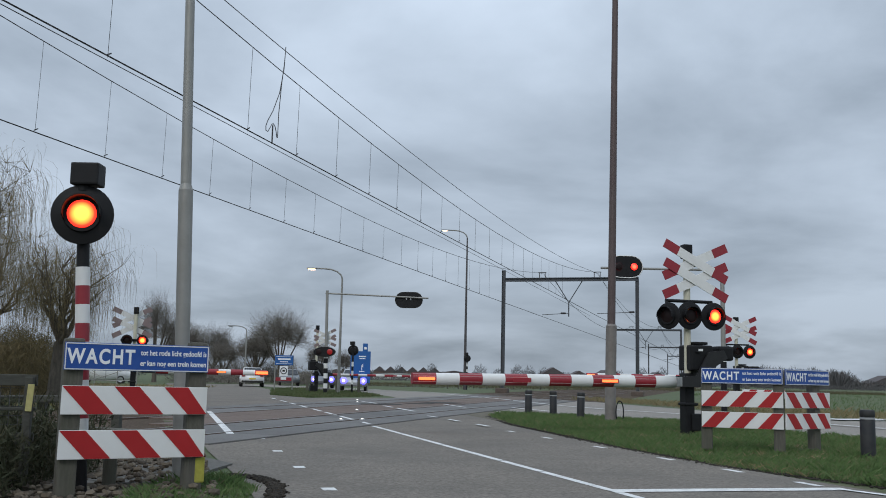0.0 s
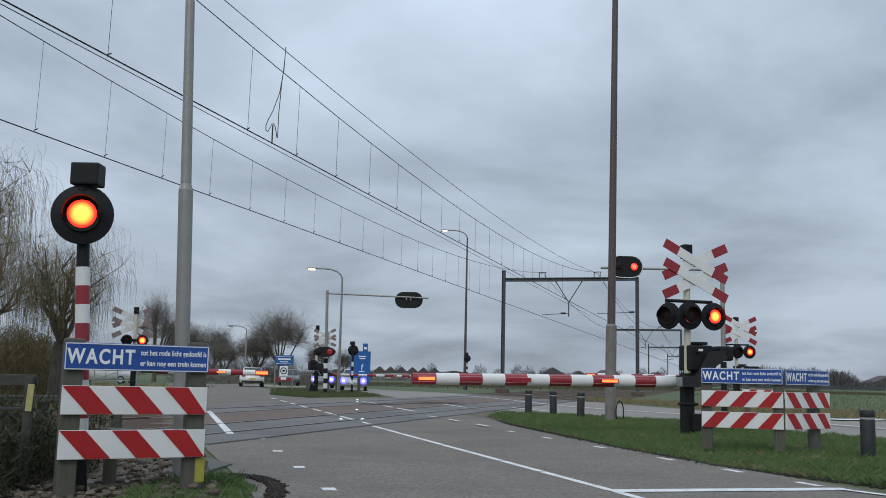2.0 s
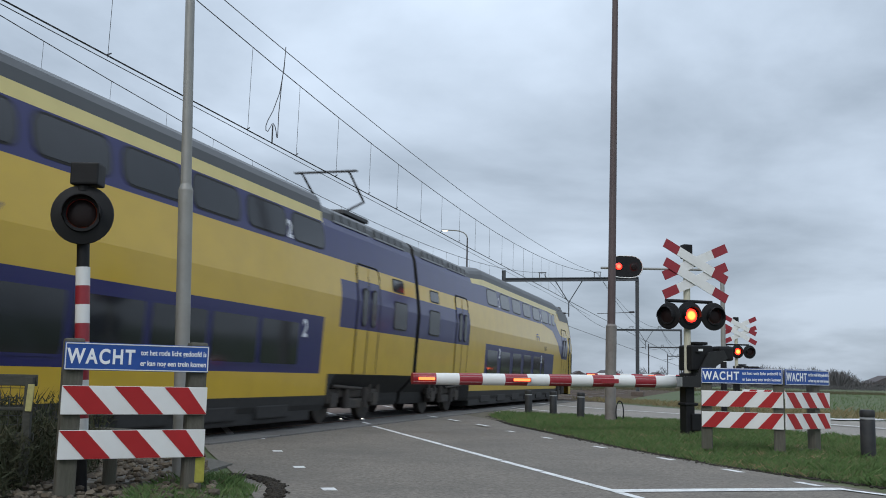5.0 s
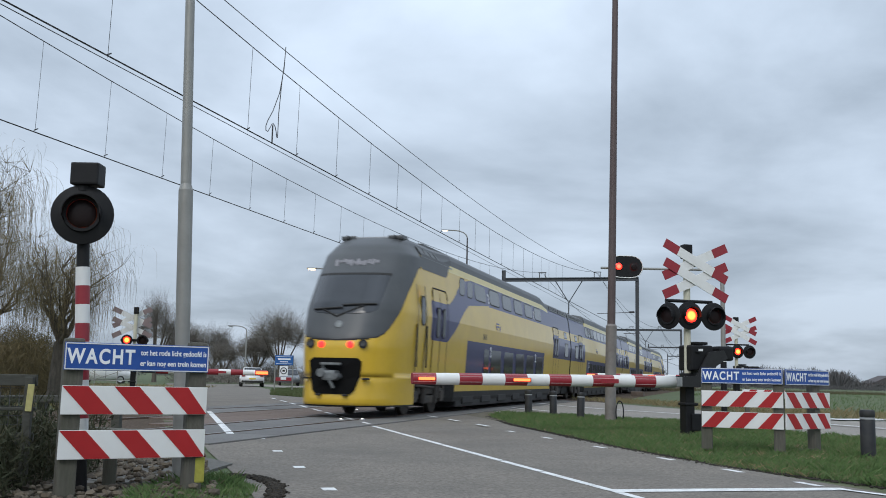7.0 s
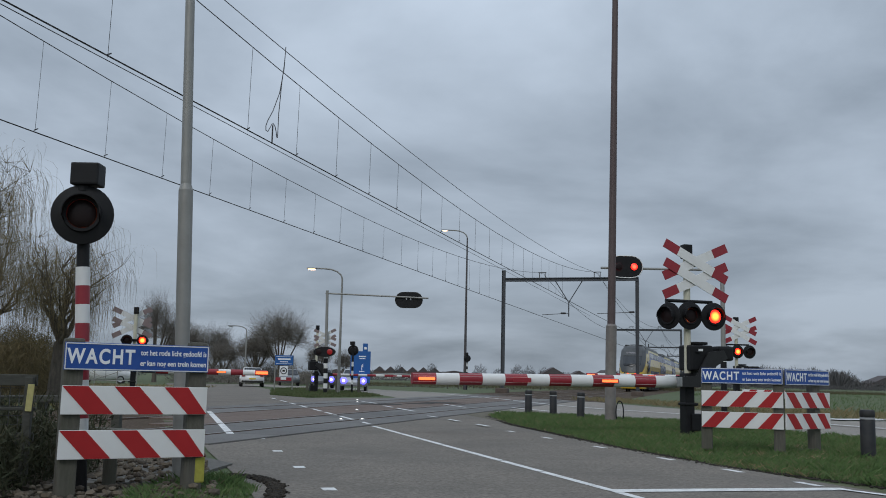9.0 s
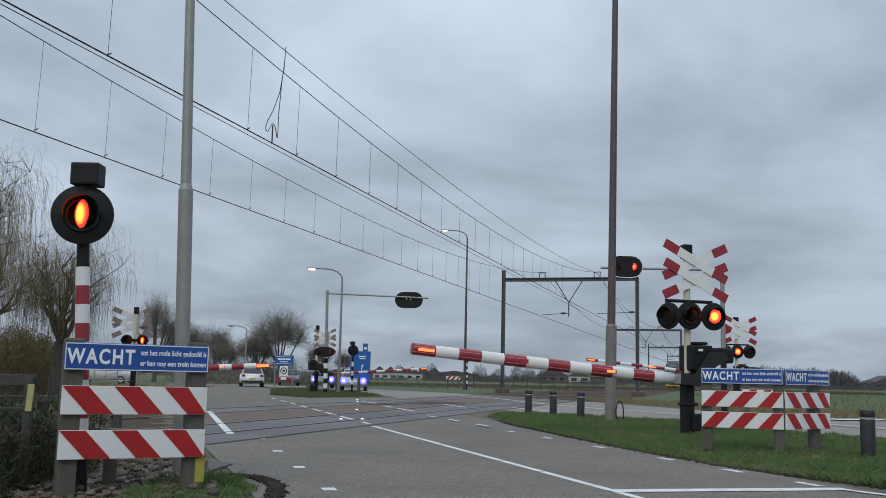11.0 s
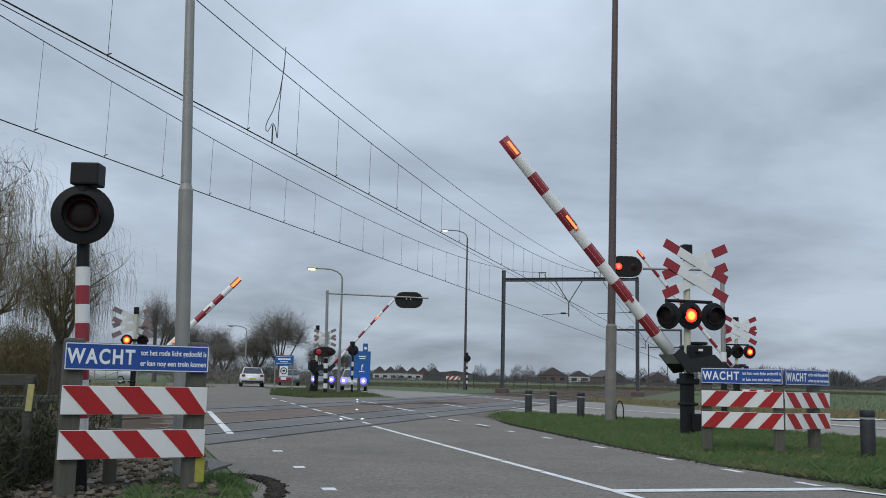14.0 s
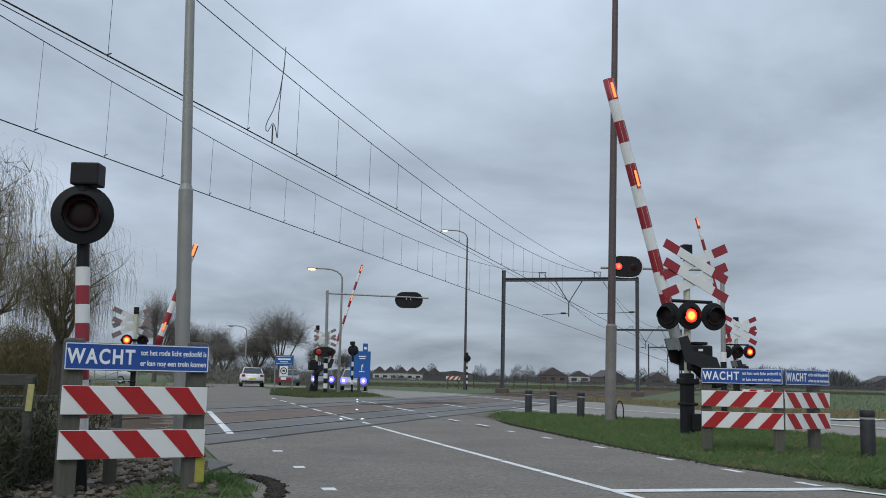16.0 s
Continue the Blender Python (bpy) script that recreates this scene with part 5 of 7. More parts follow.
def vehicle(at, label, paint, kind="car", lights=None, category="car"):
    """A parked or waiting vehicle; its front points to local +y."""
    t = thing("van" if kind == "van" else "car", at, label, category, "vehicles")
    low, top = car_profile(kind)
    part("body", extrude_profile(B(), low, 0.90, 0.04 if kind != "van" else 0.10), paint, t)
    if top:
        cabin = part("cabin", extrude_profile(B(), top, 0.84, 0.24), paint, t)
        for y0, z0, y1, z1, w0, w1, nm in ((1.02, 0.97, 0.38, 1.39, 0.74, 0.62, "windscreen"), (-1.84, 1.02, -1.36, 1.41, 0.72, 0.60, "rear_window")):
            out = 0.03 if nm == "windscreen" else -0.03
            bm = B()
            bm.faces.new([bm.verts.new(v) for v in ((-w0, y0 + out, z0 + 0.02), (w0, y0 + out, z0 + 0.02), (w1, y1 + out, z1 + 0.02), (-w1, y1 + out, z1 + 0.02))])
            part(nm, bm, M_TWIND, cabin)
        for sx in (-1, 1):
            bm = B()
            bm.faces.new([bm.verts.new(v) for v in ((sx * 0.835, 0.80, 1.00), (sx * 0.835, -1.60, 1.02), (sx * 0.70, -1.25, 1.38), (sx * 0.69, 0.25, 1.37))])
            part("side_window", bm, M_TWIND, cabin)
    else:
        for sx in (-1, 1):
            bm = B()
            bm.faces.new([bm.verts.new(v) for v in ((sx * 0.885, 1.25, 1.12), (sx * 0.885, 0.35, 1.12), (sx * 0.845, 0.35, 1.62), (sx * 0.845, 0.85, 1.62))])
            part("side_window", bm, M_TWIND, t)
            part("door_line", box(B(), 0.01, 0.03, 1.3, (sx * 0.90, 0.2, 1.05)), M_DARK, t)
        bm = B()
        bm.faces.new([bm.verts.new(v) for v in ((-0.72, 1.42, 1.16), (0.72, 1.42, 1.16), (0.66, 0.86, 1.72), (-0.66, 0.86, 1.72))])
        part("windscreen", bm, M_TWIND, t)
    for x in (-0.80, 0.80):
        for y in (-1.32, 1.30):
            wheel = part("wheel", turned(B(), [(0.20, -0.10), (0.29, -0.10), (0.32, -0.07), (0.32, 0.07), (0.29, 0.10), (0.20, 0.10), (0.20, -0.10)], n=20), M_DARK, t, at=pose(x, y, 0.32, 0, 90))
            part("rim", turned(B(), [(0, -0.06), (0.18, -0.08), (0.205, -0.10), (0.205, 0.10), (0.18, 0.08), (0, 0.06)], n=16), M_GREYPLATE, wheel)
    for x in (-0.66, 0.66):
        # lit discs are oversized to hold the painted halo
        r = 0.23 if lights else 0.10
        part("headlight", turned(B(), [(0, 0.03), (r * 0.6, 0.024), (r, 0.0)], Matrix(), 16), lights or M_GREYPLATE, t, "bright headlight with its blue halo painted in" if lights else "", pose(x, 2.13 if kind != "van" else 2.30, 0.68, -90))
        part("tail_lamp", box(B(), 0.26, 0.06, 0.16, (x * 1.05, -2.12 if kind != "van" else -2.24, 0.86), 0.02), M_TAIL, t, "red tail lamp")
    part("number_plate", box(B(), 0.50, 0.02, 0.11, (0, -2.135 if kind != "van" else -2.26, 0.62), 0.005), M_PLATE, t, "plain yellow number plate")
    part("rear_bumper", box(B(), 1.62, 0.10, 0.16, (0, -2.11, 0.40), 0.03), M_DARK, t)
    return t


M_CARWHITE = mat("white_car_paint", (0.70, 0.70, 0.70), 0.25, vary=0.03, scale=2, dirt=(0.5, 0.49, 0.46), dirt_amount=0.3)
M_CARGREY = mat("grey_car_paint", (0.16, 0.17, 0.18), 0.3, 0.3, vary=0.05, scale=2)
M_CARSILVER = mat("silver_car_paint", (0.42, 0.43, 0.44), 0.3, 0.4, vary=0.05, scale=2)
M_TAIL = mat("car_tail_lamp", (0.30, 0.02, 0.02), 0.3, vary=0.05)
M_PLATE = mat("plate_yellow", (0.55, 0.42, 0.05), 0.5, vary=0.05)
# white core is the lamp; the blue rim is its glare, painted on the disc
HEAD = lamp_glow("headlight_halo", (1.0, 0.85, 1.0), (0.030, 0.014, 1.0), 0.22, 4.0)
for stop, place in zip(next(n for n in HEAD.node_tree.nodes if n.type == "VALTORGB").color_ramp.elements, (0.22, 0.50)):
    stop.position = place
HEAD.node_tree.nodes["Principled BSDF"].inputs["Base Color"].default_value = (0.5, 0.5, 0.6, 1)
vehicle(pose(-14.75, 76.5, 0.012, 0, 0, 13), "white hatchback car driving off on the road", M_CARWHITE)
vehicle(pose(-5.98, 68.0, 0.01, 0, 0, 184), "silver estate car waiting with bright headlights", M_CARSILVER, lights=HEAD)
vehicle(pose(-9.29, 77.0, 0.01, 0, 0, 188), "dark grey car waiting with bright headlights", M_CARGREY, lights=HEAD)
vehicle(pose(-13.6, 88.0, 0.01, 0, 0, 190), "grey car waiting behind the others", M_CARGREY)
vehicle(pose(-26.45, 77.0, 0.0, 0, 0, -76), "white delivery van parked among the trees", M_CARWHITE, "van", category="van")


gate = thing("metal_gate", pose(-22.4, 66.0, 0, 0, 0, 4), "thin grey metal gate beside the far road", "gate")
for x in (-2.0, -0.9, 0.6, 1.9):
    part("gate_post", rod(B(), (x, 0, 0), (x, 0, 1.45), 0.035, n=8), M_GALV, gate)
for z0, z1 in ((1.38, 1.38), (0.35, 0.35)):
    part("gate_rail", rod(B(), (-2.0, 0, z0), (1.9, 0, z1), 0.025, n=8), M_GALV, gate)
part("gate_brace", rod(B(), (-0.9, 0, 0.4), (1.9, 0, 1.35), 0.02, n=8), M_GALV, gate)


# ---- signs on the far side ----
def blue_sign(at, label, w, h, z, rows, posts):
    t = thing("road_sign", at, label, "road sign", "road signs")
    for x in posts:
        part("post", rod(B(), (x, 0.05, 0), (x, 0.05, z + h / 2), 0.04, n=10), M_GALV, t)
    s = part("panel", box(B(), w, 0.03, h, (0, 0, z), 0.01), M_BLUE2, t)
    for x, zz, bw, bh in rows:
        part("pale_bar", box(B(), bw, 0.008, bh, (x, -0.02, z + zz)), M_SIGNWHITE, s)
    return t


M_BLUE2 = mat("blue_road_sign", (0.012, 0.095, 0.30), 0.4, vary=0.06, scale=2)
sg = blue_sign(pose(-5.45, 66.5, 0), "large blue direction sign with pale bars", 1.36, 2.15, 1.62, ((0.12, 0.72, 0.5, 0.08), (0.12, 0.58, 0.4, 0.06), (0.10, -0.05, 0.05, 0.34), (0.16, 0.1, 0.05, 0.22), (0.1, -0.3, 0.36, 0.05)), (-0.5, 0.5))
part("top_plate", box(B(), 0.34, 0.03, 0.55, (0.30, 0, 2.95), 0.01), M_BLUE2, sg, "small blue plate on top")
part("top_plate_bar", box(B(), 0.18, 0.01, 0.16, (0.30, -0.02, 2.90)), M_SIGNWHITE, sg)
ts = blue_sign(pose(-9.85, 61.5, 0), "blue place sign with a white zone plate below", 1.15, 0.62, 1.90, ((0, 0.07, 0.80, 0.09), (0, -0.10, 0.50, 0.05), (0, 0.22, 1.0, 0.02), (0, -0.22, 1.0, 0.02)), (-0.56, 0.56))
part("zone_plate", box(B(), 0.52, 0.02, 0.62, (0.0, -0.03, 1.22), 0.01), M_SIGNWHITE, ts, "white zone plate with a dark ring")
bm = B()
for k in range(16):
    a, b = 2 * math.pi * k / 16, 2 * math.pi * (k + 1) / 16
    rod(bm, (0.19 * math.cos(a), -0.05, 1.24 + 0.19 * math.sin(a)), (0.19 * math.cos(b), -0.05, 1.24 + 0.19 * math.sin(b)), 0.028, n=6)
box(bm, 0.16, 0.01, 0.12, (0, -0.045, 1.24))
part("zone_ring", bm, M_DARK, ts)
part("lower_plate", box(B(), 0.34, 0.02, 0.16, (0, -0.03, 0.76), 0.01), M_SIGNWHITE, ts)
part("red_board", box(B(), 1.0, 0.02, 0.22, (0.0, 0.03, 0.72), 0.01), M_RED, ts)
for x, y in ((-8.2, 60.5), (-7.4, 58.2), (-5.9, 56.0), (-4.6, 55.4), (-6.6, 57.4)):
    bm = box(B(), 0.16, 0.14, 1.0, (0, 0, 0.5), 0.02)
    tagged(part("wooden_post", bm, M_WOOD, at=pose(x, y, 0)), "weathered wooden post on the grass island", "post", "wooden posts on the island")
ms = lamp_mast("street_lamp", pose(-18.0, 90.0, 0, 0, 0, 20), "grey street lamp beside the far road", 4.9, 0.09, 0.05, None, 0.8)
for o in ms.children:
    if o.name.startswith("lamp_glass"):
        o.data.materials[0] = M_GREYPLATE
sb = thing("striped_board_stand", pose(1.2, 90.0, 0), "small striped board on a post beside the track", "warning board", "warning boards")
part("post", box(B(), 0.12, 0.12, 1.6, (-0.5, 0.08, 0.8), 0.02), M_WOOD, sb)
part("post", box(B(), 0.12, 0.12, 1.2, (0.5, 0.08, 0.6), 0.02), M_WOOD, sb)
board(sb, 0, 1.0, 1.3, 0.3, -1)


# ---- fence at the near left ----
M_FENCE = mat("dark_fence_wood", (0.055, 0.055, 0.045), 0.85, vary=0.3, scale=8, stretch=(1, 1, 3))
M_TAG = mat("pale_yellow_tag", (0.42, 0.38, 0.15), 0.6, vary=0.15, scale=20)
ft = thing("fence", pose(-3.60, 8.6, 0, 0, 0, 8), "dark wooden fence with wire mesh beside the road", "fence")
for x in (0.0, -0.95, -1.9):
    part("post", box(B(), 0.07, 0.07, 0.98, (x, 0, 0.49), 0.01), M_FENCE, ft)
for z, h in ((0.95, 0.10), (0.70, 0.03), (0.45, 0.09)):
    part("rail", box(B(), 2.2, 0.04, h, (-1.05, 0.05, z), 0.008), M_FENCE, ft)
bm = B()
for k in range(27):
    rod(bm, (-2.1 + 0.08 * k, 0.08, 0.05), (-2.1 + 0.08 * k, 0.08, 0.92), 0.003, n=4)
for k in range(11):
    rod(bm, (-2.1, 0.083, 0.08 + 0.08 * k), (0.0, 0.083, 0.08 + 0.08 * k), 0.003, n=4)
part("wire_mesh", bm, M_WIRE, ft, "dark wire mesh")
part("tag", box(B(), 0.055, 0.012, 0.235, (0.02, -0.045, 0.80), 0.004, rot=pose(0, 0, 0, 0, 3)), M_TAG, ft, "pale yellow marker plate")
bm = B()
rod(bm, (0.1, 0, 0.0), (0.1, 0, 0.0 + 0.32), 0.06, n=12)
tagged(part("short_stump", bm, M_WOOD, at=pose(-3.0, 8.75, 0)), "short grey timber stump by the fence", "post")
bm = box(B(), 3.0, 0.16, 0.12, (0, 0, 0), 0.02)
tagged(part("concrete_beam", bm, M_WOOD, at=pose(-5.2, 12.5, 0.30, 0, 1.5, -6)), "pale weathered beam lying along the ballast", "beam")
bm = box(B(), 2.8, 0.12, 0.10, (0, 0, 0), 0.02)
for x in (-1.2, 0.2, 1.3):
    box(bm, 0.12, 0.12, 0.6, (x, 0.1, -0.25), 0.01)
tagged(part("timber_rail", bm, M_FENCE, at=pose(-5.9, 14.0, 0.62, 0, -1, -4)), "dark timber rail on short posts by the track", "fence")


# ---- growth ----
def leaf_material(name, colors, rough=0.8):
    """Plants whose blades differ from one another."""
    m = bpy.data.materials.new(name)
    m.use_nodes = True
    t = m.node_tree
    b = t.nodes["Principled BSDF"]
    b.inputs["Roughness"].default_value = rough
    b.inputs["Specular IOR Level"].default_value = 0.2
    g = t.nodes.new("ShaderNodeNewGeometry")
    cr = t.nodes.new("ShaderNodeValToRGB")
    while len(cr.color_ramp.elements) < len(colors):
        cr.color_ramp.elements.new(0.5)
    for i, c in enumerate(colors):
        cr.color_ramp.elements[i].position = i / (len(colors) - 1)
        cr.color_ramp.elements[i].color = (*c, 1)
    t.links.new(g.outputs["Random Per Island"], cr.inputs[0])
    t.links.new(cr.outputs[0], b.inputs["Base Color"])
    return m


M_BLADE = leaf_material("grass_blades", [(0.050, 0.094, 0.027), (0.074, 0.130, 0.040), (0.104, 0.160, 0.058), (0.060, 0.105, 0.034), (0.145, 0.145, 0.072)])
M_BLADE_DULL = leaf_material("dull_grass", [(0.045, 0.070, 0.024), (0.065, 0.090, 0.034), (0.085, 0.105, 0.046), (0.095, 0.088, 0.045)])
M_DRY = leaf_material("dry_grass", [(0.20, 0.16, 0.08), (0.13, 0.11, 0.055), (0.26, 0.21, 0.12), (0.08, 0.09, 0.03)])
M_TWIG = leaf_material("bare_twigs", [(0.140, 0.128, 0.110), (0.190, 0.172, 0.150), (0.120, 0.108, 0.095), (0.165, 0.150, 0.130)])
M_WILLOW = leaf_material("willow_twigs", [(0.17, 0.135, 0.070), (0.21, 0.165, 0.085), (0.115, 0.098, 0.058), (0.15, 0.128, 0.072)])
M_HEDGE = leaf_material("hedge_shoots", [(0.10, 0.085, 0.045), (0.075, 0.065, 0.035), (0.13, 0.105, 0.055), (0.06, 0.06, 0.035)])
M_BRAMBLE = leaf_material("brambles", [(0.035, 0.045, 0.022), (0.060, 0.060, 0.034), (0.030, 0.038, 0.020), (0.075, 0.066, 0.040)])
M_BARK = mat("bark", (0.092, 0.078, 0.062), 0.9, vary=0.35, scale=14, bump=0.6, bump_scale=30, stretch=(1, 1, 0.3))
# twig colours lightened and greyed to carry the haze of distance
M_FARTREE = leaf_material("far_trees_hazed", [(0.078, 0.078, 0.080), (0.105, 0.098, 0.096), (0.062, 0.064, 0.066), (0.12, 0.112, 0.108)])


def from_lists(name, vs, fs, material):
    me = bpy.data.meshes.new(name)
    me.from_pydata(vs, [], fs)
    me.materials.append(material)
    return me


def inside(poly, x, y):
    hit = False
    for (x0, y0), (x1, y1) in zip(poly, poly[1:] + poly[:1]):
        if (y0 > y) != (y1 > y) and x < (x1 - x0) * (y - y0) / (y1 - y0) + x0:
            hit = not hit
    return hit


def blades(name, poly, count, h0, h1, width, material, label, seed, near=None, lean=0.5, gaps=-2.0):
    """Upright blades over a patch of ground; near draws them closer to a height of the plan."""
    rng = random.Random(seed)
    xs, ys = [p[0] for p in poly], [p[1] for p in poly]
    vs, fs = [], []
    made = 0
    while made < count:
        x = rng.uniform(min(xs), max(xs))
        u = rng.random()
        y = min(ys) + (max(ys) - min(ys)) * (u ** near if near else u)
        if not inside(poly, x, y):
            continue
        tuft = 0.6 * noise.noise(Vector((x * 0.9, y * 0.9, seed))) + 0.7 * noise.noise(Vector((x * 3.1, y * 3.1, seed + 9)))
        if tuft + rng.gauss(0, 0.12) < gaps:
            made += 1
            continue
        h = rng.uniform(h0, h1) * max(0.3, 1.0 + 1.1 * tuft)
        a = rng.uniform(0, math.pi)
        w = width * rng.uniform(0.6, 1.4)
        dx, dy = rng.gauss(0, lean) * h, rng.gauss(0, lean) * h
        n = len(vs)
        ca, sa = math.cos(a) * w / 2, math.sin(a) * w / 2
        vs += [(x - ca, y - sa, 0.0), (x + ca, y + sa, 0.0), (x + dx * 0.4 + ca * 0.7, y + dy * 0.4 + sa * 0.7, h * 0.6), (x + dx, y + dy, h)]
        fs += [(n, n + 1, n + 2), (n, n + 2, n + 3)]
        made += 1
    return tagged(part(name, from_lists(name, vs, fs, material), None), label, "grass", kind="stuff")


VERGE = [(4.75, 10.2), (3.62, 12.6), (2.92, 15.5), (1.68, 22.7), (1.35, 27.3), (2.0, 30.3), (3.5, 29.8), (6.4, 26.7), (7.7, 22.4), (8.8, 19.4), (11.3, 16.6), (13, 10.2)]
blades("verge_grass", VERGE, 165000, 0.022, 0.10, 0.009, M_BLADE, "green rough grass on the road verge", 3, 1.5, 0.6, -0.28)
blades("verge_dry_grass", VERGE, 26000, 0.02, 0.07, 0.010, M_DRY, "dry straw blades among the verge grass", 4, 1.5, 0.9, 0.12)
blades("island_grass", [(-8.3, 47.9), (-6.0, 44.2), (-2.9, 50.8), (-5.1, 60.8), (-11, 72), (-11, 64.3)], 30000, 0.04, 0.13, 0.022, M_BLADE_DULL, "green grass on the traffic island", 5)
blades("corner_grass", [(-2.62, 7.6), (-1.60, 7.6), (-1.62, 9.0), (-1.95, 9.7), (-2.4, 9.9), (-2.55, 9.0)], 4500, 0.03, 0.11, 0.008, M_BLADE, "green grass round the sign posts", 6)
blades("reed_strip", [(7.0, 53), (8.9, 45.3), (10.6, 37.3), (12.8, 31.3), (14, 30.4), (34, 22.8), (40, 27), (16, 38), (12, 48), (10, 56)], 20000, 0.05, 0.20, 0.016, M_DRY, "pale dry grass beside the side road", 7)
blades("field_grass", [(14, 40), (40, 28), (120, 60), (160, 160), (60, 160), (22, 90)], 42000, 0.05, 0.16, 0.035, M_BLADE, "green meadow grass", 8, 2.0)
blades("left_grass", [(-18, 26), (-9, 24), (-10.5, 36), (-14, 52), (-16, 70), (-40, 70)], 14000, 0.06, 0.20, 0.04, M_DRY, "dry grass beside the far road", 9)


def lump(vs, fs, p, r, rng, flat=0.7):
    """A small uneven stone or clod."""
    n = len(vs)
    g = (1 + 5 ** 0.5) / 2
    for v in ((-1, g, 0), (1, g, 0), (-1, -g, 0), (1, -g, 0), (0, -1, g), (0, 1, g), (0, -1, -g), (0, 1, -g), (g, 0, -1), (g, 0, 1), (-g, 0, -1), (-g, 0, 1)):
        k = r / 1.9 * rng.uniform(0.75, 1.2)
        vs.append((p[0] + v[0] * k, p[1] + v[1] * k, p[2] + v[2] * k * flat))
    for a, b, c in ((0, 11, 5), (0, 5, 1), (0, 1, 7), (0, 7, 10), (0, 10, 11), (1, 5, 9), (5, 11, 4), (11, 10, 2), (10, 7, 6), (7, 1, 8), (3, 9, 4), (3, 4, 2), (3, 2, 6), (3, 6, 8), (3, 8, 9), (4, 9, 5), (2, 4, 11), (6, 2, 10), (8, 6, 7), (9, 8, 1)):
        fs.append((n + a, n + b, n + c))


def stones():
    rng = random.Random(12)
    vs, fs = [], []
    for i in range(6500):
        s, l = rng.uniform(-3, 12), rng.uniform(-4.4, -0.9)
        if rng.random() < 0.6:
            l = rng.uniform(-5.6, -2.4)
        p = on_track(s, l, 0.0)
        if p.dot(ROAD_RIGHT) - 4.146 > -3.7:
            continue
        lump(vs, fs, (p.x, p.y, 0.014 + rng.uniform(0, 0.05)), rng.uniform(0.016, 0.052), rng)
    tagged(part("loose_stones", from_lists("loose_stones", vs, fs, M_STONE), None), "loose brown stones beside the track", "stones", kind="stuff")


M_SOILP = mat("bare_soil", (0.12, 0.10, 0.075), 0.95, vary=0.4, scale=9, bump=0.6, bump_scale=30, dirt=(0.06, 0.075, 0.03), dirt_amount=0.7, dirt_scale=3)
M_STONE = leaf_material("stones", [(0.085, 0.066, 0.046), (0.15, 0.125, 0.095), (0.05, 0.040, 0.030), (0.12, 0.10, 0.08)], 0.9)
stones()
M_SLABC = mat("old_concrete", (0.10, 0.095, 0.085), 0.85, vary=0.25, scale=10, bump=0.4, bump_scale=40, dirt=(0.07, 0.065, 0.05), dirt_amount=0.6)
bm = slab(B(), [(-3.0, 10.1), (-2.45, 10.0), (-2.35, 11.3), (-2.75, 11.9), (-3.6, 11.4)], -0.02, 0.03)
tagged(part("concrete_slab", bm, M_SLABC), "broken grey concrete slab beside the road", "slab")
bm = slab(B(), [(-3.6, 8.9), (-2.6, 9.2), (-2.65, 10.0), (-3.5, 9.7)], -0.02, 0.035)
tagged(part("metal_grid_plate", bm, M_SLABC), "grey ribbed plate in the gravel", "plate")
clod_v, clod_f, rng = [], [], random.Random(5)
edge = [(-1.36, 8.1), (-1.42, 8.8), (-1.55, 9.4), (-1.78, 9.9), (-2.1, 10.1)]
for p, q in zip(edge, edge[1:]):
    for _ in range(420):
        u = rng.random()
        lump(clod_v, clod_f, (p[0] + (q[0] - p[0]) * u + rng.gauss(0, 0.035), p[1] + (q[1] - p[1]) * u + rng.gauss(0, 0.035), 0.014 + rng.uniform(0, 0.02)), rng.uniform(0.006, 0.024), rng, 0.6)
M_CLOD = leaf_material("dark_soil", [(0.026, 0.022, 0.018), (0.042, 0.035, 0.027), (0.018, 0.016, 0.014)], 0.95)
tagged(part("soil_edge", from_lists("soil_edge", clod_v, clod_f, M_CLOD), None), "dark crumbled soil edge between grass and asphalt", "soil", kind="stuff")
bm = sheet(B(), [(-3.9, 7.0), (-2.5, 7.2), (-2.45, 9.0), (-2.35, 10.1), (-2.7, 11.6), (-3.2, 13.5), (-5.5, 12.5), (-6.5, 9.0)], 0.006)
tagged(part("gravel_patch", bm, M_SOILP), "brown gravel strip beside the road", "gravel", kind="structure")
# dark crumbs of soil where the verge meets the asphalt
rng = random.Random(15)
rim_v, rim_f = [], []
rim = [(4.75, 10.2), (3.62, 12.6), (2.92, 15.5), (1.68, 22.7), (1.35, 27.3)]
for p, q in zip(rim, rim[1:]):
    for _ in range(int(math.dist(p, q) * 190)):
        u = rng.random()
        lump(rim_v, rim_f, (p[0] + (q[0] - p[0]) * u + rng.gauss(0, 0.07), p[1] + (q[1] - p[1]) * u + rng.gauss(0, 0.05), 0.012), rng.uniform(0.006, 0.024), rng, 0.45)
tagged(part("verge_soil", from_lists("verge_soil", rim_v, rim_f, M_CLOD), None), "dark crumbs of soil along the verge", "soil", kind="stuff")
bm = sheet(B(), [(1.62, 23.6), (1.0, 26.6), (0.55, 29.4), (1.2, 31.4), (2.1, 30.4), (1.5, 27.2)], 0.016)
tagged(part("soil_patch", bm, M_SOILP), "bare brown soil at the tip of the verge", "soil", kind="structure")


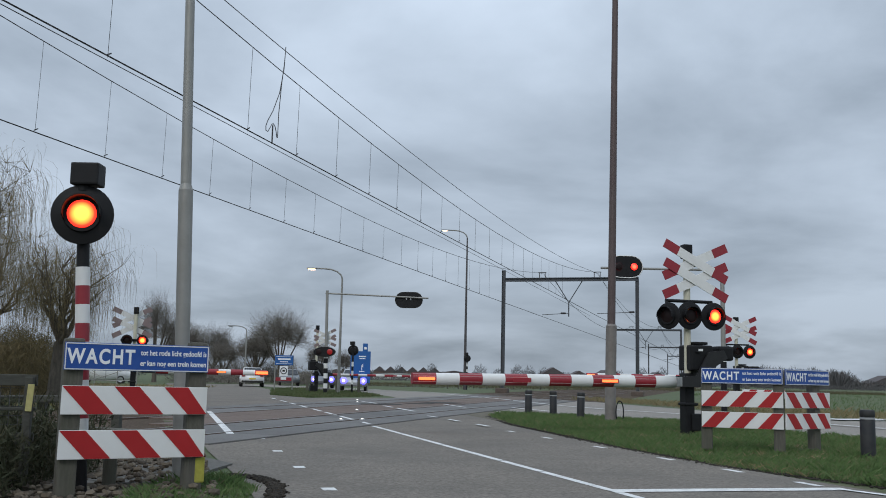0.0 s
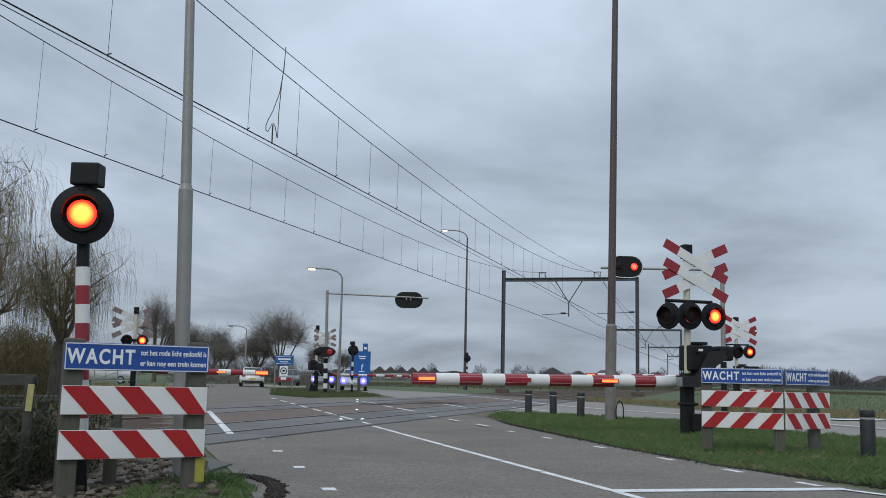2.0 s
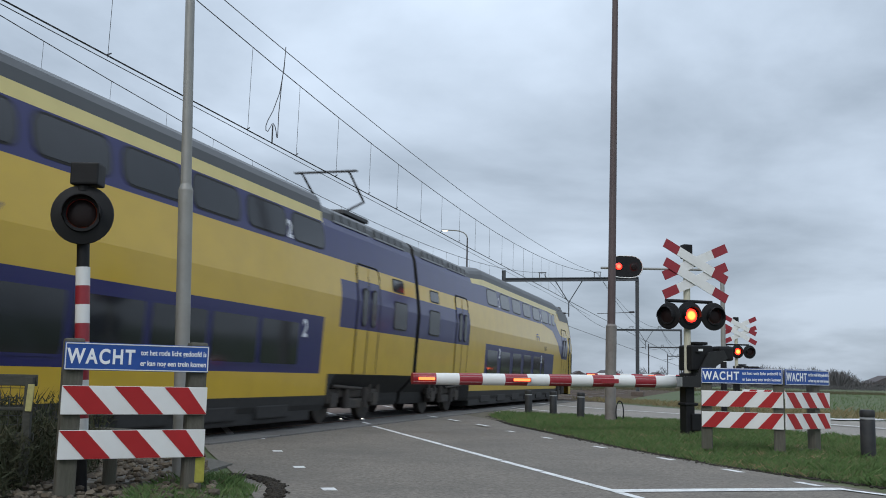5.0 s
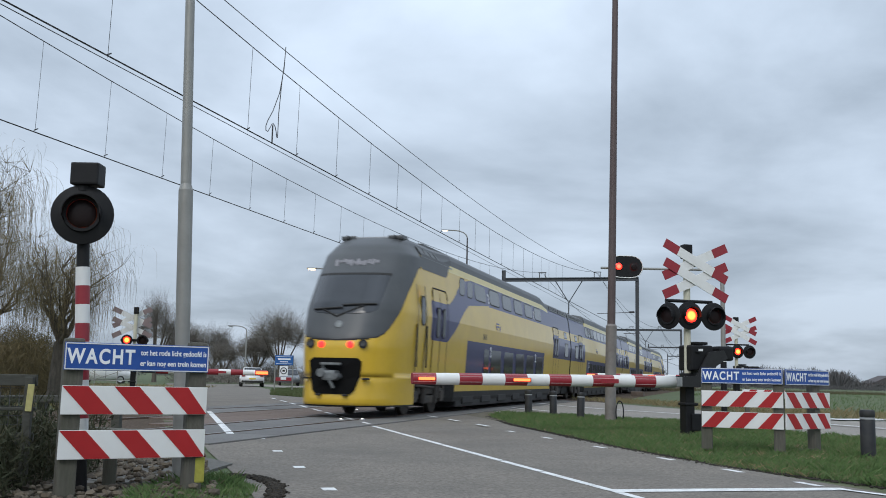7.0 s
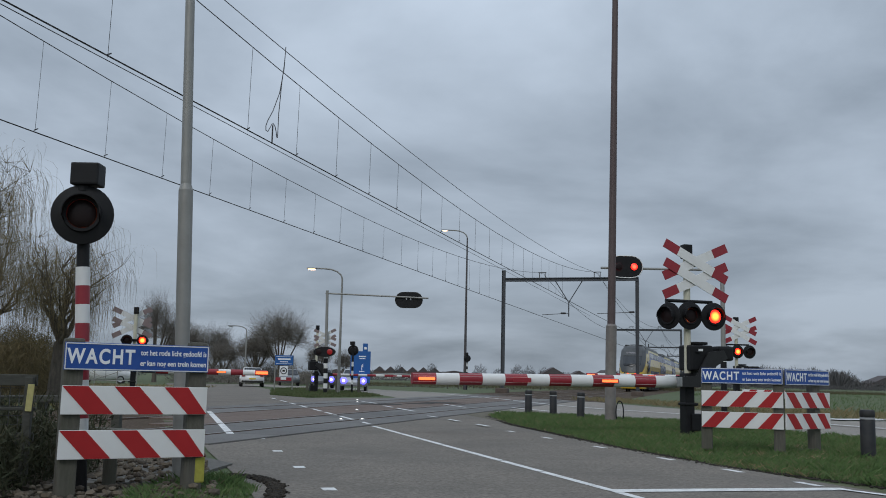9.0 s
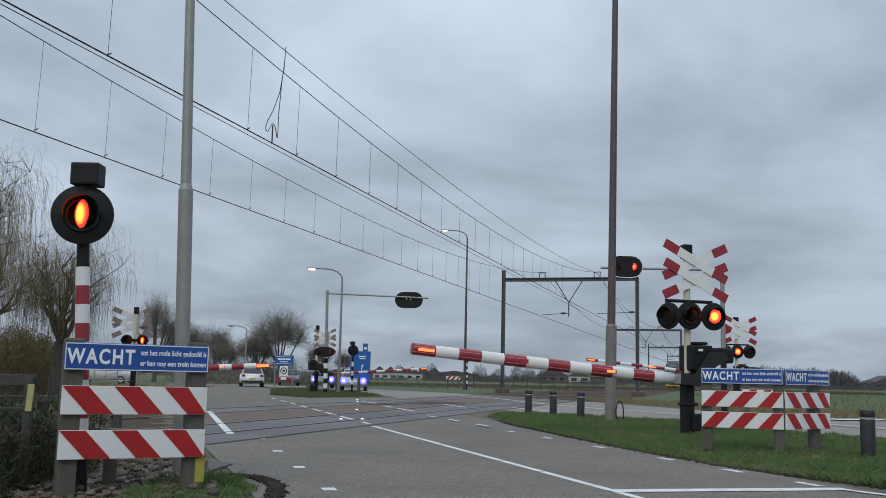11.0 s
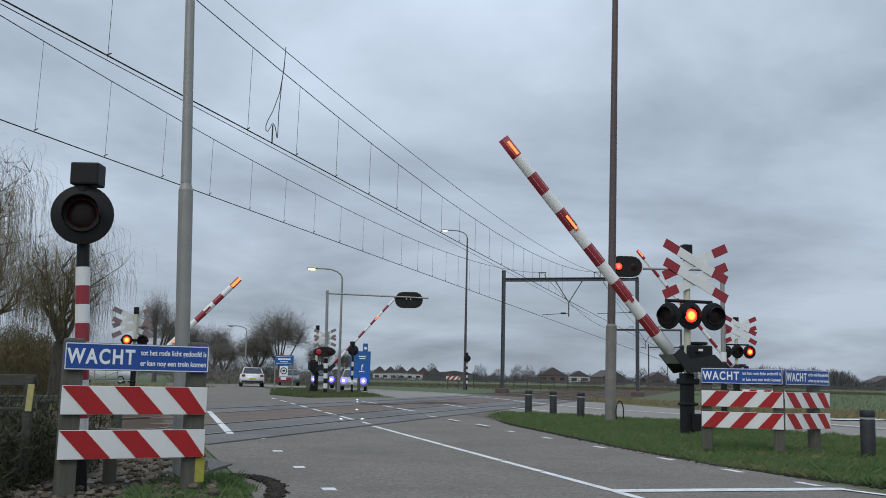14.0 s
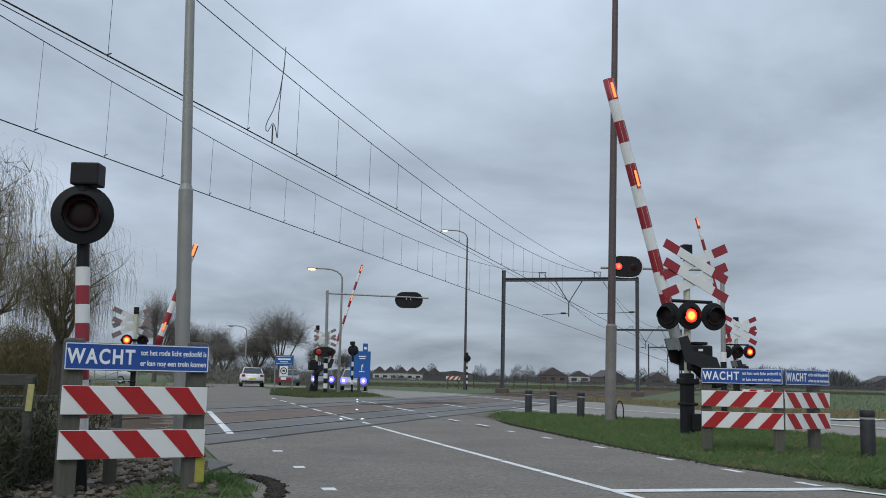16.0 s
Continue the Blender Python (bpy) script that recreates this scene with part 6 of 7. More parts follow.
class Twigs:
    """Collects limbs as tapered prisms and fine twigs as slim blades."""

    def __init__(self, seed):
        self.rng = random.Random(seed)
        self.lv, self.lf, self.tv, self.tf = [], [], [], []

    def limb(self, a, b, r0, r1, n=5):
        d = (b - a).normalized()
        u = d.orthogonal().normalized()
        v = d.cross(u)
        i0 = len(self.lv)
        for p, r in ((a, r0), (b, r1)):
            for k in range(n):
                ang = 2 * math.pi * k / n
                self.lv.append(tuple(p + u * r * math.cos(ang) + v * r * math.sin(ang)))
        for k in range(n):
            self.lf.append((i0 + k, i0 + (k + 1) % n, i0 + n + (k + 1) % n, i0 + n + k))

    def twig(self, a, b, w):
        d = b - a
        u = d.cross(Vector((self.rng.uniform(-1, 1), self.rng.uniform(-1, 1), self.rng.uniform(-1, 1))))
        if u.length < 1e-6:
            return
        u = u.normalized() * w / 2
        n = len(self.tv)
        self.tv += [tuple(a - u), tuple(a + u), tuple(b)]
        self.tf.append((n, n + 1, n + 2))

    def strand(self, p, side, fall, w):
        """A long hanging shoot: out and slightly up, then down in a soft curve."""
        rng = self.rng
        out = Vector((side.x, side.y, 0))
        out = out.normalized() if out.length > 1e-3 else Vector((1, 0, 0))
        reach = rng.uniform(0.15, 0.6)
        u = Vector((rng.gauss(0, 1), rng.gauss(0, 1), 0)).normalized() * w / 2
        n0 = len(self.tv)
        k = 6
        sway = Vector((rng.gauss(0, 0.12), rng.gauss(0, 0.12), 0))
        for i in range(k + 1):
            f = i / k
            q = p + out * reach * min(1.0, 2.2 * f) ** 0.7 + sway * f * f + Vector((0, 0, 0.25 * math.sin(min(f * 4, math.pi)) * reach - fall * f ** 1.6))
            q.z = max(q.z, 0.05)
            t = 1 - 0.7 * f
            self.tv += [tuple(q - u * t), tuple(q + u * t)]
            if i:
                b = n0 + 2 * i
                self.tf.append((b - 2, b - 1, b + 1, b))

    def fan(self, h, wide, count, w, low=0.22, mid=0.60):
        """A vase-shaped crown: fine limbs that rise from the fork in soft curves and end over a dome."""
        rng = self.rng
        self.limb(Vector((0, 0, -0.05)), Vector((0, 0, h * low)), h * 0.024 + 0.03, h * 0.017, 8)
        mains = []
        for i in range(9):
            a = 2 * math.pi * i / 9 + rng.uniform(-0.3, 0.3)
            lean = rng.uniform(0.10, 1.0)
            e = Vector((math.cos(a) * lean * wide * 0.72, math.sin(a) * lean * wide * 0.72, h * (0.86 - 0.26 * lean) * rng.uniform(0.88, 1.0)))
            b = Vector((0, 0, h * low * rng.uniform(0.75, 1.0)))
            m = (b + e) / 2 + Vector((0, 0, -0.05 * h))
            self.limb(b, m, h * 0.012, h * 0.009, 5)
            self.limb(m, e, h * 0.009, h * 0.005, 5)
            mains.append((b, m, e))
        for i in range(count):
            while True:
                v = Vector((rng.uniform(-1, 1), rng.uniform(-1, 1), rng.uniform(-0.45, 1)))
                if 0.25 < v.length < 1:
                    break
            bump = 0.85 + 0.3 * noise.noise(v.normalized() * 2.1 + Vector((h, wide, 0)))
            t = Vector((v.x * wide * bump, v.y * wide * bump, h * mid + v.z * h * (1 - mid) * bump))
            b, m, e = min(rng.sample(mains, 4), key=lambda q: (q[2] - t).length)
            f = rng.uniform(0.5, 1.0)
            p = m.lerp(e, f) if f > 0.5 else b.lerp(m, f * 2)
            c = (p + t) / 2 + Vector((rng.gauss(0, 0.04), rng.gauss(0, 0.04), -0.06)) * h
            u = (t - p).cross(Vector((rng.gauss(0, 1), rng.gauss(0, 1), rng.gauss(0, 1))))
            if u.length < 1e-6:
                continue
            u = u.normalized() * w
            n0 = len(self.tv)
            for k in range(5):
                g = k / 4
                q = p * (1 - g) ** 2 + c * 2 * g * (1 - g) + t * g * g
                s = 1.15 - g
                self.tv += [tuple(q - u * s), tuple(q + u * s)]
                if k:
                    o = n0 + 2 * k
                    self.tf.append((o - 2, o - 1, o + 1, o))
            for _ in range(3):
                g = rng.uniform(0.45, 1.0)
                q = p * (1 - g) ** 2 + c * 2 * g * (1 - g) + t * g * g
                d = ((t - p).normalized() + Vector((rng.gauss(0, 0.5), rng.gauss(0, 0.5), rng.gauss(0.2, 0.4)))) * h * rng.uniform(0.04, 0.10)
                self.twig(q, q + d, w * 1.1)

    def grow(self, p, d, length, r, level, twigs, spread, w, droop=0.0):
        rng = self.rng
        seg = 3
        for i in range(seg):
            jit = Vector((rng.gauss(0, 0.16), rng.gauss(0, 0.16), rng.gauss(0, 0.10)))
            d = (d + jit).normalized()
            q = p + d * length / seg
            r1 = r * (1 - 0.22)
            self.limb(p, q, r, r1, 6 if level > 2 else 4)
            if level > 0 and (i > 0 or level < 3):
                for _ in range(2):
                    side = Vector((rng.gauss(0, 1), rng.gauss(0, 1), rng.gauss(0.25, 0.6))).normalized()
                    nd = (d * (1 - spread) + side * spread + Vector((0, 0, 0.22))).normalized()
                    self.grow(q, nd, length * rng.uniform(0.5, 0.75), r1 * 0.55, level - 1, twigs, spread, w, droop)
            p, r = q, r1
        if level <= 1:
            for _ in range(twigs):
                side = Vector((rng.gauss(0, 1), rng.gauss(0, 1), rng.gauss(0.3, 0.7))).normalized()
                e = p + (d * 0.5 + side * 0.7) * length * rng.uniform(0.4, 0.9)
                if droop:
                    self.strand(p, side, rng.uniform(0.35, 1.0) * droop, w)
                else:
                    self.twig(p, e, w)
                    for _ in range(2):
                        m = p.lerp(e, rng.uniform(0.3, 0.8))
                        self.twig(m, m + (e - p).length * 0.5 * Vector((rng.gauss(0, .6), rng.gauss(0, .6), rng.gauss(0.3, .6))), w * 0.8)


def tree(at, label, height, seed, twigs=7, spread=0.55, w=0.02, droop=0.0, material=None, stems=1, level=3, name="tree", wide=None):
    t = thing(name, at, label, "tree", "bare winter trees")
    g = Twigs(seed)
    if wide:
        g.fan(height, wide, twigs, w)
        stems = 0
    for k in range(stems):
        a = g.rng.uniform(0, 6.28)
        base = Vector((0.25 * k * math.cos(a), 0.25 * k * math.sin(a), -0.05))
        d = Vector((0.12 * math.cos(a) * (k > 0), 0.12 * math.sin(a) * (k > 0), 1))
        g.grow(base, d, height * 0.46, height * 0.014 + 0.02, level, twigs, spread, w, droop)
    part("trunk", from_lists("trunk", g.lv, g.lf, M_BARK), None, t)
    part("crown", from_lists("crown", g.tv, g.tf, material or M_TWIG), None, t, "bare fine twigs")
    return t


def willow(at, label, height, wide, seed, limbs, strands, low):
    """A pollard-like weeping willow: crooked limbs from a short trunk, long hanging shoots with gaps between."""
    t = thing("willow", at, label, "tree", "bare willows")
    g = Twigs(seed)
    rng = g.rng
    fork = height * rng.uniform(0.30, 0.38)
    g.limb(Vector((0, 0, -0.05)), Vector((0.08, 0, fork)), 0.24, 0.17, 9)
    tips = []
    for i in range(limbs):
        a = 2 * math.pi * i / limbs + rng.uniform(-0.35, 0.35)
        reach = wide * rng.uniform(0.35, 0.95)
        top = height * rng.uniform(0.72, 0.98) - 0.22 * reach
        p, r = Vector((0.08, 0, fork - 0.1 + rng.uniform(0, 0.25))), rng.uniform(0.07, 0.11)
        k = 6
        for j in range(1, k + 1):
            u = j / k
            q = Vector((math.cos(a) * reach * u ** 0.8, math.sin(a) * reach * u ** 0.8, fork + (top - fork) * u ** 0.9))
            q += Vector((rng.gauss(0, 0.10), rng.gauss(0, 0.10), rng.gauss(0, 0.07)))
            g.limb(p, q, r, r * 0.76, 6)
            if j > 1:
                tips.append((q, r))
                for _ in range(2):
                    d = Vector((math.cos(a) + rng.gauss(0, 0.8), math.sin(a) + rng.gauss(0, 0.8), rng.uniform(0.3, 1.4))).normalized()
                    e = q + d * rng.uniform(0.35, 0.9)
                    g.limb(q, e, r * 0.42, r * 0.18, 4)
                    tips.append((e, r * 0.2))
            p, r = q, r * 0.76
    for _ in range(strands):
        q, r = rng.choice(tips)
        side = Vector((q.x + rng.gauss(0, 0.6), q.y + rng.gauss(0, 0.6), 0))
        g.strand(q + Vector((rng.gauss(0, 0.12), rng.gauss(0, 0.12), rng.gauss(0, 0.1))), side, min(q.z - low, rng.uniform(0.5, 2.6)) * rng.uniform(0.5, 1.0), 0.011)
        if rng.random() < 0.6:
            v = q + Vector((rng.gauss(0, 0.35), rng.gauss(0, 0.35), rng.uniform(0.1, 0.75)))
            g.twig(q, v, 0.016)
            g.strand(v, v - q, rng.uniform(0.3, 1.2), 0.009)
    part("trunk", from_lists("trunk", g.lv, g.lf, M_BARK), None, t)
    part("crown", from_lists("crown", g.tv, g.tf, M_WILLOW), None, t, "long hanging yellow-brown shoots")
    return t


willow(pose(-12.7, 24.0, 0), "tall weeping willow with long bare hanging shoots", 6.8, 2.1, 21, 10, 2000, 1.2)
willow(pose(-11.25, 28.6, 0), "weeping willow with crooked limbs and bare shoots", 4.9, 1.70, 22, 10, 1250, 1.6)
willow(pose(-14.6, 30.5, 0), "weeping willow with long bare hanging shoots", 5.8, 1.8, 23, 8, 1300, 1.0)
for x, y, h, seed, count, wide, label in (
        (-26.9, 92.0, 9.2, 24, 640, 2.6, "bare deciduous tree beside the far road"),
        (-29.6, 114.0, 7.4, 25, 620, 3.2, "bare deciduous tree beside the far road"),
        (-16.5, 100.0, 8.5, 26, 1000, 4.1, "wide bare deciduous tree behind the signs"),
        (-21.4, 112.0, 6.0, 27, 640, 3.4, "wide bare deciduous tree behind the signs"),
        (-27.4, 118.0, 7.6, 28, 760, 3.6, "wide bare deciduous tree behind the signs"),
        (-13.9, 112.0, 5.4, 29, 600, 2.0, "small bare tree behind the signs"),
        (-31.5, 118.0, 6.5, 30, 600, 2.2, "bare deciduous tree beside the far road"),
        (-19.6, 104.0, 6.2, 32, 700, 2.8, "bare deciduous tree beside the far road"),
        (-23.6, 106.0, 5.0, 33, 700, 2.3, "bare deciduous tree beside the far road"),
        (-27.6, 104.0, 7.2, 34, 700, 2.7, "bare deciduous tree beside the far road"),
        (-11.6, 118.0, 4.4, 31, 500, 1.8, "small bare tree behind the signs")):
    tree(pose(x, y, 0), label, h, seed, int(count * 2.4), 0.5, 0.0095, wide=wide)


def thicket(name, boxes, count, length, w, material, label, seed, up=0.7):
    """Tangled growth filling a few stretches of ground."""
    rng = random.Random(seed)
    vs, fs = [], []
    tot = sum((x1 - x0) * (y1 - y0) * h for x0, x1, y0, y1, h in boxes)
    for x0, x1, y0, y1, h in boxes:
        for _ in range(int(count * (x1 - x0) * (y1 - y0) * h / tot)):
            x, y = rng.uniform(x0, x1), rng.uniform(y0, y1)
            top = h * (0.75 + 0.5 * noise.noise(Vector((x * 0.8, y * 0.8, seed))))
            z = rng.uniform(0, max(0.1, top - length * 0.5))
            a = Vector((x, y, z))
            d = Vector((rng.gauss(0, 0.6), rng.gauss(0, 0.6), rng.gauss(up, 0.5))).normalized() * length * rng.uniform(0.5, 1.3)
            u = d.cross(Vector((rng.gauss(0, 1), rng.gauss(0, 1), rng.gauss(0, 1)))).normalized() * w / 2
            n = len(vs)
            vs += [tuple(a - u), tuple(a + u), tuple(a + d)]
            fs.append((n, n + 1, n + 2))
    return tagged(part(name, from_lists(name, vs, fs, material), None), label, "bushes", kind="stuff")


thicket("brambles", [(-5.4, -3.45, 7.7, 10.5, 0.85), (-8.5, -4.6, 10.0, 11.0, 0.9)], 26000, 0.13, 0.016, M_BRAMBLE, "dark brambles behind the fence", 41)
thicket("willow_curtain", [(-21.0, -11.9, 29.5, 33.5, 2.9)], 46000, 0.6, 0.014, M_WILLOW, "yellow-brown willow shoots along the railway", 42, -0.9)
thicket("willow_hedge", [(-24, -17.0, 40, 43.5, 3.3), (-16.6, -15.2, 36, 40, 1.6)], 30000, 0.55, 0.022, M_HEDGE, "olive-brown hedge behind the willows", 46, 0.5)
thicket("hedge", [(-25.5, -17.5, 90, 98, 1.6), (-16, -9, 95, 104, 1.9), (-30, -17, 112, 118, 3.2), (-46, -28, 60, 66, 2.6), (-46, -30, 92, 98, 2.6)], 34000, 0.6, 0.04, M_TWIG, "bare brown hedge by the far road", 43)


def far_woods():
    """A ragged belt of bare trees and bushes round the horizon."""
    rng = random.Random(77)
    vs, fs = [], []

    def clump(cx, cy, rx, h, k, w):
        for _ in range(k):
            a = rng.uniform(0, 6.28)
            q = rng.random() ** 0.5
            x, y = cx + rx * q * math.cos(a), cy + rx * q * math.sin(a)
            top = h * (1 - 0.6 * q * q)
            z = rng.uniform(0, top * 0.8)
            d = Vector((rng.gauss(0, 0.5), rng.gauss(0, 0.5), rng.uniform(0.3, 1.0))) * h * 0.16
            n = len(vs)
            vs.extend([(x - w, y, z), (x + w, y, z), (x + d.x, y + d.y, min(z + d.z, top * 1.06))])
            fs.append((n, n + 1, n + 2))
    for i in range(150):
        x = -260 + 620 * i / 150 + rng.uniform(-2, 2)
        y = 420 + rng.uniform(-30, 30) - 0.12 * x
        clump(x, y, rng.uniform(3, 6), rng.uniform(2.6, 5.2), 560, 0.10)
    for i in range(170):
        x = -70 + 190 * i / 170 + rng.uniform(-1, 1)
        clump(x, 250 + rng.uniform(-30, 20), rng.uniform(1.5, 3), rng.uniform(0.8, 2.4), 170, 0.07)
    for i in range(34):
        x = 96 + 30 * i / 34 + rng.uniform(-1, 1)
        clump(x, 300 + rng.uniform(-8, 8), 3.4, rng.uniform(5.6, 8.2), 620, 0.09)
    for x, h in ((127, 6.8), (131, 5.4), (147, 6.4), (153, 5.0), (136, 4), (141, 4)):
        clump(x, 310, 3.2, h, 620, 0.09)
    for x, y, h in ((12, 300, 6.5), (18, 300, 5), (26, 330, 7.2), (30, 330, 7), (-3, 330, 7), (34, 320, 6), (55, 300, 5.5), (62, 300, 6.5), (68, 300, 6.8), (-14, 330, 6)):
        clump(x, y, 2.4, h, 420, 0.07)
    tagged(part("far_woods", from_lists("far_woods", vs, fs, M_FARTREE), None), "distant belt of bare trees on the horizon", "trees", kind="stuff")


far_woods()

# ---- distant buildings ----
M_ROOF = mat("dark_tile_roof", (0.072, 0.060, 0.060), 0.8, vary=0.2, scale=1.5)
M_BRICK = mat("brown_brick", (0.125, 0.088, 0.078), 0.85, vary=0.2, scale=2)
M_PLASTER = mat("pale_plaster", (0.50, 0.50, 0.48), 0.8, vary=0.08, scale=0.6)


def house(at, label, w, d, wall, roof, wall_mat, roof_mat, windows=2):
    t = thing("house", at, label, "house", "distant houses")
    part("wall", box(B(), w, d, wall, (0, 0, wall / 2)), wall_mat, t)
    bm = B()
    a = [bm.verts.new(v) for v in ((-w / 2 - .2, -d / 2 - .2, wall), (w / 2 + .2, -d / 2 - .2, wall), (0, -d / 2 - .2, wall + roof))]
    b = [bm.verts.new((v.co.x, d / 2 + .2, v.co.z)) for v in a]
    bm.faces.new(a); bm.faces.new(b[::-1])
    for i in range(3):
        bm.faces.new((a[i], b[i], b[(i + 1) % 3], a[(i + 1) % 3]))
    part("roof", bm, roof_mat, t)
    for i in range(windows):
        x = -w / 2 + w * (i + 0.5) / windows
        part("window", box(B(), w / windows * 0.5, 0.06, wall * 0.4, (x, -d / 2 - 0.02, wall * 0.55)), M_TWIND, t)
    return t


h0 = house(pose(-26.0, 420, 0), "brown row house with a steep gable roof", 4.6, 9, 3.0, 2.1, M_BRICK, M_ROOF)
for i in range(1, 6):
    copy_thing(h0, pose(-26.0 + 4.7 * i, 420, 0))
house(pose(-13.0, 300, 0), "long low white shed", 15, 6, 1.7, 0.35, M_PLASTER, M_GREYPLATE, 6)
house(pose(-19.0, 180, 0, 0, 0, 0), "small dark green shed", 4.2, 4, 1.3, 0.8, M_FENCE, M_ROOF, 1)
house(pose(6, 430, 0), "long brown house behind the trees", 22, 9, 2.4, 1.6, M_BRICK, M_ROOF, 6)
house(pose(36.5, 320, 0), "dark roofed house behind the railway", 9, 8, 2.4, 2.6, M_BRICK, M_ROOF, 3)
house(pose(45, 320, 0), "dark roofed house with white gable", 7, 8, 2.2, 1.9, M_PLASTER, M_ROOF, 2)
house(pose(53, 310, 0, 0, 0, 20), "red roofed house behind the railway", 8, 8, 2.2, 2.2, M_BRICK, M_ROOF, 2)
house(pose(66, 300, 0), "brick house with a white gable edge", 7, 8, 2.0, 2.0, M_BRICK, M_ROOF, 1)
house(pose(150, 330, 0), "farmhouse on the horizon", 12, 9, 2.2, 2.6, M_BRICK, M_ROOF, 2)

# ditch with water and a rail fence beyond the tracks
M_WATER = mat("ditch_water", (0.05, 0.06, 0.06), 0.06, vary=0.1)
bm = sheet(B(), [(-9.0, 103), (2.2, 96), (2.4, 98.5), (-8.0, 108)], 0.02)
sheet(bm, [(3.4, 95), (8.6, 91.5), (9.4, 94), (4, 98)], 0.02)
tagged(part("water", bm, M_WATER), "narrow ditch of still water reflecting the sky", "water", kind="structure")
fx = thing("rail_fence", pose(3.4, 99, 0, 0, 0, -6), "grey rail fence beyond the railway", "fence", "rail fences")
for k in range(11):
    part("post", box(B(), 0.08, 0.08, 1.3, (k * 1.35, 0, 0.65), 0.01), M_FENCE, fx)
for z in (0.45, 0.85, 1.25):
    part("rail", box(B(), 13.6, 0.03, 0.035, (6.75, -0.06, z)), M_FENCE, fx)


# low growth along the ditch
M_DRYDARK = leaf_material("brown_reeds", [(0.10, 0.085, 0.05), (0.07, 0.075, 0.035), (0.14, 0.115, 0.07), (0.05, 0.055, 0.03)])
M_PATCH = mat("dark_asphalt_patch", (0.045, 0.040, 0.036), 0.9, vary=0.4, scale=12, bump=0.5)
# the studs are no lamps: emission stands in for the light they reflect
M_STUD = mat("stud_glint", (0.8, 0.8, 0.8), 0.3, emit=(1.0, 0.95, 0.85), strength=2.0)
thicket("ditch_reeds", [(-12, 17, 101, 108, 0.30), (-30, 60, 118, 130, 0.35), (18, 60, 132, 140, 0.4)], 26000, 0.4, 0.035, M_DRYDARK, "brown reeds along the ditch", 44)
for x, y, z in ((-2.24, 22.42, 0.05), (-1.78, 22.71, 0.05), (-3.12, 37.18, 0.05), (-3.40, 40.48, 0.05), (-2.43, 28.92, 0.05)):
    st = thing("road_stud", pose(x, y, z - 0.02), "small bright white road stud on the crossing", "road stud", "road studs")
    part("housing", turned(B(), [(0, 0), (0.07, 0), (0.06, 0.03), (0, 0.035)], n=12), M_GREYPLATE, st)
    part("reflector", turned(B(), [(0, 0.045), (0.035, 0.035), (0.045, 0.02)], n=12), M_STUD, st, "white reflector with an emissive glint")


for x, y, r in ((-2.0, 35.6, 0.75), (-0.75, 37.6, 0.6), (0.1, 39.4, 0.9)):
    bm = B()
    sheet(bm, [(x + r * (1 + 0.18 * math.sin(3 * a + x)) * math.cos(a), y + 1.1 * r * (1 + 0.2 * math.cos(2 * a + y)) * math.sin(a)) for a in [k * math.pi / 9 for k in range(18)]], 0.046)
    tagged(part("asphalt_patch", bm, M_PATCH), "dark worn patch in the asphalt", "road patch", "asphalt patches", "structure")
for pts in (((-3.05, 38.6), (-2.0, 35.2)), ((-1.35, 31.4), (-0.75, 28.9)), ((-1.9, 33.6), (-1.55, 32.1)), ((0.15, 37.2), (0.9, 33.8))):
    tagged(part("road_marking", strip(B(), pts, 0.12, 0.046), M_PAINT), "worn white dash on the crossing", "road marking", "painted road markings", "structure")


# ---- crossing panels ----
PANEL = mesh_of(box(B(), 1.0, 2.36, 0.10, (0, 0, -0.05), 0.012), "crossing_panel", M_PANEL)
M_BROWNPAVE = mat("brown_asphalt", (0.150, 0.112, 0.092), 0.85, vary=0.4, scale=26, bump=0.4, bump_scale=70, dirt=(0.10, 0.078, 0.066), dirt_amount=0.6, dirt_scale=0.7, per_object=0.06, spec=0.3)
PANEL_BROWN = mesh_of(box(B(), 1.0, 2.40, 0.10, (0, 0, -0.05)), "crossing_panel", M_BROWNPAVE)
PANEL_MID = mesh_of(box(B(), 1.32, 2.36, 0.10, (0, 0, -0.05), 0.012), "crossing_panel", M_PANEL)
cross = thing("level_crossing", Matrix(), "dark slabs of the level crossing between the rails", "level crossing", kind="structure")
for lat0 in (0.0, 4.1):
    for dl, me in ((-1.33, PANEL), (0.0, PANEL_MID), (1.33, PANEL)):
        lat = lat0 + dl
        s = 14.8 + 1.55 * lat
        while s < 50.5 + 1.5 * lat:
            part("slab", PANEL_BROWN if 0.5 < lat < 3.5 else me, None, cross, at=Matrix.Translation(on_track(s + 1.2, lat, 0.036)) @ pose(0, 0, 0, 0, 0, TRACK_YAW))
            s += 2.4


bm = B()
for s0 in range(18, 56, 4):
    ends = [on_track(s0 + q, l) for q, l in ((0, 1.82), (3.99, 1.82), (3.99, 2.28), (0, 2.28))]
    sheet(bm, [(p.x, p.y) for p in ends], 0.034)
tagged(part("middle_strip", bm, M_BROWNPAVE, cross), "brown asphalt strip between the tracks")


# ---- motion ----
STARTS = {"A1": 0.07, "A4": -0.07, "A14": -0.09, "post14": 0.09, "B10": 0.10, "B13": 0.12}    # small unevenness of the relays, by beat
ENDS = {"A2": -0.08, "A12": -0.09, "A14": 0.02, "B11": -0.09}


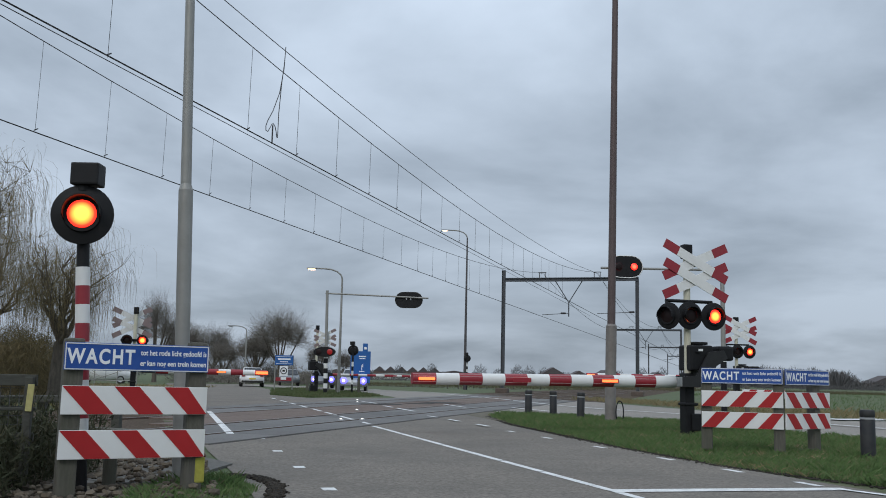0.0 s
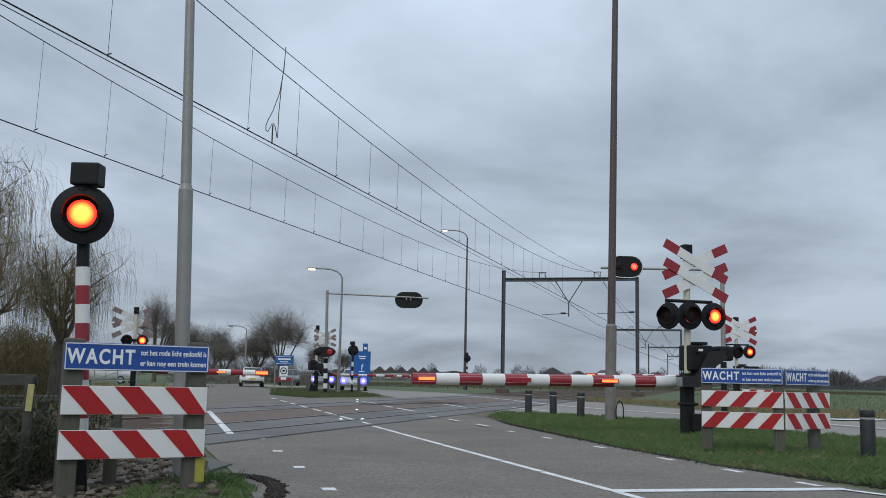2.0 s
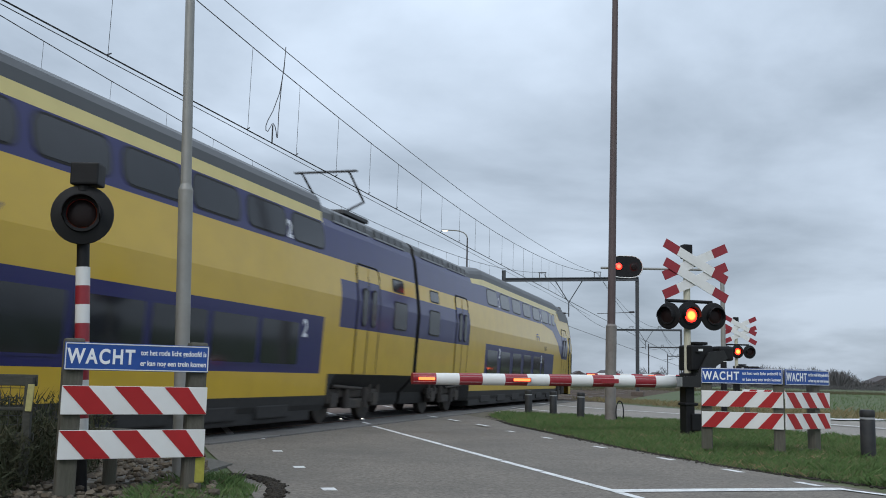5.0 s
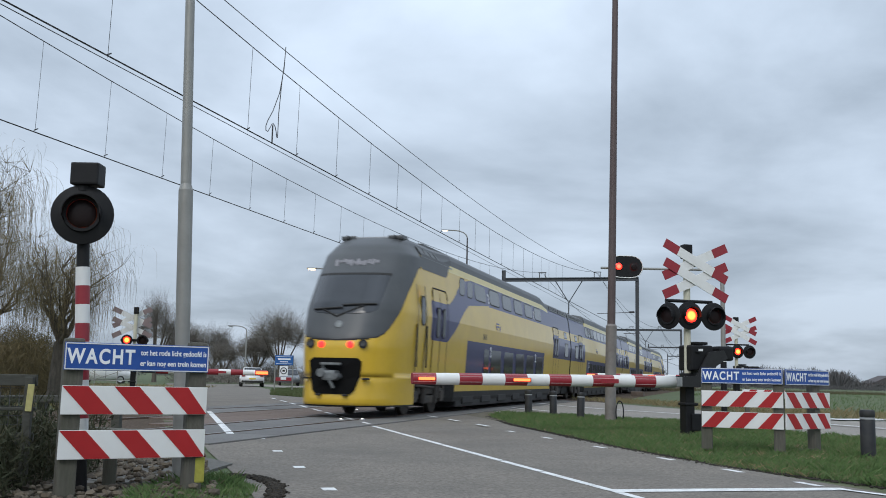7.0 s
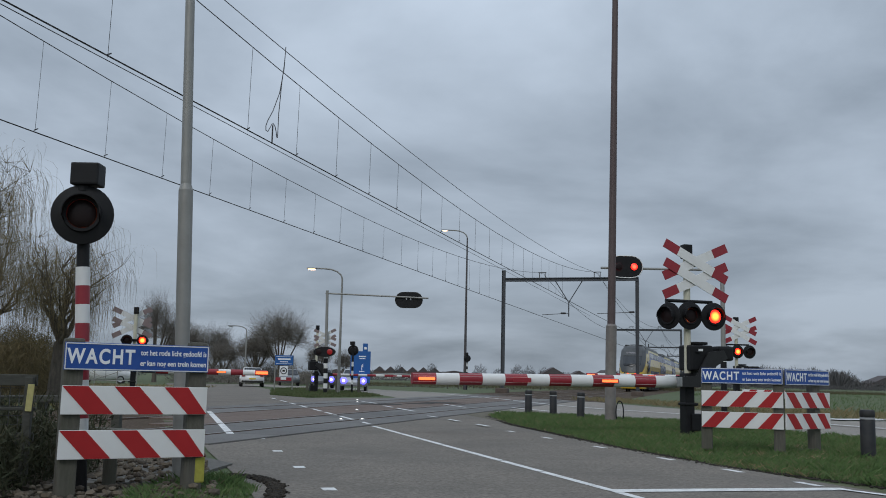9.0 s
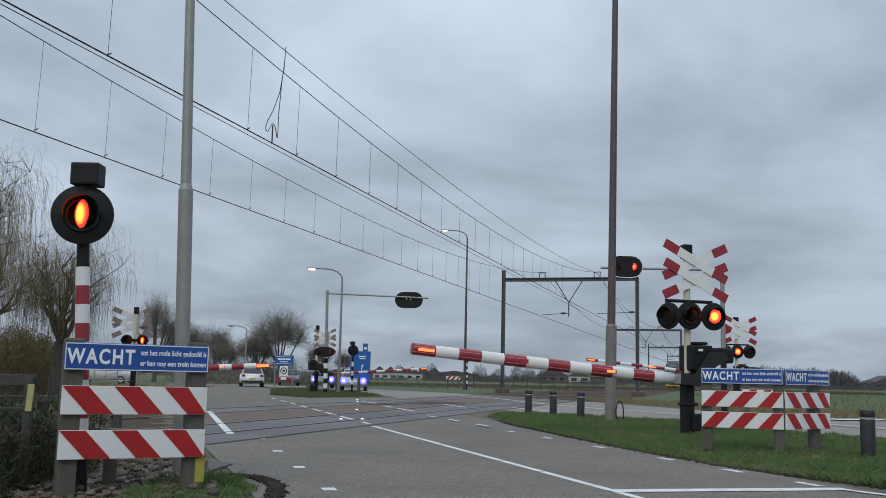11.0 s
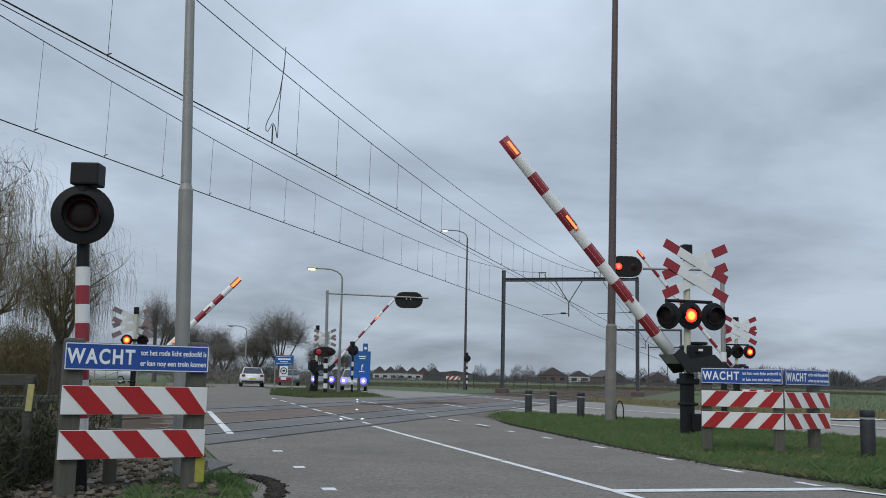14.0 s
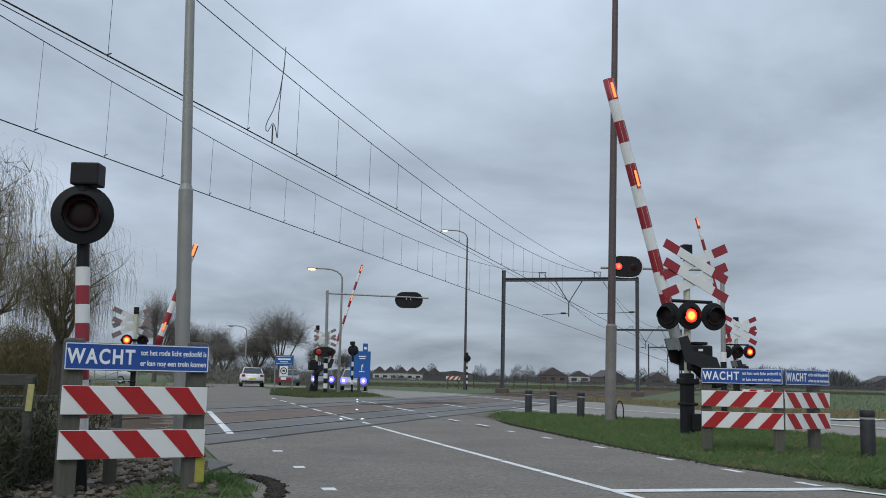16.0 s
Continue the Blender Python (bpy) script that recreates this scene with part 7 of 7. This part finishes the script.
def lit(rhythm, t):
    """Whether a lamp of that rhythm is lit: A and B are two relays, _not their other half."""
    family = rhythm[0]
    period, lead, phase = (0.6535, 0.19, 0.40) if family == "A" else (0.656, 0.04, 0.45)
    beat = round((t + 0.05) / period + lead - 0.5 * phase)
    key = family + str(beat)
    first = STARTS.get("post" + str(beat), STARTS.get(key, 0.0)) if rhythm == "A_post" else STARTS.get(key, 0.0)
    start = (beat - lead) * period - 0.05 + first
    stop = (beat - lead + phase) * period + ENDS.get(key, 0.0)
    on = start <= t < stop
    return (not on) if rhythm.endswith("_not") else on


def flash_rows(at, rhythm):
    """The lens turns its lit face out and back in a tenth of a second, in steps of 60 degrees."""
    rows, state, f = [], lit(rhythm, 0), 0
    angle = 0 if state else 180
    rows.append((0, at @ pose(0, 0, 0, 0, 0, angle)))
    for f in range(1, 481):
        t = f / 30
        now = lit(rhythm, t)
        if now != state and t < 15.9:
            if t - 1 / 30 > rows[-1][0]:
                rows.append((t - 1 / 30, at @ pose(0, 0, 0, 0, 0, angle)))
            for j in (1, 2, 3):
                rows.append((t + (j - 1) / 30, at @ pose(0, 0, 0, 0, 0, angle + 60 * j)))
            angle += 180
            state = now
    rows.append((16, at @ pose(0, 0, 0, 0, 0, angle)))
    return rows


BOOM_ROWS = [(0, 0), (10.3, 0), (10.6, 0.8), (11.0, 5.2), (11.3, 9.7), (11.5, 12.6), (12, 20.6), (12.5, 28.4), (13, 35.3), (13.5, 42.0), (14, 49.0), (14.5, 55.6), (15, 61.9), (15.5, 68.2), (16, 74.5)]


def motions():
    heading = pose(0, 0, 0, 0, 0, TRACK_YAW)
    rows = []
    for t, along_track in ((0, -246.7), (3, -131.6), (4.0, -93.2), (6.5, 1.05), (7.0, 21.66), (7.5, 40.75), (8.0, 60.0), (9, 98.34), (11, 175.0), (13, 251.7), (16, 366.7)):
        rows.append((t, Matrix.Translation(on_track(along_track, 0, 0.045)) @ heading))
    walk(train, rows)
    for arm, base, shift in BOOMS:
        rows = [(0, base)]
        for t, a in BOOM_ROWS[1:]:
            if t + shift < 16:
                rows.append((t + shift, base @ pose(0, 0, 0, 0, a, 0)))
        last = 74.5 - 12.6 * shift
        rows.append((16, base @ pose(0, 0, 0, 0, last, 0)))
        walk(arm, rows)
    for ob, at, rhythm in FLASH:
        walk(ob, flash_rows(at, rhythm))


motions()
